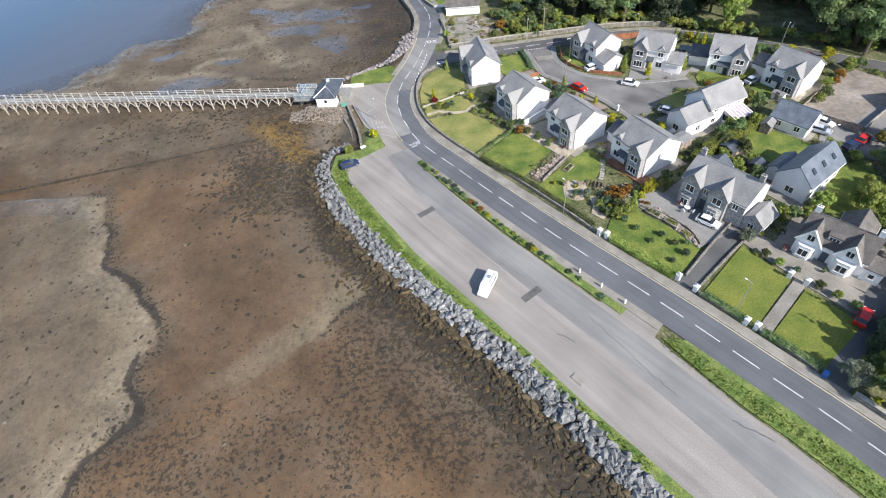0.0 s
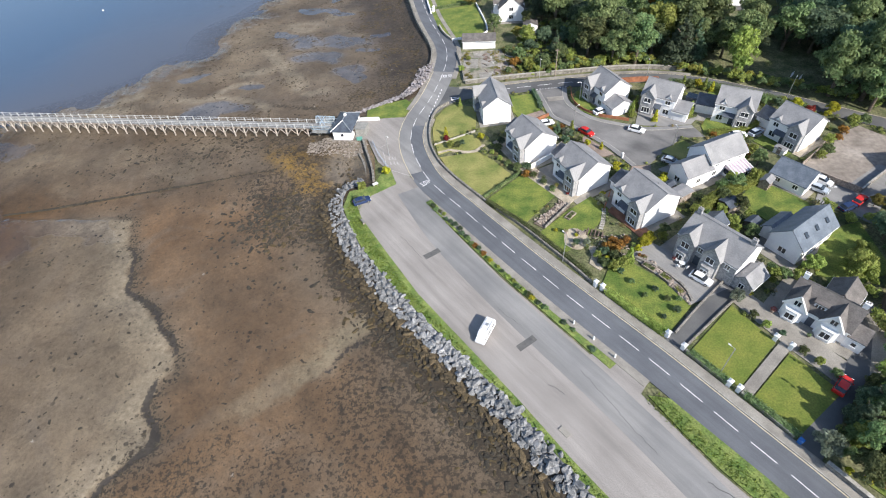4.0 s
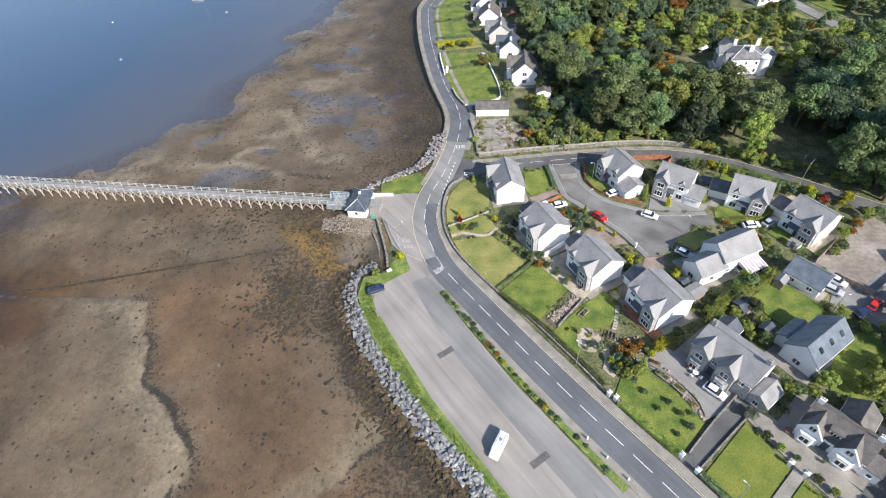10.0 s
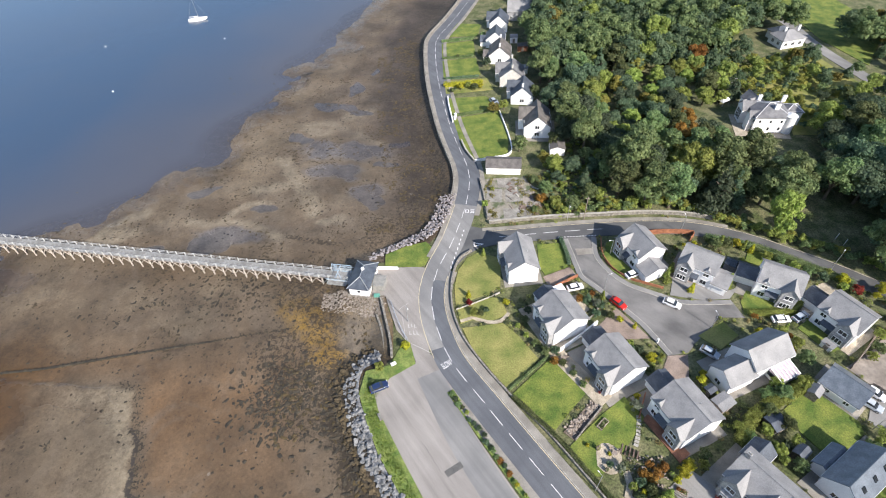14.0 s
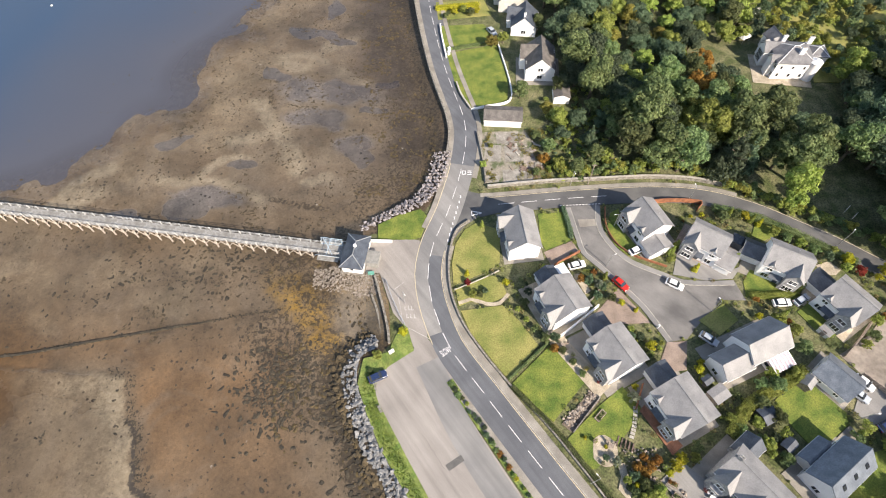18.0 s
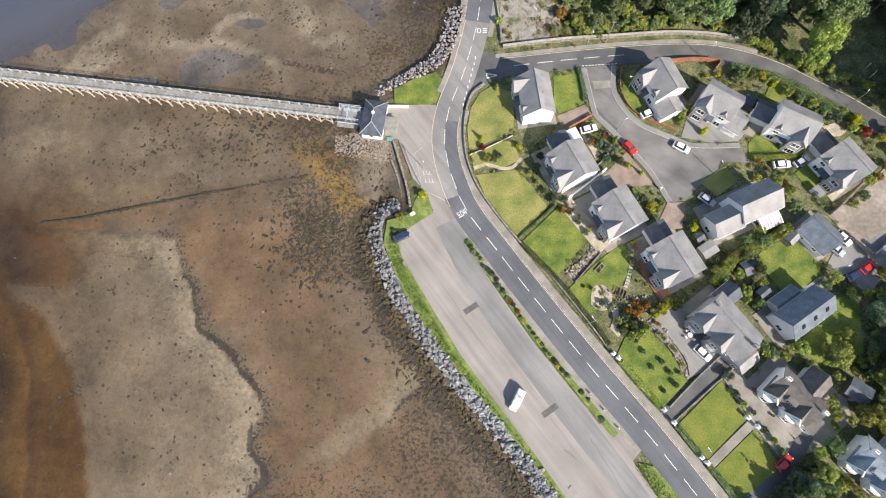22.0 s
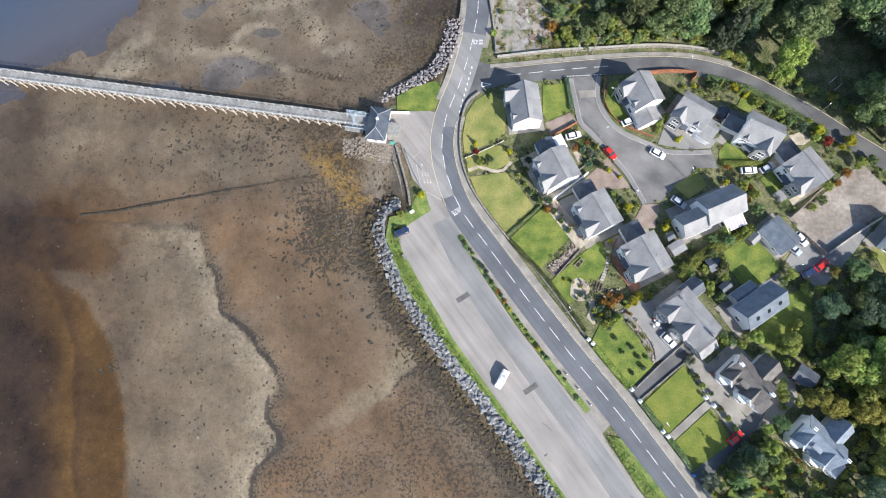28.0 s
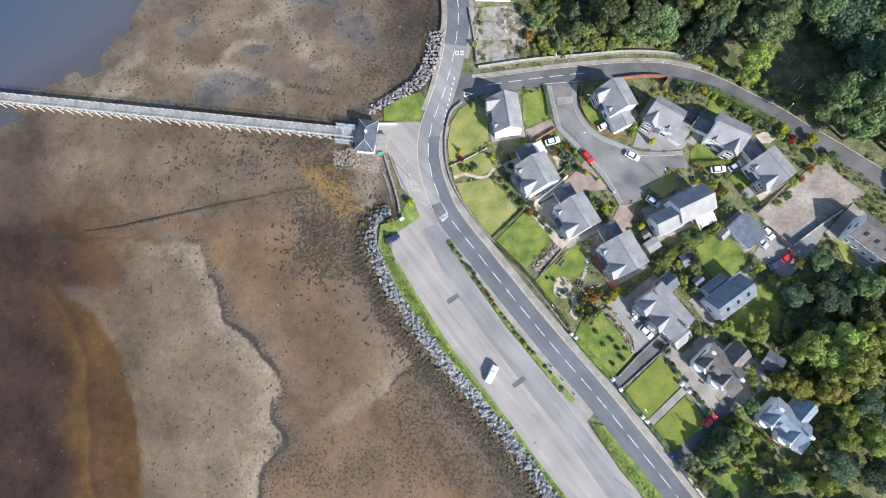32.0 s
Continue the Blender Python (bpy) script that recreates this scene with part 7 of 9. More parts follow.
rng = random.Random(9)
count = 0
far_co, far_f, far_n, far_m = [], [], 0, []
spots = []
for j in range(37):
    for i in range(29):
        x, y = 30 + i * 6.2 + rng.uniform(-2.2, 2.2) + (j % 2) * 3.3, 88 + j * 5.9 + rng.uniform(-2.2, 2.2)
        if 109 < x < 141 and 157 < y < 203 and (i * 7 + j * 3) % 5 < 1:
            continue
        if wood_spot(x, y) and x < 185 - max(0, y - 230) * 0.6:
            spots.append((x, y))
spots.sort(key=lambda s: s[1] + abs(s[0] - 60) * 0.4)
for x, y in spots:
    r = rng.random()
    gold = math.exp(-((x - 75) ** 2 + (y - 172) ** 2) / 700) + math.exp(-((x - 116) ** 2 + (y - 182) ** 2) / 900)
    m = 5 if r < 0.012 * gold else 6 if r < 0.10 * gold + 0.015 else 4 if r < 0.34 * gold + 0.10 else 3 if r > 0.90 else 2 if r > 0.66 else 1 if r > 0.42 else 0
    s = rng.uniform(0.85, 1.4) * (0.75 if gold > 0.5 else 1.0)
    if x > 92 and y < 150:
        m = 2 if m in (4, 5, 6) else m
    if x > 103 and 159 < y < 201 or 91 < x < 113 and 127 < y < 150:
        s *= 0.6
    elif x > 50 and y < 138:
        s *= 1.18
    if x < 50 and y < 150:
        s *= 0.55
    if count < 290:
        place(WOODS[m], x, y, s, s * rng.uniform(0.85, 1.1), -0.2)
    else:
        if m not in shared:
            shared[m] = leaf_cloud(*(cone_clumps(11, 3.4, 60) if m == 3 else broad_clumps(10, 4.3, 60 + m)), 1150, 0.58, 70 + m)[0]
        v = shared[m] * s
        a = rng.uniform(0, 6.28)
        R = np.array([[math.cos(a), -math.sin(a), 0], [math.sin(a), math.cos(a), 0], [0, 0, 1]])
        far_co.append(v @ R.T + np.array([x, y, -0.2]))
        far_f.append(np.arange(len(v)).reshape(-1, 3) + far_n)
        far_n += len(v)
        far_m += [m] * (len(v) // 3)
    count += 1
far = tagged(raw("far_wood", np.concatenate(far_co), np.concatenate(far_f), WOOD_LEAVES[0], False), "dense green crowns of the far wood", "wood", kind="stuff")
for leafy in WOOD_LEAVES[1:]:
    far.data.materials.append(leafy)
far.data.polygons.foreach_set("material_index", far_m)
place(WOODS[5], 79.08, 161.56, 0.95)
place(WOODS[6], 44.09, 195.84, 0.8)
place(WOODS[4], 86.6, 112.3, 1.15, 1.75)
# the first three are added only to cast shadow over the clearing northwest
for m, x, y, s in ((2, 108.5, 99.5, 1.3), (2, 114.5, 104, 1.4), (2, 120, 110, 1.4), (0, 112, 96, 1.7), (2, 118, 103, 1.6), (1, 119, 91, 1.55), (2, 125, 97, 1.6), (0, 128, 86, 1.5), (1, 111, 91, 1.2), (2, 117, 130, 1.45), (3, 124, 126, 1.5), (2, 110, 133, 1.0)):
    place(WOODS[m], x, y, s, s * 1.1)
place(WOODS[6], 73.61, 197.06, 0.9)
place(WOODS[6], 94.38, 194.25, 0.9)
place(WOODS[4], 76.12, 122.92, 0.7)

# trees among the houses
for m, x, y, s in ((2, 96, 47, 0.95), (0, 104, 50, 1), (2, 88, 49, 0.75), (4, 99, 34, 1.05), (0, 111, 40, 1.1), (0, 93, 40, 0.8), (0, 117, 48, 1.1), (4, 80.6, 44.8, 0.5), (0, 108, 27, 1.1), (4, 100, 13, 1), (2, 90, 8, 0.9), (4, 95, 20, 0.8), (0, 123, 33, 1.2), (4, 77.04, 40.57, 0.72), (4, 70.42, 42.81, 0.5), (4, 73.05, 37.44, 0.35), (6, 81.55, 28.31, 0.8), (6, 85.79, 26.16, 0.75),
                   (4, 90.55, 35.88, 1.3), (4, 95.72, 30.78, 1.6), (4, 102.19, 38.4, 1.4), (6, 91.02, 25.73, 0.9), (4, 107.36, 31.75, 1.2), (4, 61, 11.51, 0.5), (3, 61.63, 13.5, 0.7), (3, 65.56, 16.06, 0.78), (0, 103.36, 44.03, 0.85), (0, 93.95, 50.16, 0.7), (2, 99.29, 53.25, 0.7), (2, 99.79, 22.63, 0.9), (2, 106.07, 19.53, 1), (4, 93.33, 13.57, 0.9), (2, 98.43, 5.44, 1), (4, 86.9, 3.58, 0.8), (0, 78.63, 5.7, 0.7), (4, 70.52, 17.31, 0.5),
                   (0, 66.84, 11.34, 0.5), (3, 63.01, 8.49, 0.62), (4, 70.45, 12.3, 0.5), (0, 69.46, 15.42, 0.45), (4, 74.8, 28.85, 0.45), (0, 72.65, 22.82, 0.5), (0, 112.95, 45.06, 0.9), (4, 114.38, 11.33, 1), (2, 121.08, 25.55, 1), (4, 123.55, 39.92, 1), (2, 115.28, 54.34, 0.8), (0, 92.81, 45.05, 0.6), (4, 110.63, 35.83, 0.9), (3, 33.77, 93.05, 0.36), (4, 61.16, 55.65, 0.42), (0, 64.83, 60.24, 0.4), (4, 71.68, 68.45, 0.42), (0, 66.98, 66.37, 0.42),
                   (0, 75.41, 74.12, 0.42), (4, 72.88, 80.76, 0.42), (0, 62.8, 63.28, 0.36), (6, 18.88, 176.77, 0.55), (0, 24.97, 153.87, 0.6), (0, 35.87, 155.59, 0.55), (0, 33.98, 183.2, 0.6), (4, 22.5, 178.63, 0.5), (0, 108.64, 96.88, 0.45), (4, 103.06, 85.32, 0.42), (4, 112.86, 92.77, 0.5), (0, 120.35, 89.76, 0.6), (0, 131.01, 81.53, 0.7), (0, 126.42, 71.02, 0.8), (0, 68.17, -6.11, 0.8), (0, 76.42, -4.26, 0.9), (0, 84.64, -8.39, 1), (4, 93.02, -4.53, 1),
                   (2, 72.15, -16.11, 0.9), (0, 82.36, -22.28, 1), (0, 101.24, -12.7, 1.1), (0, 132.62, 58.57, 1), (4, 127.18, 11.19, 1.1), (0, 63.71, 52.62, 0.34), (0, 39.67, 235.91, 0.6), (0, 41.67, 220.7, 0.6), (0, 39.43, 207.41, 0.6), (4, 77.3, 41.0, 0.75), (4, 88.5, 36, 1.25), (4, 96.5, 37, 1.35), (6, 84.0, 27.0, 0.8), (6, 93, 24.5, 0.85), (0, 95.3, 57.7, 0.7), (0, 61.6, 10.8, 0.55), (0, 65.8, 14.2, 0.6), (4, 69.5, 17.5, 0.6), (0, 58.2, 6.4, 0.6), (6, 91.8, 58.0, 0.4)):
    place(WOODS[m], x, y, s)

# undergrowth below the trees by the lower houses and along the wood's edge
rng = random.Random(31)
KEEP_OUT = [(64.72, 32.12, 8.5), (80.47, 18.33, 8), (70.93, 50.11, 7.5), (110.65, 63, 9), (54.4, 48.05, 9), (80.5, 33.0, 4), (79, 46, 7), (76, 42, 4), (68.57, 26.87, 4), (72.78, 32.89, 3), (66.45, 21.86, 3), (79.5, 67.39, 6), (75.23, 60.3, 6), (89.89, 59.37, 6), (85.76, 64.47, 5), (97.41, 66.62, 6), (94.16, 62.47, 5)]
under = {0: [], 1: [], 2: [], 3: []}
for k in range(900):
    x, y = (rng.uniform(58, 128), rng.uniform(-30, 58)) if k < 760 else (rng.uniform(27, 110), 0)
    if k >= 760:
        y = 124 + rng.uniform(0, 3) if x < 66 else 122.5 - (x - 66) * 0.62 + rng.uniform(0, 3)
        if x < 31:
            continue
    elif x < 72 and 2 < y < 40 or any((x - a) ** 2 + (y - b) ** 2 < c * c for a, b, c in KEEP_OUT) or x < 86 - y * 0.55 and y < 2 and x < 62 - y * 0.7:
        continue
    r = rng.uniform(0.8, 1.9)
    cs, rs = broad_clumps(r * 1.5, r, k, 6)
    co, f = leaf_cloud([(a + x, b + y, c) for a, b, c in cs], rs, int(150 * r), 0.3, k)
    under[rng.choice((0, 0, 2, 2, 2, 3))].append(co)
for k in range(330):
    x, y = rng.uniform(26, 46), rng.uniform(122.5, 158)
    if x < 28 + (y - 122) * 0.12 or (x - 31.3) ** 2 + (y - 161.8) ** 2 < 75 or (x - 36) ** 2 + (y - 150) ** 2 < 16:
        continue
    r = rng.uniform(0.35, 1.25)
    cs, rs = broad_clumps(r * 1.3, r, k + 2000, 5)
    co, f = leaf_cloud([(a + x, b + y, c) for a, b, c in cs], rs, int(120 * r), 0.26, k + 2000)
    under[rng.choice((0, 2, 2, 2, 0, 1))].append(co)
# low planting in the open garden of the large villa
for k in range(190):
    x, y = rng.uniform(106, 142), rng.uniform(155, 205)
    if (x - 104.5) ** 2 + (y - 160.5) ** 2 < 150:
        continue
    r = rng.uniform(0.8, 2.4)
    cs, rs = broad_clumps(r * 1.5, r, k + 4000, 7)
    co, f = leaf_cloud([(a + x, b + y, c) for a, b, c in cs], rs, int(130 * r), 0.32, k + 4000)
    under[rng.choice((0, 2, 2, 3, 3, 3, 1))].append(co)
for k, leafy in enumerate((LEAF, LEAF_DARK, LEAF_LIGHT, OLIVE)):
    co = np.concatenate(under[k])
    tagged(raw("undergrowth", co, np.arange(len(co)).reshape(-1, 3), leafy, False), "dense leafy undergrowth below the trees", "undergrowth", kind="stuff")

# garden shrubs
for kind, x, y, s in (("yellow", -9.47, 82.48, 1.2), ("light", -15.16, 77.42, 1.3), ("green", -16.52, 74.12, 0.7), ("grey", 55.26, 10.38, 1.2), ("yellow", 56.86, 7.17, 0.6), ("yellow", 58.69, 5.76, 0.7), ("red", 60.72, 4.54, 0.9), ("dark", 62.34, 3.82, 1.0), ("ycone", 44.19, 76.12, 0.5), ("yellow", 43.98, 76.52, 1.3), ("cone", 54.47, 99.17, 1.1), ("cone", 55.73, 100.63, 1.2), ("cone", 53.83, 97.51, 0.9),
                      ("ycone", 58.88, 94.52, 1.1), ("cone", 67.63, 95.09, 1.1), ("cone", 68.59, 96.55, 1.1), ("red", 96.36, 91.87, 1.6), ("yellow", 101.9, 91.54, 1.7), ("yellow", 99.95, 90.05, 1.0), ("yellow", 94.71, 94.96, 1.6), ("light", 93.61, 92.86, 1.4), ("yellow", 69.56, 82.16, 0.9), ("yellow", 52.56, 70.72, 1.2), ("light", 52.95, 68.69, 1.2), ("yellow", 53.6, 72.36, 0.9), ("yellow", 42.79, 52.45, 1.4), ("yellow", 44.22, 53.66, 1.3), ("yellow", 41.35, 51.24, 0.9),
                      ("cone", 10.24, 109.76, 0.8), ("ycone", 5.61, 96.19, 0.9), ("yellow", 14.44, 93.52, 1.0), ("light", 6.51, 90.96, 1.2), ("green", 8.01, 90.78, 1.0), ("red", 5.61, 93.97, 1.0), ("dark", 9.42, 91.61, 0.9), ("cone", 38.49, 48.42, 1.3), ("light", 37.06, 47.41, 1.5), ("light", 35.24, 47.01, 1.4), ("green", 33.83, 48.21, 1.2), ("green", 36.06, 49.62, 1.3), ("orange", 36.68, 51.63, 1.3), ("orange", 38.11, 52.64, 1.2), ("orange", 35.47, 52.63, 1.2),
                      ("dark", 34.45, 51.02, 1.2), ("orange", 39.54, 53.65, 1.2), ("orange", 37.11, 54.24, 1.0), ("light", 33.03, 50.41, 1.0), ("yellow", 34.65, 49.41, 0.7), ("grey", 31.64, 53.82, 0.55), ("dark", 29.82, 54.61, 0.8), ("grey", 37.79, 65.73, 0.75), ("yellow", 38.62, 67.95, 0.8), ("green", 21.65, 79.49, 1.3), ("orange", 23.26, 77.08, 1.2), ("green", 24.87, 76.5, 1.0), ("dark", 23.67, 79.51, 1.3), ("green", 26.68, 73.9, 0.9), ("green", 28.28, 71.29, 0.9),
                      ("light", 40.54, 80.54, 1.0), ("dark", 41.95, 78.73, 1.2), ("dark", 39.71, 78.91, 1.4), ("green", 42.74, 74.07, 1.1), ("green", 38.13, 88.24, 1.1), ("yellow", 39.97, 87.04, 0.9), ("dark", 36.31, 91.06, 1.3), ("grey", 35.5, 91.66, 0.7), ("ycone", 42.82, 85.05, 0.7), ("orange", 32.05, 93.63, 1.2), ("dark", 34.87, 89, 1.2), ("green", 18.05, 88.12, 1.2), ("light", 16.43, 86.68, 0.8), ("dark", 19.26, 90.77, 1.1), ("light", 18.04, 84.08, 0.8), ("green", 19.64, 81.88, 0.9),
                      ("yellow", 30.24, 56.62, 0.5), ("yellow", 26.41, 58.41, 0.5), ("green", 42.69, 38.8, 0.7), ("dark", 41.28, 41.2, 0.7), ("green", 39.04, 40.01, 0.6), ("dark", 43.48, 36.2, 0.8), ("green", 37.65, 43.41, 0.7), ("dark", 40.83, 35, 0.6), ("green", 44.72, 38.6, 0.6), ("dark", 36.25, 46.01, 0.8), ("grey", 54.5, 37.58, 0.8), ("green", 55.9, 33.76, 0.9), ("light", 57.11, 31.54, 0.9), ("green", 60.54, 26.11, 0.9), ("light", 61.95, 23.9, 0.9), ("green", 63.36, 21.68, 0.9), ("dark", 58.93, 29.73, 0.7),
                      ("green", 72.72, 108.65, 1.6), ("yellow", 74.81, 108.07, 1.5), ("cone", 76.49, 107.28, 1.0), ("cone", 71.25, 109.03, 1.1), ("green", 69.57, 108.57, 1.7), ("ycone", 77.94, 106.06, 1.0), ("light", 80.65, 103.63, 1.5), ("green", 83.16, 101.81, 1.4), ("light", 85.67, 99.99, 1.5), ("green", 87.97, 97.95, 1.6), ("dark", 90.48, 95.92, 1.6), ("light", 92.63, 97.63, 1.2), ("green", 106.28, 85.99, 1.6), ("orange", 99.83, 83.19, 1.4), ("light", 94.45, 79.6, 1.5), ("green", 92.27, 76.26, 1.5), ("light", 89.71, 74.38, 1.3), ("orange", 97.12, 80.56, 1.2),
                      ("orange", 62.19, 8.7, 0.7), ("yellow", 66.28, 7.85, 0.6), ("red", 67.94, 8.43, 0.6), ("orange", 69.37, 7.62, 0.7), ("green", 71.41, 6.19, 0.9), ("light", 64.25, 9.08, 0.8), ("green", 60.18, 11.91, 1.6), ("green", 62.25, 13.69, 1.7), ("light", 65.15, 16.26, 1.6), ("green", 67.86, 19.24, 1.6), ("light", 70.57, 21.43, 1.6), ("green", 58.11, 9.35, 1.2), ("dark", 64.76, 0.5, 1.4), ("light", 66.59, -0.72, 1.6), ("green", 62.06, -3.03, 1.4),
                      ("light", 61.87, 73.05, 0.8), ("green", 64.5, 67.16, 1.6), ("light", 67.22, 69.23, 1.6), ("light", 58.65, 62.03, 1.5), ("light", 61.1, 59.81, 1.5), ("green", 57.18, 58.78, 1.4), ("light", 55.96, 60.59, 1.3), ("green", 70.58, 72.12, 1.4), ("light", 76.09, 78.34, 1.5), ("orange", 73.99, 77.08, 1.2), ("dark", 63.55, 56.58, 1.2), ("light", 46.87, 53.67, 1.2), ("green", 47.71, 55.49, 1.4), ("green", 61.13, 42.6, 1.4), ("light", 58.24, 41.6, 1.3), ("light", 67.51, 41.19, 1.4), ("green", 65.03, 41.8, 1.4),
                      ("light", 12.08, 128.86, 1.2), ("orange", 28.38, 129.48, 2.0), ("green", 25.89, 125.55, 1.2), ("light", 14.74, 135.31, 0.9), ("green", 30.07, 133.85, 2.2), ("light", 31.84, 127.03, 2.2), ("green", 27.44, 138.06, 1.6), ("green", 13.26, 193.41, 1.6), ("yellow", 8.12, 193.65, 1.5), ("light", 11.2, 194.96, 1.5), ("yellow", 15.73, 194.04, 1.2), ("green", 5.04, 192.34, 1.2), ("green", 17.47, 220.26, 1.6), ("dark", 19.1, 210.66, 2.2), ("green", 8.14, 219.2, 0.9), ("green", 19.61, 236.15, 1.5)):
    place(SHRUBS[kind], x, y, s)
# low hedge plants along the island beside the road
ISL = smooth_line([(0.44, 70.81), (6.6, 60.89), (14.55, 47.98), (22.31, 36.64), (29.29, 26.69)], 0.5)
rng = random.Random(3)
s = 0.4
while s < length(ISL) - 0.4:
    p, h = at_length(ISL, s)
    sp = 1.5 if p.y > 38 else 2.6
    if rng.random() < (0.95 if p.y > 38 else 0.6):
        place(SHRUBS[rng.choice(("green", "light", "light", "dark", "orange", "yellow") if p.y < 60 else ("dark", "green", "dark", "light"))], p.x + rng.uniform(-0.3, 0.3), p.y + rng.uniform(-0.3, 0.3), rng.uniform(0.45, 0.85), rng.uniform(0.35, 0.6))
    s += sp * rng.uniform(0.7, 1.2)


def hedge(pts, w, h, material, label, size=0.15):
    """A clipped hedge along a plan line: a dense leafy mass with an uneven skin."""
    line = smooth_line(pts, 0.6)
    nn = normals(line)
    g = np.random.default_rng(int(abs(pts[0][0]) * 10) + 1)
    cs, rs = [], []
    for p, n in zip(line, nn):
        for o in (-0.3, 0.3):
            for z0 in (0.35, 0.7):
                q = p + n * (o * w)
                cs.append((q.x, q.y, h * z0))
                rs.append(min(w * 0.42, h * 0.42))
    co, f = leaf_cloud(cs, rs, int(length(line) * (w + h) * 65), size, int(pts[0][1] * 3) + 5, 1.0)
    core = ribbon(Mesh(), line, -w * 0.42, w * 0.42, -0.2, h * 0.8)
    n = len(core.v)
    core.v += [tuple(q) for q in co.tolist()]
    core.f += [tuple(int(i) + n for i in q) for q in f]
    return tagged(mk("hedge", core, material), label, "hedge")


hedge([(12.79, 70.93), (18.02, 75.21), (22.25, 78.69)], 0.5, 0.7, LEAF, "dark clipped hedge between two lawns")
hedge([(13.39, 69.14), (20.59, 60.58), (23.98, 55.59), (27.98, 49.6), (30.38, 45.4)], 0.9, 0.9, LEAF, "clipped green hedge behind the roadside wall")
hedge([(32.58, 41.41), (35.99, 36.61), (39.6, 31.81)], 1.2, 1.2, LEAF_LIGHT, "thick light green hedge behind the gate posts")
hedge([(42.61, 27.61), (44.81, 24.21), (46.21, 22.01)], 1.1, 1.0, LEAF, "green hedge before the lawn")
hedge([(48.02, 19.4), (50.63, 15.6), (52.43, 12.6)], 1.1, 1.0, LEAF, "green hedge before the lower lawn")
hedge([(69.6, 87.3), (74.53, 87.0), (79.0, 87.3), (82.6, 89.6), (86.0, 92.2)], 1.2, 1.2, LEAF_LIGHT, "bright clipped hedge round a lawn")
hedge([(55.2, 57.8), (61.0, 63.4), (67.9, 66.2), (74.3, 69.6)], 1.8, 2.1, LEAF_LIGHT, "tall light green hedge behind the gardens", 0.2)
hedge([(68.6, 111.6), (73.5, 109.9), (78.2, 107.9)], 1.5, 1.5, LEAF, "green hedge behind the estate house")
hedge([(31.13, 114.05), (31.72, 108.73), (31.7, 105.05)], 0.9, 1.0, LEAF_DARK, "dark hedge beside the estate road")
hedge([(77.98, 108.35), (84.25, 104.12), (90.53, 99.25), (96.83, 94.16)], 1.6, 1.5, LEAF, "green hedge along the side road")
hedge([(2.18, 196.8), (16.37, 197.95)], 1.6, 1.4, LEAF_YELLOW, "golden clipped garden hedge")
hedge([(4.63, 176.18), (14.25, 177.93), (20.44, 178.8)], 0.8, 0.9, LEAF, "garden hedge between lawns")
hedge([(1.97, 218.64), (14.35, 219.55)], 0.8, 1.0, LEAF, "garden hedge between lawns")
hedge([(1.96, 233.77), (15.43, 235.3)], 0.9, 1.1, LEAF, "garden hedge between lawns")
hedge([(2.18, 202.35), (15.35, 203.02)], 0.7, 0.8, LEAF_DARK, "garden hedge between lawns")
hedge([(119.36, 93.93), (128.93, 85.69), (139.6, 76.39)], 1.8, 1.7, LEAF, "thick green hedge along the road")
BLADE = leafmat("grass_blade", (0.105, 0.165, 0.028), (0.20, 0.26, 0.05), 0.1)
# grass blades over the long verges
for nm, (line, a, b, num) in {"grass_island": (smooth_line([(34.48, 20.11), (40.36, 10.94), (45.86, 3.16), (55.85, -12.81)], 1), -1.4, 1.0, 4500), "grass_shore": (smooth_line([(-16.52, 73.62), (-16.5, 67.67), (-11.76, 57.31), (-5.35, 44.98), (2.64, 33.14), (10.34, 22.27), (16.66, 12.39), (23.79, 2.48)], 1), -1.3, 1.3, 9000)}.items():
    g = np.random.default_rng(4)
    nn = normals(line)
    pts = []
    for k in range(num):
        i = g.integers(0, len(line))
        q = line[i] + nn[i] * g.uniform(a, b)
        pts.append((q.x + g.uniform(-0.5, 0.5), q.y + g.uniform(-0.5, 0.5), 0.06))
    c = np.array(pts)
    if nm == "grass_shore":
        c = c[signed(c[:, 0], c[:, 1], COAST) < -0.7]
    num = len(c)
    u = g.normal(size=(num, 3)) * np.array([1, 1, 0.15])
    u /= np.linalg.norm(u, axis=1)[:, None]
    up = np.array([0, 0, 1.0]) + g.normal(size=(num, 3)) * 0.5
    s = g.uniform(0.05, 0.13, num)[:, None]
    q = np.stack([c - u * s, c + u * s, c + u * s * 0.6 + up * s * 1.2, c - u * s * 0.6 + up * s * 1.2], 1).reshape(-1, 3)
    tagged(raw(nm, q, np.arange(num * 4).reshape(-1, 4), BLADE, False), "tufts of long green grass", "grass", kind="stuff")

# ---- garden walls, fences and posts ----
def wall_line(pts, w, h, material, label, cope=None, name="garden_wall", step=1.0):
    line = smooth_line(pts, step)
    t = thing(name, pose(0, 0, 0), label, "wall")
    mk("wall_body", ribbon(Mesh(), line, -w / 2, w / 2, -0.3, h), material, t)
    if cope:
        mk("coping", ribbon(Mesh(), line, -w / 2 - 0.05, w / 2 + 0.05, h + 0.003, h + 0.1), cope, t, "pale coping")
    return t


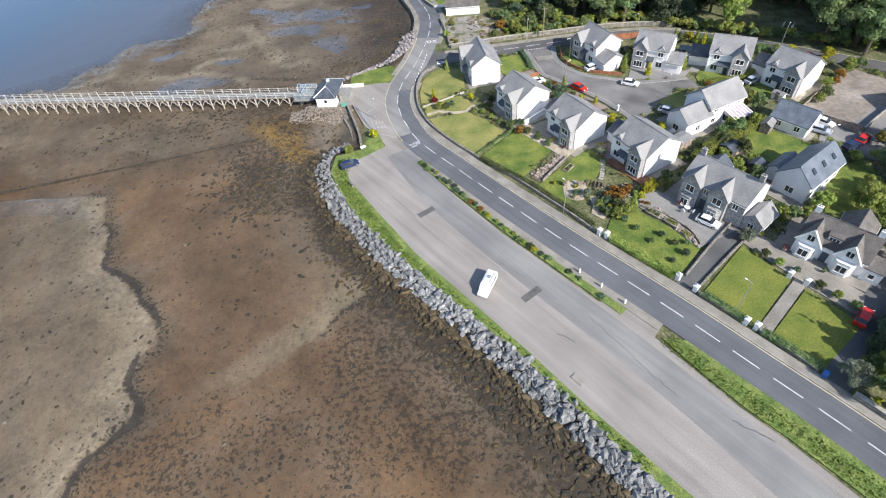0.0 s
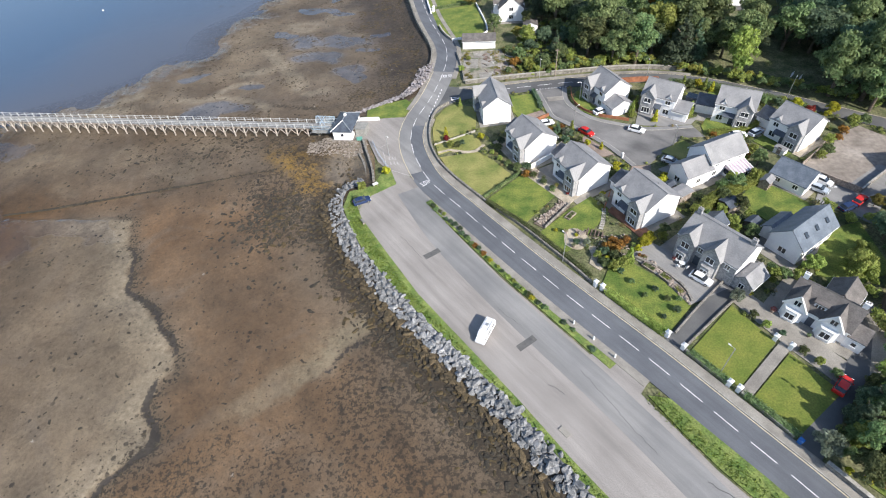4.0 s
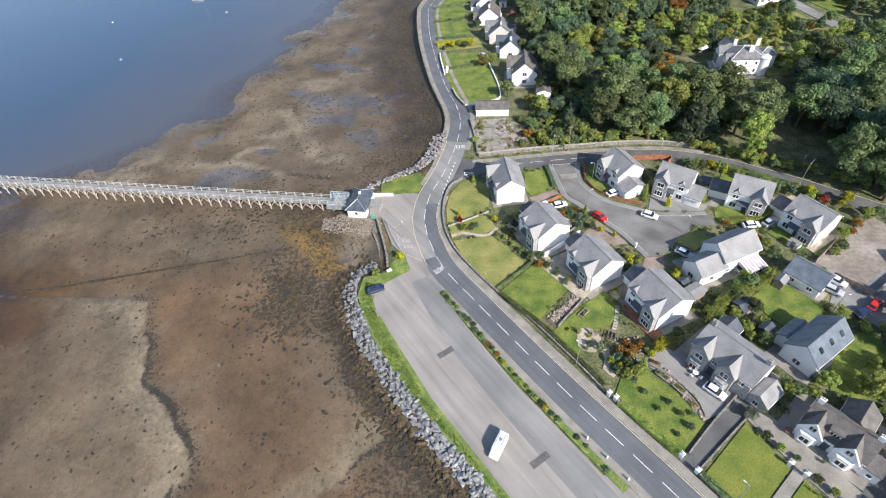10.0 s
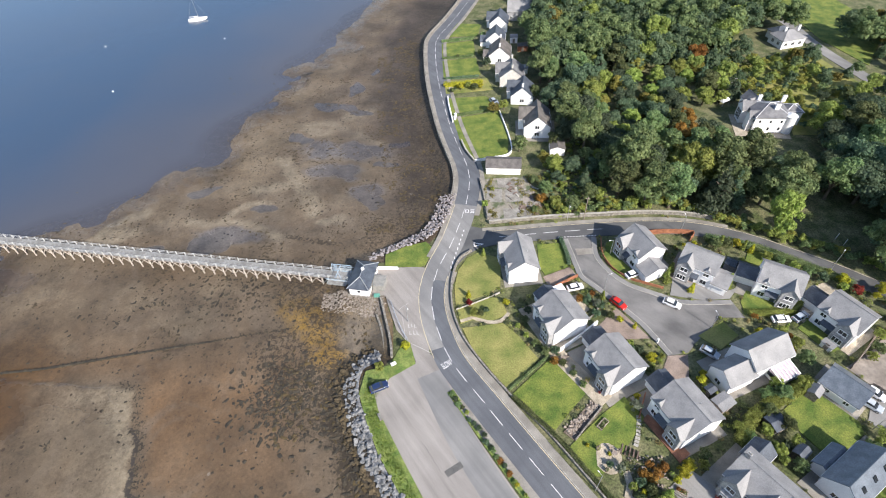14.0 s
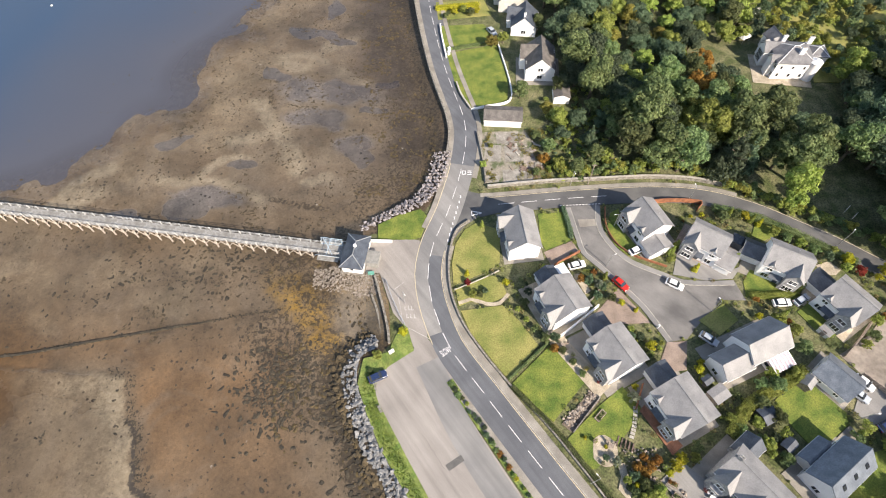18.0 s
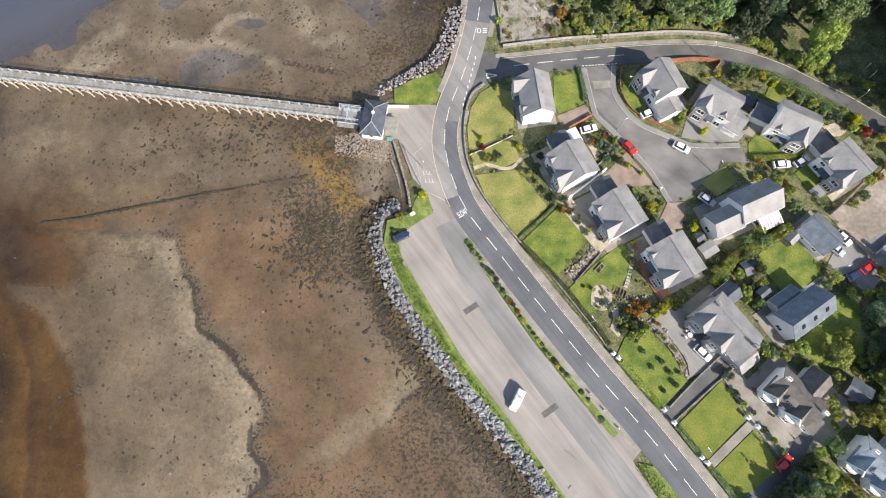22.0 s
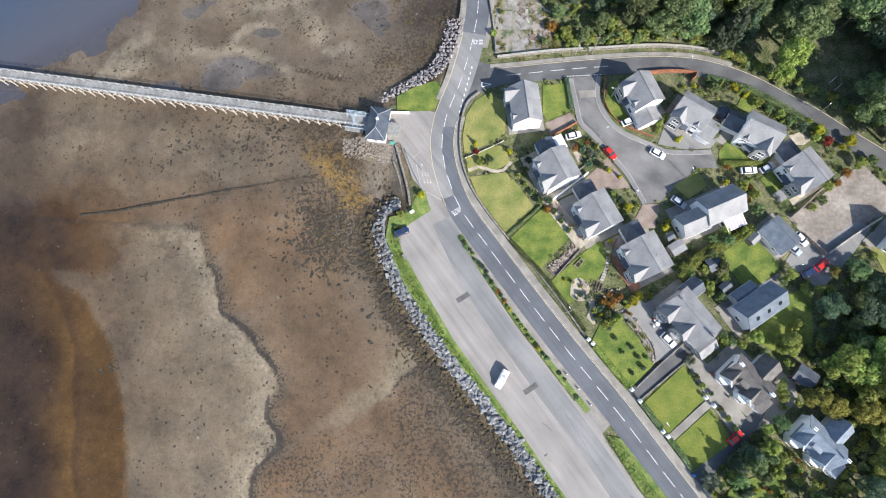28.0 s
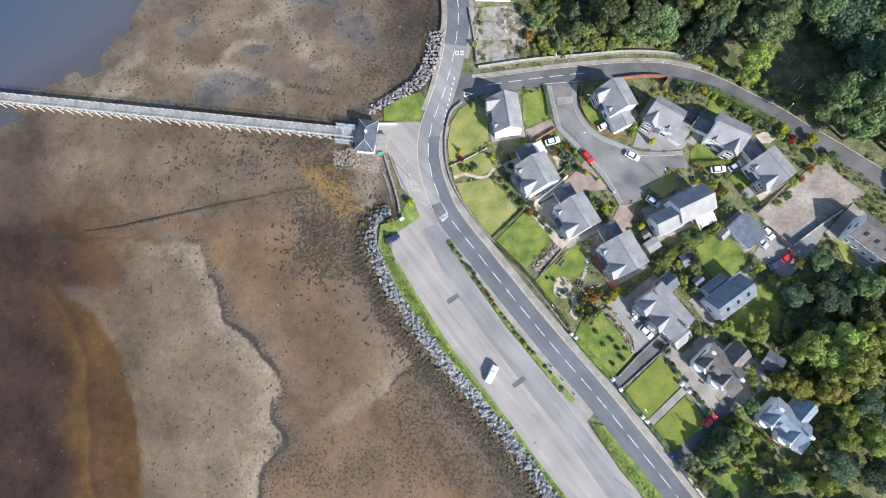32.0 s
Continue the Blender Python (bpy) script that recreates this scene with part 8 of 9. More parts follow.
wall_line([(7.22, 111.42), (4.21, 109.11), (2.61, 105.63), (1.52, 99.94), (1.52, 92.89), (3.02, 86.37), (5.21, 81.48), (8.8, 75.5), (12.39, 70.33)], 0.4, 0.75, WALLSTONE, "rough dark stone garden wall round the corner plot")
wall_line([(12.39, 70.33), (19.98, 60.37), (26.18, 50.99), (30.38, 44.21)], 0.35, 0.6, WALLSTONE, "low stone wall along the pavement")
wall_line([(32.18, 42.01), (36.38, 35.61), (39.8, 31.41)], 0.35, 0.6, WALLSTONE, "low stone wall between gate posts", KERB)
wall_line([(42, 28.01), (44.4, 24.21), (46.21, 21.51)], 0.35, 0.6, WALLSTONE, "low stone wall before the lawn", KERB)
wall_line([(47.62, 19.81), (50.42, 15.2), (52.03, 12.4)], 0.35, 0.6, WALLSTONE, "low stone wall before the lower lawn", KERB)
wall_line([(54.43, 8.4), (58.04, 2.59), (64.07, -6.64), (78.15, -28.12)], 0.5, 0.9, WALLSTONE, "thick old roadside stone wall", KERB)
wall_line([(41.62, 31.61), (48.17, 37.19), (54.96, 42.4)], 0.28, 0.55, WALLSTONE, "stone wall along the dark lane")
wall_line([(42.41, 28.81), (50.18, 34.58), (56.98, 39.38)], 0.28, 0.45, WALLSTONE, "mossy stone wall along the lawn")
wall_line([(86.13, 68.27), (91.3, 62.25)], 0.25, 1.5, WOOD, "brown timber retaining wall of the building plot")
wall_line([(91.62, 62.35), (98.47, 66.62), (106.21, 71.03)], 0.3, 1.1, WALLSTONE, "grey retaining wall of the building plot", KERB)
wall_line([(40.12, 49.43), (43.56, 46.42), (46.57, 41.6), (46.95, 37.99)], 0.35, 0.5, WALLSTONE, "stone retaining wall of the rockery")
wall_line([(24.68, 79.52), (29.15, 82.62), (34.66, 86.55)], 0.3, 1.3, RENDER, "white rendered wall between two houses")
wall_line([(10.51, 149.86), (14.8, 150.74), (21.77, 152.62), (22.84, 160.07), (21.05, 177.99)], 0.3, 0.7, RENDER, "white wall round the green lawn")
wall_line([(10.31, 150.05), (8.08, 155.57), (6.86, 161.16)], 0.35, 0.8, WALLSTONE, "stone wall beside the north road", KERB)
wall_line([(4.43, 172.58), (3.41, 183.08), (3.2, 188.37)], 0.4, 1.0, RENDER, "low white roadside garden wall")
wall_line([(11.51, 140.88), (12.29, 130.97), (12.47, 123.23)], 0.4, 0.8, WALLSTONE, "overgrown stone wall of the cleared plot")
wall_line([(12.67, 121.58), (28.32, 122.47), (42.7, 122.47), (55.13, 122.42), (66.18, 121.02), (75.37, 118.08)], 0.45, 1.0, WALLSTONE, "old stone wall below the wood", KERB)
wall_line([(2.42, 92.5), (6.01, 93.77), (10.62, 95.68), (13.24, 96.94)], 0.14, 0.45, KERB, "thin pale wall across the lawn")
wall_line([(33.1, 100.99), (25.96, 97.39), (24.75, 96.96)], 0.2, 1.0, FENCE, "brown boarded fence beside the drive", name="fence")
wall_line([(41.79, 113.7), (40.93, 107.92), (42.33, 102.82), (45.59, 99.4), (48.67, 97.82), (52.78, 95.85)], 0.15, 0.7, FENCE, "red-brown low fence round a lawn", name="fence")
wall_line([(51.91, 114.16), (59.19, 114.34), (65.86, 113.26), (64.37, 111.15)], 0.15, 1.6, FENCE, "orange-brown boarded fence by the side road", name="fence")
wall_line([(84.4, 72.26), (89.74, 76.23), (95.32, 81.06)], 0.15, 1.2, WOOD, "weathered brown boarded fence", name="fence")
wall_line([(40.45, 68.58), (37.77, 63.51)], 0.15, 1.0, FENCE, "dark stained boarded garden fence", name="fence")
wall_line([(31.09, 66.28), (24.4, 59.6)], 0.2, 0.7, WALLSTONE, "dark edging wall of the rockery")
wall_line([(31.81, 87.12), (33.85, 88.58), (36.73, 91.88)], 0.25, 0.5, WALLSTONE, "low stone border of the front garden")


def gate_post(x, y, s=1.0):
    t = thing("gate_post", pose(x, y, 0, 0, 0, 34), "white painted square gate post with cap", "gate post", "white gate posts")
    mk("shaft", Mesh().box(-0.32 * s, 0.32 * s, -0.32 * s, 0.32 * s, -0.2, 1.25), RENDER, t)
    mk("cap", Mesh().box(-0.42 * s, 0.42 * s, -0.42 * s, 0.42 * s, 1.25, 1.4).add([(-0.36 * s, -0.36 * s, 1.4), (0.36 * s, -0.36 * s, 1.4), (0.36 * s, 0.36 * s, 1.4), (-0.36 * s, 0.36 * s, 1.4), (0, 0, 1.75)], [(0, 1, 4), (1, 2, 4), (2, 3, 4), (3, 0, 4)]), WHITE_TRIM, t)


for x, y in ((30.88, 43.41), (31.88, 42.41), (40.1, 31.21), (41.8, 28.51), (46.41, 21.41), (47.42, 20.31), (57.29, 28.83), (58.91, 26.92), (5.24, 174.12), (5.44, 175.82)):
    gate_post(x, y)
for x, y in ((25.01, 35.25), (27.6, 31.66), (30.2, 27.88)):
    t = thing("bollard", pose(x, y, 0.08), "short white bollard in the low hedge", "bollard", "white bollards")
    mk("shaft", Mesh().tube((0, 0, -0.1), (0, 0, 0.85), 0.16, 0.14, 10), RENDER, t)
    mk("top", Mesh().tube((0, 0, 0.85), (0, 0, 1.0), 0.15, 0.05, 10), WHITE_TRIM, t)


def lamp_post(x, y, yaw, h=5.5, arm=0.8):
    t = thing("street_lamp", pose(x, y, 0, 0, 0, yaw), "grey steel street lamp with a small head", "street lamp", "street lamps")
    mk("pole", Mesh().tube((0, 0, -0.3), (0, 0, h), 0.09, 0.06, 8), METAL, t)
    mk("arm", Mesh().tube((0, 0, h - 0.05), (arm, 0, h + 0.1), 0.045, 0.04, 6), METAL, t)
    mk("lamp_head", Mesh().box(arm - 0.1, arm + 0.34, -0.09, 0.09, h + 0.05, h + 0.15), WHITE_TRIM, t, "pale lamp head")


for x, y, yaw, h in ((42.88, 107.97, 180, 5), (38.8, 96.82, 20, 5), (59.91, 84.07, 100, 5), (34.25, 121.06, -90, 6), (62.94, 114.22, 90, 6), (94.78, 99.34, 45, 6), (-9.09, 89.69, -60, 6), (26.18, 50.19, 124, 7.5), (45.82, 23.41, 124, 7.5), (81.48, 59.32, 0, 5)):
    lamp_post(x, y, yaw, h)
t = thing("telegraph_pole", pose(38.76, 120.88, 0), "tall wooden telegraph pole by the side road", "pole")
mk("pole", Mesh().tube((0, 0, -0.5), (0, 0, 8.5), 0.15, 0.11, 8), WOOD, t)
mk("crossarm", Mesh().box(-0.6, 0.6, -0.05, 0.05, 8.0, 8.12), WOOD, t)
for x, y in ((100.72, 108.87), (101.75, 106.79)):
    t = thing("sign_board", pose(x, y, 0, 0, 0, 40), "small white notice board on posts", "sign", "notice boards")
    mk("board", Mesh().box(-0.9, 0.9, -0.04, 0.04, 0.7, 1.9), RENDER, t)
    for s in (-0.7, 0.7):
        mk("leg", Mesh().box(s - 0.05, s + 0.05, 0.04, 0.1, -0.3, 1.8), WOOD, t)
t = thing("shore_sign", pose(-12.02, 78.05, 0, 0, 0, 30), "white information board on the grass corner", "sign")
mk("board", Mesh().box(-0.6, 0.6, -0.4, 0.4, 0.85, 0.95), RENDER, t)
for s in (-0.45, 0.45):
    mk("leg", Mesh().box(s - 0.05, s + 0.05, -0.05, 0.05, -0.1, 0.85), WOOD, t)
t = thing("bench", pose(-14.34, 66.1, 0.06, 0, 0, 118), "weathered wooden bench on the shore grass", "bench")
for k in range(3):
    mk("slat", Mesh().box(-0.8, 0.8, -0.25 + k * 0.17, -0.11 + k * 0.17, 0.42, 0.46), DECK, t)
mk("backrest", Mesh().box(-0.8, 0.8, 0.26, 0.31, 0.5, 0.9), DECK, t)
for s in (-0.65, 0.65):
    mk("leg", Mesh().box(s - 0.05, s + 0.05, -0.22, 0.3, 0, 0.42), WOOD, t)
tagged(mk("wheelie_bin", Mesh().add([(-0.25, -0.3, 0), (0.25, -0.3, 0), (0.25, 0.3, 0), (-0.25, 0.3, 0), (-0.32, -0.38, 1.05), (0.32, -0.38, 1.05), (0.32, 0.38, 1.1), (-0.32, 0.38, 1.1)], [(3, 2, 1, 0), (4, 5, 6, 7), (0, 1, 5, 4), (1, 2, 6, 5), (2, 3, 7, 6), (3, 0, 4, 7)]), CAR_SKY, m=pose(52.42, 11.6, 0.1, 0, 0, 30)), "blue plastic wheelie bin by the drive", "bin")

# blue railing and posts where the slip meets the forecourt
t = thing("railing", pose(0, 0, 0), "pale blue railing above the slip", "railing")
RAIL = [Vector(p) for p in ((-13.45, 95.63), (-12.06, 91.14), (-10.27, 86.67), (-9.08, 84.28))]
for a, b in zip(RAIL, RAIL[1:]):
    for zz in (0.55, 1.0):
        mk("rail", Mesh().tube((a.x, a.y, zz), (b.x, b.y, zz), 0.04, 0.04, 6), CAR_SILVER, t)
for k in range(9):
    p, h = at_length(RAIL, k * 1.5)
    mk("post", Mesh().tube((p.x, p.y, -0.1), (p.x, p.y, 1.05), 0.05, 0.05, 6), CAR_SILVER, t)

# broken slabs, heaps and weeds in the cleared plot
rng = random.Random(41)
t = thing("rubble_heap", pose(0, 0, 0), "broken slabs and brown spoil in the cleared plot", "rubble")
SPOIL = mat("brown_spoil", (0.12, 0.085, 0.07), (0.24, 0.18, 0.15), 0.9, 0.95, 0.6, 7, space="World")
for k in range(46):
    x, y = rng.uniform(19, 28), rng.uniform(124, 138)
    l, wd = rng.uniform(0.4, 2.2), rng.uniform(0.3, 1.1)
    mk("slab", Mesh().box(-l / 2, l / 2, -wd / 2, wd / 2, 0, rng.uniform(0.08, 0.3)), rng.choice((KERB, PAVE, SPOIL, SPOIL, WOOD)), t, m=pose(x, y, 0.02, rng.uniform(-4, 4), rng.uniform(-4, 4), rng.uniform(0, 180)))
weeds = []
for k in range(80):
    x, y = (rng.uniform(12.6, 15), rng.uniform(122.5, 141)) if k % 3 == 0 else (rng.uniform(21, 29.5), rng.uniform(122.5, 141))
    r = rng.uniform(0.2, 0.75) * (1.5 if x > 23 else 1)
    weeds.append(leaf_cloud([(x, y, r * 0.3)], [r], int(60 * r) + 8, 0.16, k + 6000, 0.5)[0])
co = np.concatenate(weeds)
tagged(raw("plot_weeds", co, np.arange(len(co)).reshape(-1, 3), OLIVE, False), "dull green weeds over the cleared plot", "weeds", kind="stuff")

# garden furniture
def garden_table(x, y, yaw, r, material, label):
    t = thing("garden_table", pose(x, y, 0.1, 0, 0, yaw), label, "table", "garden tables")
    mk("tabletop", Mesh().tube((0, 0, 0.68), (0, 0, 0.73), r, r, 14), material, t)
    for k in range(4):
        a = math.radians(45 + 90 * k)
        mk("leg", Mesh().tube((math.cos(a) * r * 0.75, math.sin(a) * r * 0.75, 0), (math.cos(a) * r * 0.5, math.sin(a) * r * 0.5, 0.68), 0.03, 0.03, 6), material, t)


def garden_chair(x, y, yaw, material, label):
    t = thing("garden_chair", pose(x, y, 0.1, 0, 0, yaw), label, "chair", "garden chairs")
    mk("seat", Mesh().box(-0.26, 0.26, -0.25, 0.25, 0.4, 0.45), material, t)
    mk("backrest", Mesh().box(-0.26, 0.26, 0.22, 0.28, 0.45, 0.95), material, t)
    for a in (-0.22, 0.22):
        for b in (-0.21, 0.21):
            mk("leg", Mesh().box(a - 0.025, a + 0.025, b - 0.025, b + 0.025, 0, 0.4), material, t)
        mk("armrest", Mesh().box(a - 0.03, a + 0.03, -0.25, 0.25, 0.62, 0.66), material, t)


def planter(x, y, r, leafy, seed):
    t = thing("plant_pot", pose(x, y, 0.05), "round clay pot with a leafy plant", "plant pot", "plant pots")
    mk("pot", Mesh().tube((0, 0, 0), (0, 0, r * 1.4), r * 0.7, r, 12), PAVIOUR, t)
    co, f = leaf_cloud([(0, 0, r * 1.8)], [r * 1.15], 70, 0.12, seed)
    crown = new("crown", crown_data("crown", co, f, leafy))
    crown.parent = t


def raised_bed(x, y, yaw, l, w, seed):
    t = thing("raised_bed", pose(x, y, 0, 0, 0, yaw), "timber-edged raised bed with low plants", "raised bed", "raised beds")
    for a0, a1, b0, b1 in ((-l / 2, l / 2, -w / 2, -w / 2 + 0.16), (-l / 2, l / 2, w / 2 - 0.16, w / 2), (-l / 2, -l / 2 + 0.16, -w / 2 + 0.16, w / 2 - 0.16), (l / 2 - 0.16, l / 2, -w / 2 + 0.16, w / 2 - 0.16)):
        mk("sleeper", Mesh().box(a0, a1, b0, b1, 0, 0.42), WOOD, t)
    mk("soil", Mesh().box(-l / 2 + 0.16, l / 2 - 0.16, -w / 2 + 0.16, w / 2 - 0.16, 0, 0.34), EARTH, t)
    g = random.Random(seed)
    spots = [(g.uniform(-l * 0.38, l * 0.38), g.uniform(-w * 0.3, w * 0.3), 0.4) for k in range(5)]
    co, f = leaf_cloud(spots, [0.32] * 5, 130, 0.13, seed, 0.7)
    crown = new("crown", crown_data("crown", co, f, (LEAF, LEAF_LIGHT, OLIVE, LEAF_ORANGE)[seed % 4]))
    crown.parent = t


for x, y, r, material, label in ((25.2, 77.6, 0.55, WOOD, "round weathered timber garden table"), (48.2, 46.6, 0.6, WHITE_TRIM, "round white garden table on gravel"), (31.2, 56.6, 0.5, WOOD, "small timber table on the patio")):
    garden_table(x, y, 20, r, material, label)
    for k in range(4 if r > 0.52 else 2):
        a = math.radians(30 + 90 * k)
        garden_chair(x + math.cos(a) * (r + 0.5), y + math.sin(a) * (r + 0.5), 30 + 90 * k - 90, material, "%s garden chair" % ("white painted" if material == WHITE_TRIM else "weathered timber"))
for k, (x, y) in enumerate(((24.4, 78.6), (27.0, 75.4), (29.3, 72.2), (31.2, 69.3), (29.0, 53.6), (28.3, 57.7), (49.6, 47.6), (47.2, 48.0), (51.4, 45.0), (52.6, 43.0), (57.4, 38.2), (59.6, 34.4), (62.9, 28.9), (40.6, 52.4))):
    planter(x, y, 0.3 + 0.08 * (k % 3), (LEAF, LEAF_LIGHT, LEAF_YELLOW, LEAF_RED)[k % 4], 300 + k)
for k, (x, y, yaw, l, w) in enumerate(((42.0, 46.7, -52, 2.6, 1.3), (44.2, 43.8, -58, 2.6, 1.3), (45.6, 40.8, -68, 2.4, 1.2), (41.6, 49.4, -35, 2.0, 1.1), (30.4, 62.6, 42, 2.6, 1.2))):
    raised_bed(x, y, yaw, l, w, 40 + k)

# garden details
structure("pavement_lawn_curve", ribbon(Mesh(), smooth_line([(3.22, 89.09), (6.01, 89.94), (9.61, 88.59), (12.62, 88.64), (14.83, 90.9)]), -0.4, 0.4, -0.3, 0.075), GRAVEL, "curved pale path across the lawn")
gate_post(46.68, 80.83, 0.6)
STEP_WOOD = mat("sleeper_wood", (0.09, 0.06, 0.05), (0.17, 0.12, 0.1), 2.0)
structure("pavement_round_patio", Mesh().prism([(30.0 + (2.5 + 0.3 * math.sin(k * 1.7)) * math.cos(k * 0.45), 55.9 + 3.0 * math.sin(k * 0.45)) for k in range(14)], -0.3, 0.09), GRAVEL, "pale round gravel patio")
structure("pavement_garden_curve", ribbon(Mesh(), smooth_line([(32.65, 53.42), (32.83, 51.01), (31.81, 49.01), (33.22, 47.41)]), -0.7, 0.7, -0.3, 0.085), GRAVEL, "winding pale gravel path")
t = thing("garden_steps", pose(34.3, 56.9, 0, 0, 0, -25), "dark timber sleeper steps in the lawn", "steps")
for k in range(5):
    mk("step", Mesh().box(-1.7 + k * 0.75, -1.45 + k * 0.75, -1.1 + k * 0.1, 1.1 - k * 0.1, 0.0, 0.16 + 0.03 * k), STEP_WOOD, t)
SLAB = Mesh().box(-0.45, 0.45, -0.28, 0.28, 0.0, 0.1)
t = thing("stepping_stones", pose(0, 0, 0), "curved line of pale stepping stones in the lawn", "path")
line = smooth_line([(35.8, 58.2), (36.8, 60.3), (37.7, 63.0), (38.1, 65.4)], 0.3)
for k in range(9):
    p, h = at_length(line, k * 0.75)
    shared_part("stone", SLAB, KERB, t, pose(p.x, p.y, 0.03, 0, 0, math.degrees(math.atan2(h.y, h.x)) + 90))
structure("pavement_timber_terrace", Mesh().prism([(38.59, 63.31), (39.81, 64.33), (45.46, 56.09), (43, 54.46)], -0.2, 0.14), mat("red_deck", (0.2, 0.085, 0.05), (0.3, 0.14, 0.085), 0.8, 0.8, 0.3, 9, space="World"), "red-brown terrace before the house")
rng = random.Random(77)
spots = []
for k in range(150):
    a, b = rng.random(), rng.gauss(0, 0.5)
    spots.append((23.4 + 6.6 * a - b * 0.7, 61.2 + 5.6 * a + b, 0.1, rng.choice((0.3, 0.4, 0.55))))
for k in range(140):
    a, b = rng.random(), rng.gauss(0, 0.7)
    spots.append((43 + 3.4 * a, 47.4 - 9 * a + b, 0.15, rng.choice((0.3, 0.45, 0.6))))
for k in range(90):
    spots.append((rng.uniform(33.4, 40), rng.uniform(50, 56), 0.1, rng.choice((0.3, 0.4))))
ROCKERY = mat("rockery_stone", (0.19, 0.155, 0.13), (0.39, 0.33, 0.28), 1.4, 0.9, 0.6, 5)
scatter_rocks("rockery", spots, "pinkish rockery stones in the garden beds", ROCKERY, 0)
structure("ground_bed_rockery", Mesh().prism([(22.4, 61.39), (24.2, 59.6), (31.09, 65.67), (29.48, 67.87)], -0.3, 0.07), mat("bed_soil", (0.09, 0.07, 0.055), (0.2, 0.16, 0.13), 0.8, 0.95, 0.6, 8, space="World"), "stony garden bed between two lawns")

# sheds and lean-tos
def shed(x, y, yaw, l, w, h, rise, wall, roof, label, category="shed"):
    t = thing("shed", pose(x, y, 0, 0, 0, yaw), label, category)
    mk("wall", gable_walls(l, w, h, h + rise), wall, t)
    for slope in gable_roof(l, w, h, h + rise, 0.2, 0.08):
        mk("roof", slope, roof, t)
    mk("door", Mesh().box(-0.45, 0.45, -0.04, 0.04, 0, 1.85), WOOD, t, "plank door", m=pose(0, -w / 2 - 0.03, 0))


BOARD = mat("dark_boards", (0.05, 0.045, 0.04), (0.1, 0.09, 0.08), 1.5)
shed(54.6, 65.3, 28, 3.6, 2.8, 2.2, 0.25, WOOD, SLATE, "open timber carport with grey sheet roof", "carport")
shed(53.3, 68.3, 28, 1.9, 1.5, 1.8, 0.3, BOARD, SLATE_DARK, "small dark store beside the carport")
shed(63.1, 60.8, 20, 3.2, 3.0, 2.0, 0.5, BOARD, SLATE_DARK, "dark wooden garden shed with felt roof")
shed(73.64, 66.83, 40, 2.6, 2.0, 2.0, 0.6, WOOD, SLATE, "small weathered garden shed")
shed(80.5, 33.0, -40, 4.6, 4.0, 2.3, 0.35, BOARD, SLATE_DARK, "dark shed under the trees")
shed(65.1, 55.0, 35, 2.6, 2.0, 1.9, 0.5, BOARD, SLATE_DARK, "grey garden shed behind the stone villa")
shed(36.9, 153.53, 84, 5.5, 4.5, 2.3, 0.8, RENDER, SLATE_BROWN, "low outhouse with a brown roof")
shed(32.45, 204.65, -5, 4, 3, 2.2, 0.6, RENDER, SLATE, "white outhouse behind the cottages")
shed(34.9, 222.94, -5, 4, 3, 2.2, 0.6, FENCE, SLATE_BROWN, "brown wooden shed behind the cottages")
shed(32.21, 230.79, -5, 3, 3, 2.4, 0.5, RENDER, SLATE, "white garage behind the cottages")
shed(82.38, 77.8, -60, 2.4, 1.6, 1.3, 0.3, WHITE_TRIM, SLATE, "small pale garden store")
t = thing("extension", pose(26.56, 94.25, 0, 0, 0, 22), "white flat-roofed extension beside the house", "extension")
mk("wall", Mesh().box(-2.2, 2.2, -1.8, 1.8, -0.2, 2.5), RENDER, t)
mk("roof", Mesh().box(-2.4, 2.4, -2.0, 2.0, 2.5, 2.66), WHITE_TRIM, t, "white roof sheet")
t = thing("lean_to", pose(70.94, 100.94, 0, 0, 0, -38), "glazed lean-to with blue-tinted roof", "lean-to")
mk("frame", Mesh().box(-1.7, 1.7, -1.2, 1.2, -0.2, 2.2), SLATE_DARK, t)
mk("roof", Mesh().box(-1.85, 1.85, -1.35, 1.35, 2.2, 2.28), GLASS, t, "glass roof")
# conservatory with white roof bars
t = thing("conservatory", pose(69.32, 71.29, 0, 0, 0, 21), "white conservatory with glazed striped roof", "conservatory")
mk("frame", Mesh().box(-2.5, 2.5, -1.7, 1.7, -0.2, 0.7), RENDER, t)
mk("pane", Mesh().box(-2.4, 2.4, -1.6, 1.6, 0.7, 2.2), GLASS, t)
mk("roof", Mesh().add([(-2.6, -1.8, 2.2), (2.6, -1.8, 2.2), (2.6, 1.8, 3.0), (-2.6, 1.8, 3.0), (-2.6, -1.8, 2.1), (2.6, -1.8, 2.1), (2.6, 1.8, 2.1), (-2.6, 1.8, 2.1)], [(0, 1, 2, 3), (7, 6, 5, 4), (0, 4, 5, 1), (1, 5, 6, 2), (2, 6, 7, 3), (3, 7, 4, 0)]), mat("polycarbonate", (0.4, 0.33, 0.38), (0.5, 0.42, 0.47), 1.0, 0.3), t)
k1 = math.degrees(math.atan2(0.8, 3.6))
for k in range(7):
    mk("bar", Mesh().box(-0.1, 0.1, -1.85, 1.85, 0.02, 0.1), WHITE_TRIM, t, m=pose(-2.5 + k * 0.83, 0, 2.6, k1))
for k in range(6):
    mk("upright", Mesh().box(-2.5 + k - 0.06, -2.5 + k + 0.06, -1.72, -1.6, 0.7, 2.2), WHITE_TRIM, t)
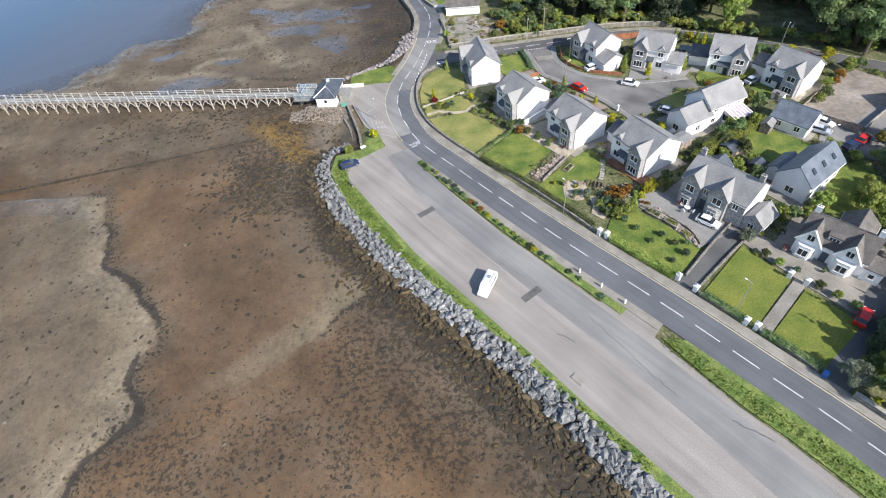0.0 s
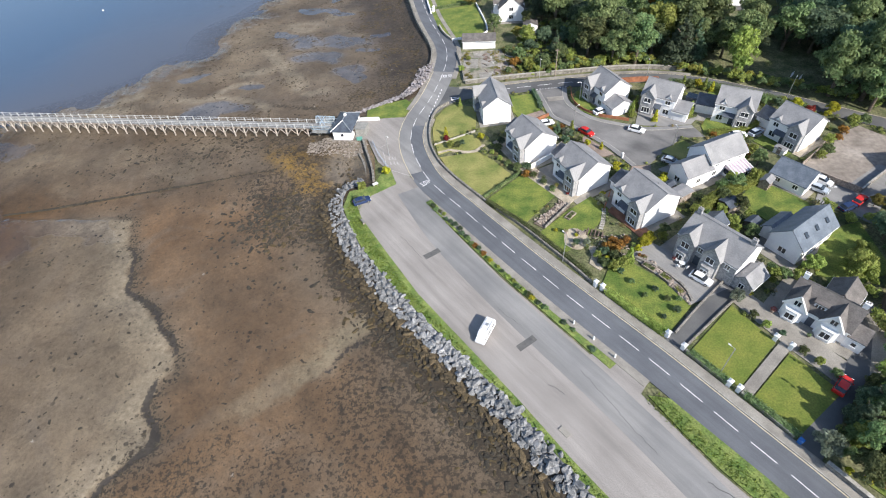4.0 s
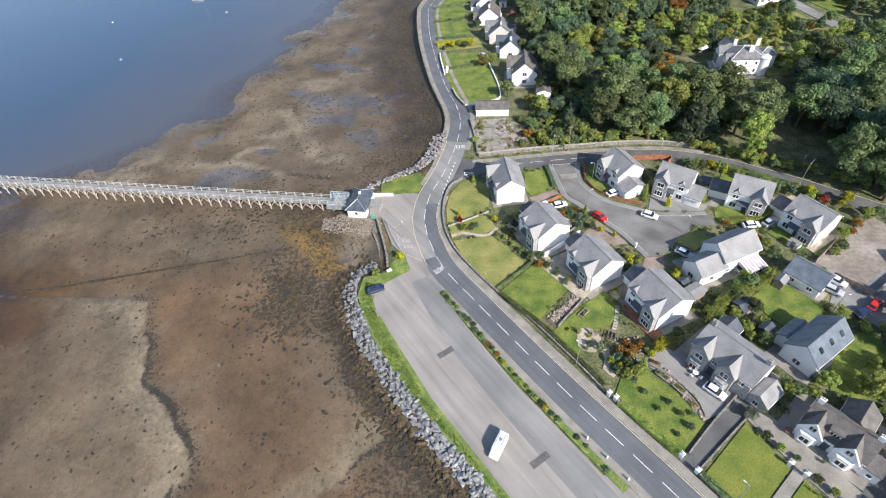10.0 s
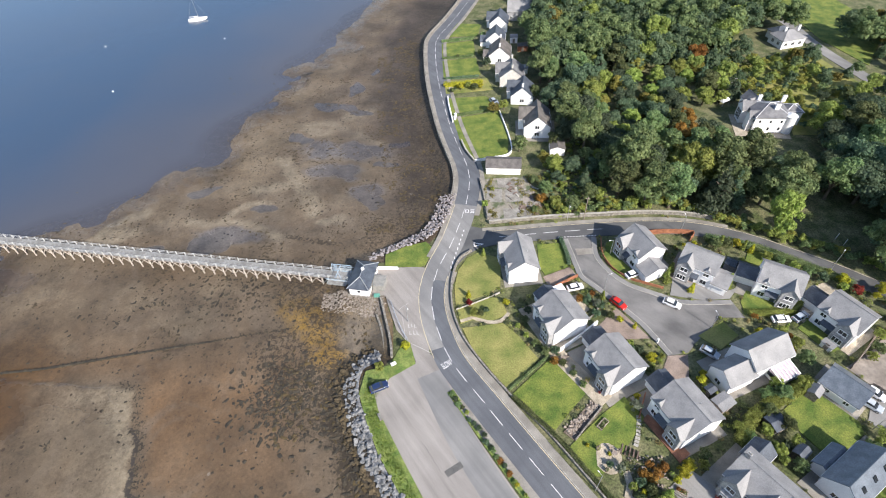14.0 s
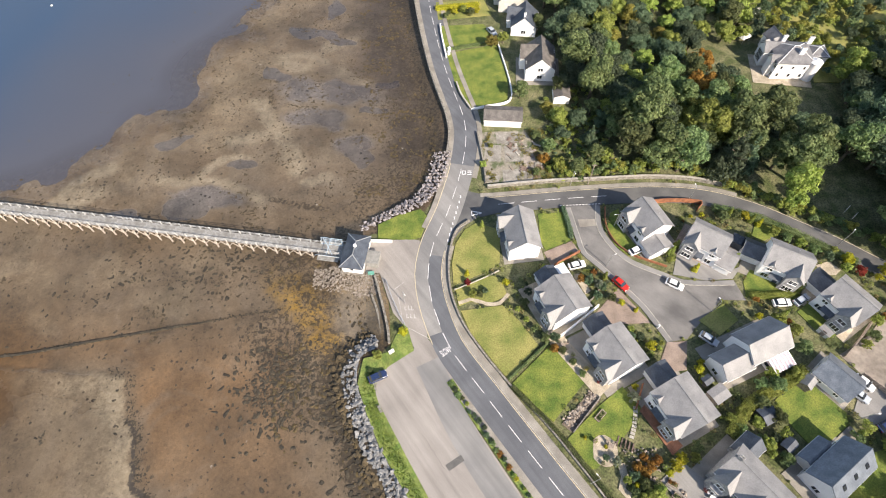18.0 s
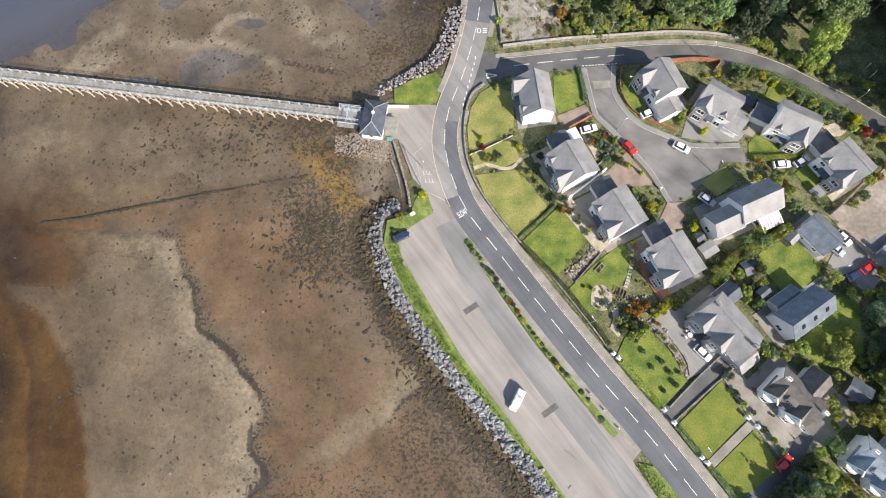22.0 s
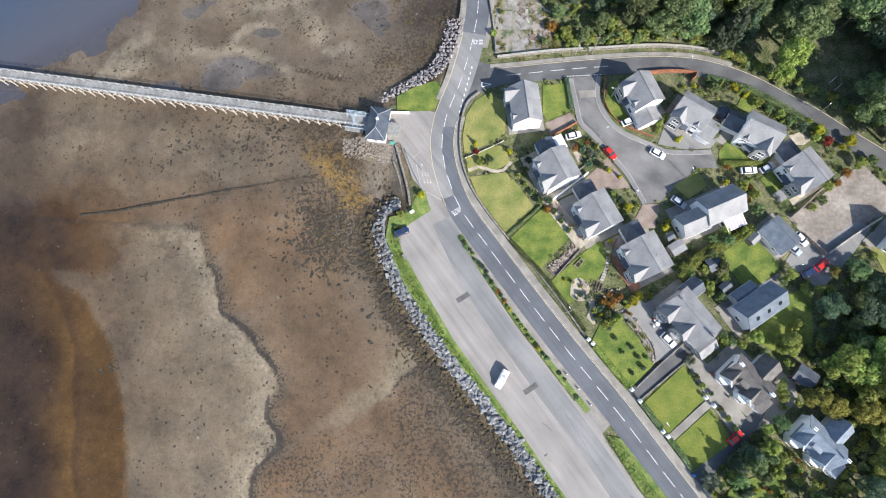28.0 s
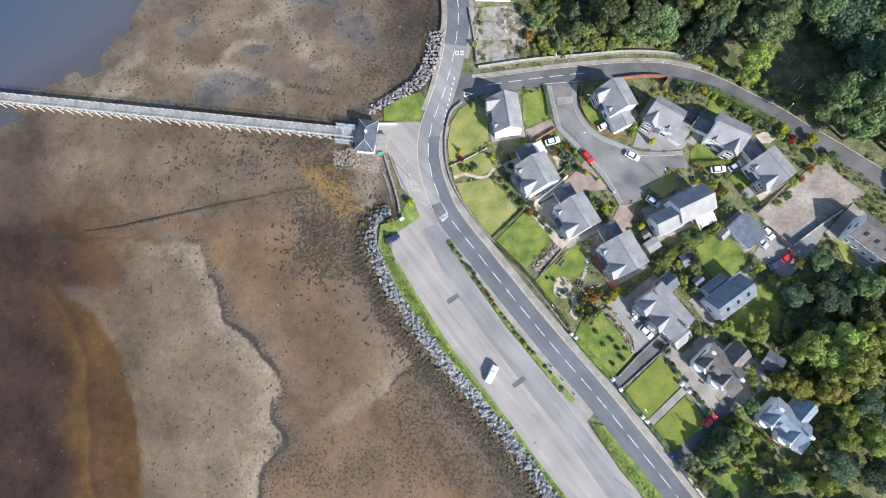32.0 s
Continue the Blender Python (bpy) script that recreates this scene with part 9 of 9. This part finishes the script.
for x, y, s in ((105.52, 186.34, 1.0), (97.71, 174.55, 0.8)):
    t = thing("tent", pose(x, y, 0, 0, 0, 30), "white canvas garden canopy", "canopy", "white canopies")
    mk("canopy", Mesh().add([(-2.2 * s, -1.5 * s, 1.6), (2.2 * s, -1.5 * s, 1.6), (2.2 * s, 1.5 * s, 1.6), (-2.2 * s, 1.5 * s, 1.6), (-1.2 * s, 0, 2.8), (1.2 * s, 0, 2.8)], [(0, 1, 5, 4), (1, 2, 5), (2, 3, 4, 5), (3, 0, 4), (3, 2, 1, 0)]), RENDER, t)
    for a in (-2, 2):
        for b in (-1.3, 1.3):
            mk("pole", Mesh().tube((a * s, b * s, -0.1), (a * s, b * s, 1.6), 0.05, 0.05, 6), METAL, t)

# ---- vehicles ----
def loft(profile, widths, z_mid=None):
    """A body shell from side stations (x, z low, z high) and half widths: eight points a ring."""
    vs, fs = [], []
    for (x, lo, hi), (wl, wh) in zip(profile, widths):
        c = (hi - lo) * 0.12
        vs += [(x, -wl + 0.08, lo), (x, wl - 0.08, lo), (x, wl, lo + c), (x, wl * 0.5 + wh * 0.5, hi - c), (x, wh - 0.06, hi), (x, -wh + 0.06, hi), (x, -wl * 0.5 - wh * 0.5, hi - c), (x, -wl, lo + c)]
    for i in range(len(profile) - 1):
        for j in range(8):
            a, b = i * 8 + j, i * 8 + (j + 1) % 8
            fs.append((a, a + 8, b + 8, b))
    n = (len(profile) - 1) * 8
    fs += [tuple(range(8)), tuple(range(n + 7, n - 1, -1))]
    return Mesh().add(vs, fs)


def vehicle(x, y, yaw, paint_mat, kind, label):
    t = thing("van" if kind == "van" else "car", pose(x, y, 0.04, 0, 0, yaw), label, "van" if kind == "van" else "car", "parked vehicles")
    if kind == "van":
        L_, H_ = 4.9, 1.95
        body = loft([(-2.45, 0.35, 1.2), (-2.42, 0.3, 1.85), (-2.0, 0.28, H_), (0.8, 0.28, H_), (1.35, 0.28, 1.75), (1.75, 0.28, 1.15), (2.35, 0.3, 0.95), (2.45, 0.38, 0.75)], [(0.9, 0.8), (0.93, 0.8), (0.95, 0.82), (0.95, 0.82), (0.95, 0.78), (0.95, 0.82), (0.9, 0.8), (0.8, 0.72)])
        glass = loft([(0.95, 1.2, 1.66), (1.25, 1.15, 1.62), (1.72, 1.13, 1.2)], [(0.93, 0.82), (0.93, 0.8), (0.9, 0.8)])
        wx = (-1.5, 1.5)
        for s in (-1, 1):
            for a, b in ((-1.9, -0.75), (-0.55, 0.7)):
                mk("side_window", Mesh().box(a, b, s * 0.9 - 0.02, s * 0.9 + 0.02, 1.22, 1.66), GLASS, t, "dark side window")
        mk("roof_vent", Mesh().box(-1.1, -0.5, -0.28, 0.28, H_ - 0.02, H_ + 0.1), METAL, t, "grey roof vent")
        for s in (-0.55, 0.55):
            mk("roof_rail", Mesh().box(-1.9, 0.6, s - 0.025, s + 0.025, H_, H_ + 0.07), METAL, t)
    else:
        body = loft([(-2.05, 0.38, 0.75), (-2.0, 0.3, 0.95), (-1.5, 0.26, 1.0), (-0.4, 0.25, 0.98), (0.7, 0.25, 0.95), (1.3, 0.26, 0.9), (1.9, 0.3, 0.78), (2.08, 0.38, 0.62)], [(0.78, 0.7), (0.84, 0.76), (0.87, 0.8), (0.88, 0.8), (0.88, 0.8), (0.87, 0.78), (0.82, 0.72), (0.7, 0.62)])
        glass = loft([(-1.75, 0.93, 1.0), (-1.35, 0.95, 1.38), (-0.2, 0.96, 1.44), (0.35, 0.95, 1.36), (0.95, 0.92, 0.98)], [(0.76, 0.7), (0.8, 0.6), (0.82, 0.62), (0.82, 0.6), (0.8, 0.72)])
        wx = (-1.3, 1.3)
    mk("body", body, paint_mat, t, smooth=False)
    mk("glazing", glass, GLASS, t, "dark window glass")
    if kind != "van":
        mk("roof", loft([(-1.3, 1.36, 1.43), (-0.3, 1.42, 1.49), (0.3, 1.36, 1.43)], [(0.62, 0.56), (0.64, 0.58), (0.62, 0.56)]), paint_mat, t)
    for wx_ in wx:
        for s in (-1, 1):
            tyre = mk("wheel", Mesh().tube((wx_, s * 0.9, 0.31), (wx_, s * 0.68, 0.31), 0.31, 0.31, 14), RUBBER, t, "black tyre")
            mk("rim", Mesh().tube((wx_, s * 0.915, 0.31), (wx_, s * 0.88, 0.31), 0.19, 0.19, 10), METAL, tyre)
    fx, fz = (2.42, 0.72) if kind == "van" else (2.03, 0.66)
    for s in (-0.58, 0.58):
        mk("headlight", Mesh().box(fx - 0.1, fx + 0.02, s - 0.16, s + 0.16, fz - 0.07, fz + 0.07), WHITE_TRIM, t)
        mk("tail_light", Mesh().box(-fx - 0.02, -fx + 0.08, s - 0.14, s + 0.14, fz + 0.05, fz + 0.2), CAR_RED, t)
    for s in (-1, 1):
        mk("mirror", Mesh().box(0.75, 0.9, s * 0.95 - 0.09, s * 0.95 + 0.09, 0.92, 1.06), paint_mat, t)


for x, y, yaw, p, kind, label in ((-14.95, 72.75, 22, CAR_BLUE, "car", "dark blue hatchback parked by the shore grass"), (40.82, 91.75, -52, CAR_RED, "car", "bright red car parked in the cul-de-sac"), (53.15, 90.93, -34, CAR_WHITE, "car", "white car parked in the cul-de-sac"),
                                  (46.63, 100.45, 22, CAR_WHITE, "car", "white car parked on the drive before a house"), (31.66, 97.19, 12, CAR_WHITE, "car", "white estate car on a drive"), (75.77, 85.12, 0, CAR_WHITE, "car", "white estate car beside the hedge"), (80.39, 85.61, 26, CAR_SILVER, "car", "silver car on a short drive"),
                                  (56.95, 77.49, -42, CAR_SILVER, "car", "blue-grey car before the white house"), (85.79, 66.42, -52, CAR_WHITE, "car", "white car in the back yard"), (83.65, 64.04, -46, CAR_SILVER, "car", "blue-grey car in the back yard"), (89.68, 59.57, 32, CAR_RED, "car", "red car in the back yard"),
                                  (86.29, 57.91, 20, CAR_BLUE, "car", "dark blue car in the shaded yard"), (50.25, 42.61, -48, CAR_WHITE, "car", "white hatchback before the stone villa"), (63.13, 19.58, 38, CAR_RED, "car", "dark red car in the shaded drive"), (19.63, 183.64, -60, CAR_SILVER, "car", "silver car on a garden drive"), (9.16, 34.6, -121, CAR_WHITE, "van", "white van standing in the open car park")):
    vehicle(x, y, yaw, p, kind, label)

# ---- boats ----
t = thing("yacht", pose(-118.72, 279.67, WATER_Z, 0, 0, 12), "white moored sailing yacht with bare mast", "yacht")
mk("hull", loft([(-4.4, -0.1, 0.8), (-2.5, -0.3, 0.85), (0, -0.35, 0.9), (2.6, -0.2, 1.0), (4.2, 0.3, 1.1), (4.8, 0.8, 1.15)], [(0.9, 1.1), (1.2, 1.45), (1.3, 1.5), (0.9, 1.15), (0.35, 0.5), (0.1, 0.14)]), RENDER, t)
mk("cabin", loft([(-1.6, 0.85, 1.3), (0.6, 0.88, 1.4), (1.9, 0.95, 1.15)], [(0.8, 0.7), (0.8, 0.7), (0.5, 0.4)]), WHITE_TRIM, t)
mk("mast", Mesh().tube((0.6, 0, 0.9), (0.6, 0, 11), 0.1, 0.06, 8), METAL, t)
mk("boom", Mesh().tube((0.6, 0, 1.9), (-3.6, 0, 1.9), 0.12, 0.12, 8), RENDER, t, "boom with furled sail")
for q in ((4.7, 0, 1.1), (-4.3, 0, 0.8)):
    mk("stay", Mesh().tube((0.6, 0, 10.8), q, 0.02, 0.02, 4), METAL, t)
for x, y in ((-155.08, 255.58), (-133.59, 213.04), (-99.24, 256.84)):
    t = thing("buoy", pose(x, y, WATER_Z), "small pale round mooring buoy", "buoy", "mooring buoys")
    mk("float", Mesh().tube((0, 0, -0.3), (0, 0, 0.15), 0.28, 0.38, 10).tube((0, 0, 0.15), (0, 0, 0.36), 0.38, 0.12, 10), RENDER, t)


# ---- planting in the free ground between houses, lawns and roads ----
bpy.context.view_layer.update()
CELL, GX, GY = 0.5, 132, 126
taken = np.zeros((int(GX / CELL), int(GY / CELL)), dtype=bool)


def stamp(ob):
    """Marks the plan cells that an object stands on."""
    n = len(ob.data.vertices)
    v = np.empty(n * 3)
    ob.data.vertices.foreach_get("co", v)
    m = np.array(ob.matrix_world)
    v = v.reshape(-1, 3) @ m[:3, :3].T + m[:3, 3]
    for f in ob.data.polygons:
        q = v[list(f.vertices)]
        lo, hi = np.floor(q.min(0) / CELL).astype(int), np.ceil(q.max(0) / CELL).astype(int)
        if hi[0] < 0 or hi[1] < 0 or lo[0] >= taken.shape[0] or lo[1] >= taken.shape[1]:
            continue
        i, j = np.meshgrid(np.arange(max(lo[0], 0), min(hi[0], taken.shape[0])), np.arange(max(lo[1], 0), min(hi[1], taken.shape[1])), indexing="ij")
        x, y = (i + 0.5) * CELL, (j + 0.5) * CELL
        a, b = np.ones(x.shape, bool), np.ones(x.shape, bool)
        for k in range(len(q)):
            p, r = q[k], q[(k + 1) % len(q)]
            c = (r[0] - p[0]) * (y - p[1]) - (r[1] - p[1]) * (x - p[0])
            a &= c >= -0.05
            b &= c <= 0.05
        taken[i[a | b], j[a | b]] = True


for ob in list(bpy.data.objects):
    if ob.type != "MESH" or ob.name.split(".")[0] in ("ground", "mudflat", "water", "backdrop", "trunk", "crown", "far_wood", "undergrowth", "hedge") or len(ob.data.polygons) > 3000:
        continue
    c = ob.matrix_world.translation
    if len(ob.data.vertices) and c.z > -100:
        stamp(ob)
free = ~taken
g = np.random.default_rng(12)
tufts = {0: [], 1: [], 2: [], 3: []}
shrub_n = 0
for k in range(9000):
    x, y = g.uniform(2, GX - 2), g.uniform(2, GY - 4)
    if not free[int(x / CELL), int(y / CELL)] or x + y * 0.72 < 66 or y > 121 - max(0, x - 62) * 0.62:
        continue
    patch = float(noise2(np.array([x]), np.array([y]), 4.0, 61)[0])
    if patch < 0.42:
        continue
    r = g.uniform(0.22, 0.62)
    if shrub_n < 170 and g.random() < 0.09 and all(free[int((x + a) / CELL), int((y + b) / CELL)] for a in (-0.6, 0.6) for b in (-0.6, 0.6)):
        place(SHRUBS[("green", "light", "dark", "green", "light", "orange", "yellow", "cone")[int(g.integers(0, 8))]], x, y, g.uniform(0.5, 1.0))
        shrub_n += 1
        continue
    co, f = leaf_cloud([(x, y, r * 0.55)], [r], int(26 + 40 * r), 0.15, k)
    tufts[int(g.choice((0, 0, 1, 1, 2, 3)))].append(co)
STRAW = leafmat("leaf_straw", (0.20, 0.16, 0.07), (0.33, 0.27, 0.13), 0.1)
for k, leafy in enumerate((LEAF, LEAF_LIGHT, LEAF_DARK, STRAW)):
    co = np.concatenate(tufts[k])
    tagged(raw("garden_plants", co, np.arange(len(co)).reshape(-1, 3), leafy, False), "low mixed plants in the garden beds", "garden plants", kind="stuff")

# repair seams and cracks in the worn car park
rng = random.Random(8)
seams = Mesh()
for pts, wide in (([(24.2, 26), (25.3, 23.9), (27.5, 19.9), (29.3, 16), (32, 11.6)], 0.07), ([(18.4, 24), (19.6, 23.1), (20.6, 21.9)], 0.12), ([(37.6, 7.4), (38.8, 6.1), (40.2, 5.2), (41.4, 3.7)], 0.16), ([(12, 40.5), (13.4, 38.2), (15.8, 35.9)], 0.05), ([(-6, 61), (-4.4, 58.6), (-1.8, 54.2)], 0.05)):
    line = [Vector((p.x + rng.uniform(-0.16, 0.16), p.y + rng.uniform(-0.16, 0.16))) for p in smooth_line(pts, 0.5)]
    ribbon(seams, line, -wide * 0.5, wide * 0.5, -0.05, 0.022)
structure("trim_seams", seams, PATCH, "dark cracks and repair seams in the worn asphalt")
structure("pavement_drain_slab", Mesh().box(-0.9, 0.9, -0.45, 0.45, -0.2, 0.13), PAVE, "grey concrete slab in the grass verge").matrix_basis = pose(19.26, 15.9, 0, 0, 0, -55)

# the patterns that the plants were copied from
for model in WOODS + list(SHRUBS.values()):
    for ob in (*model.children_recursive, model):
        bpy.data.objects.remove(ob)
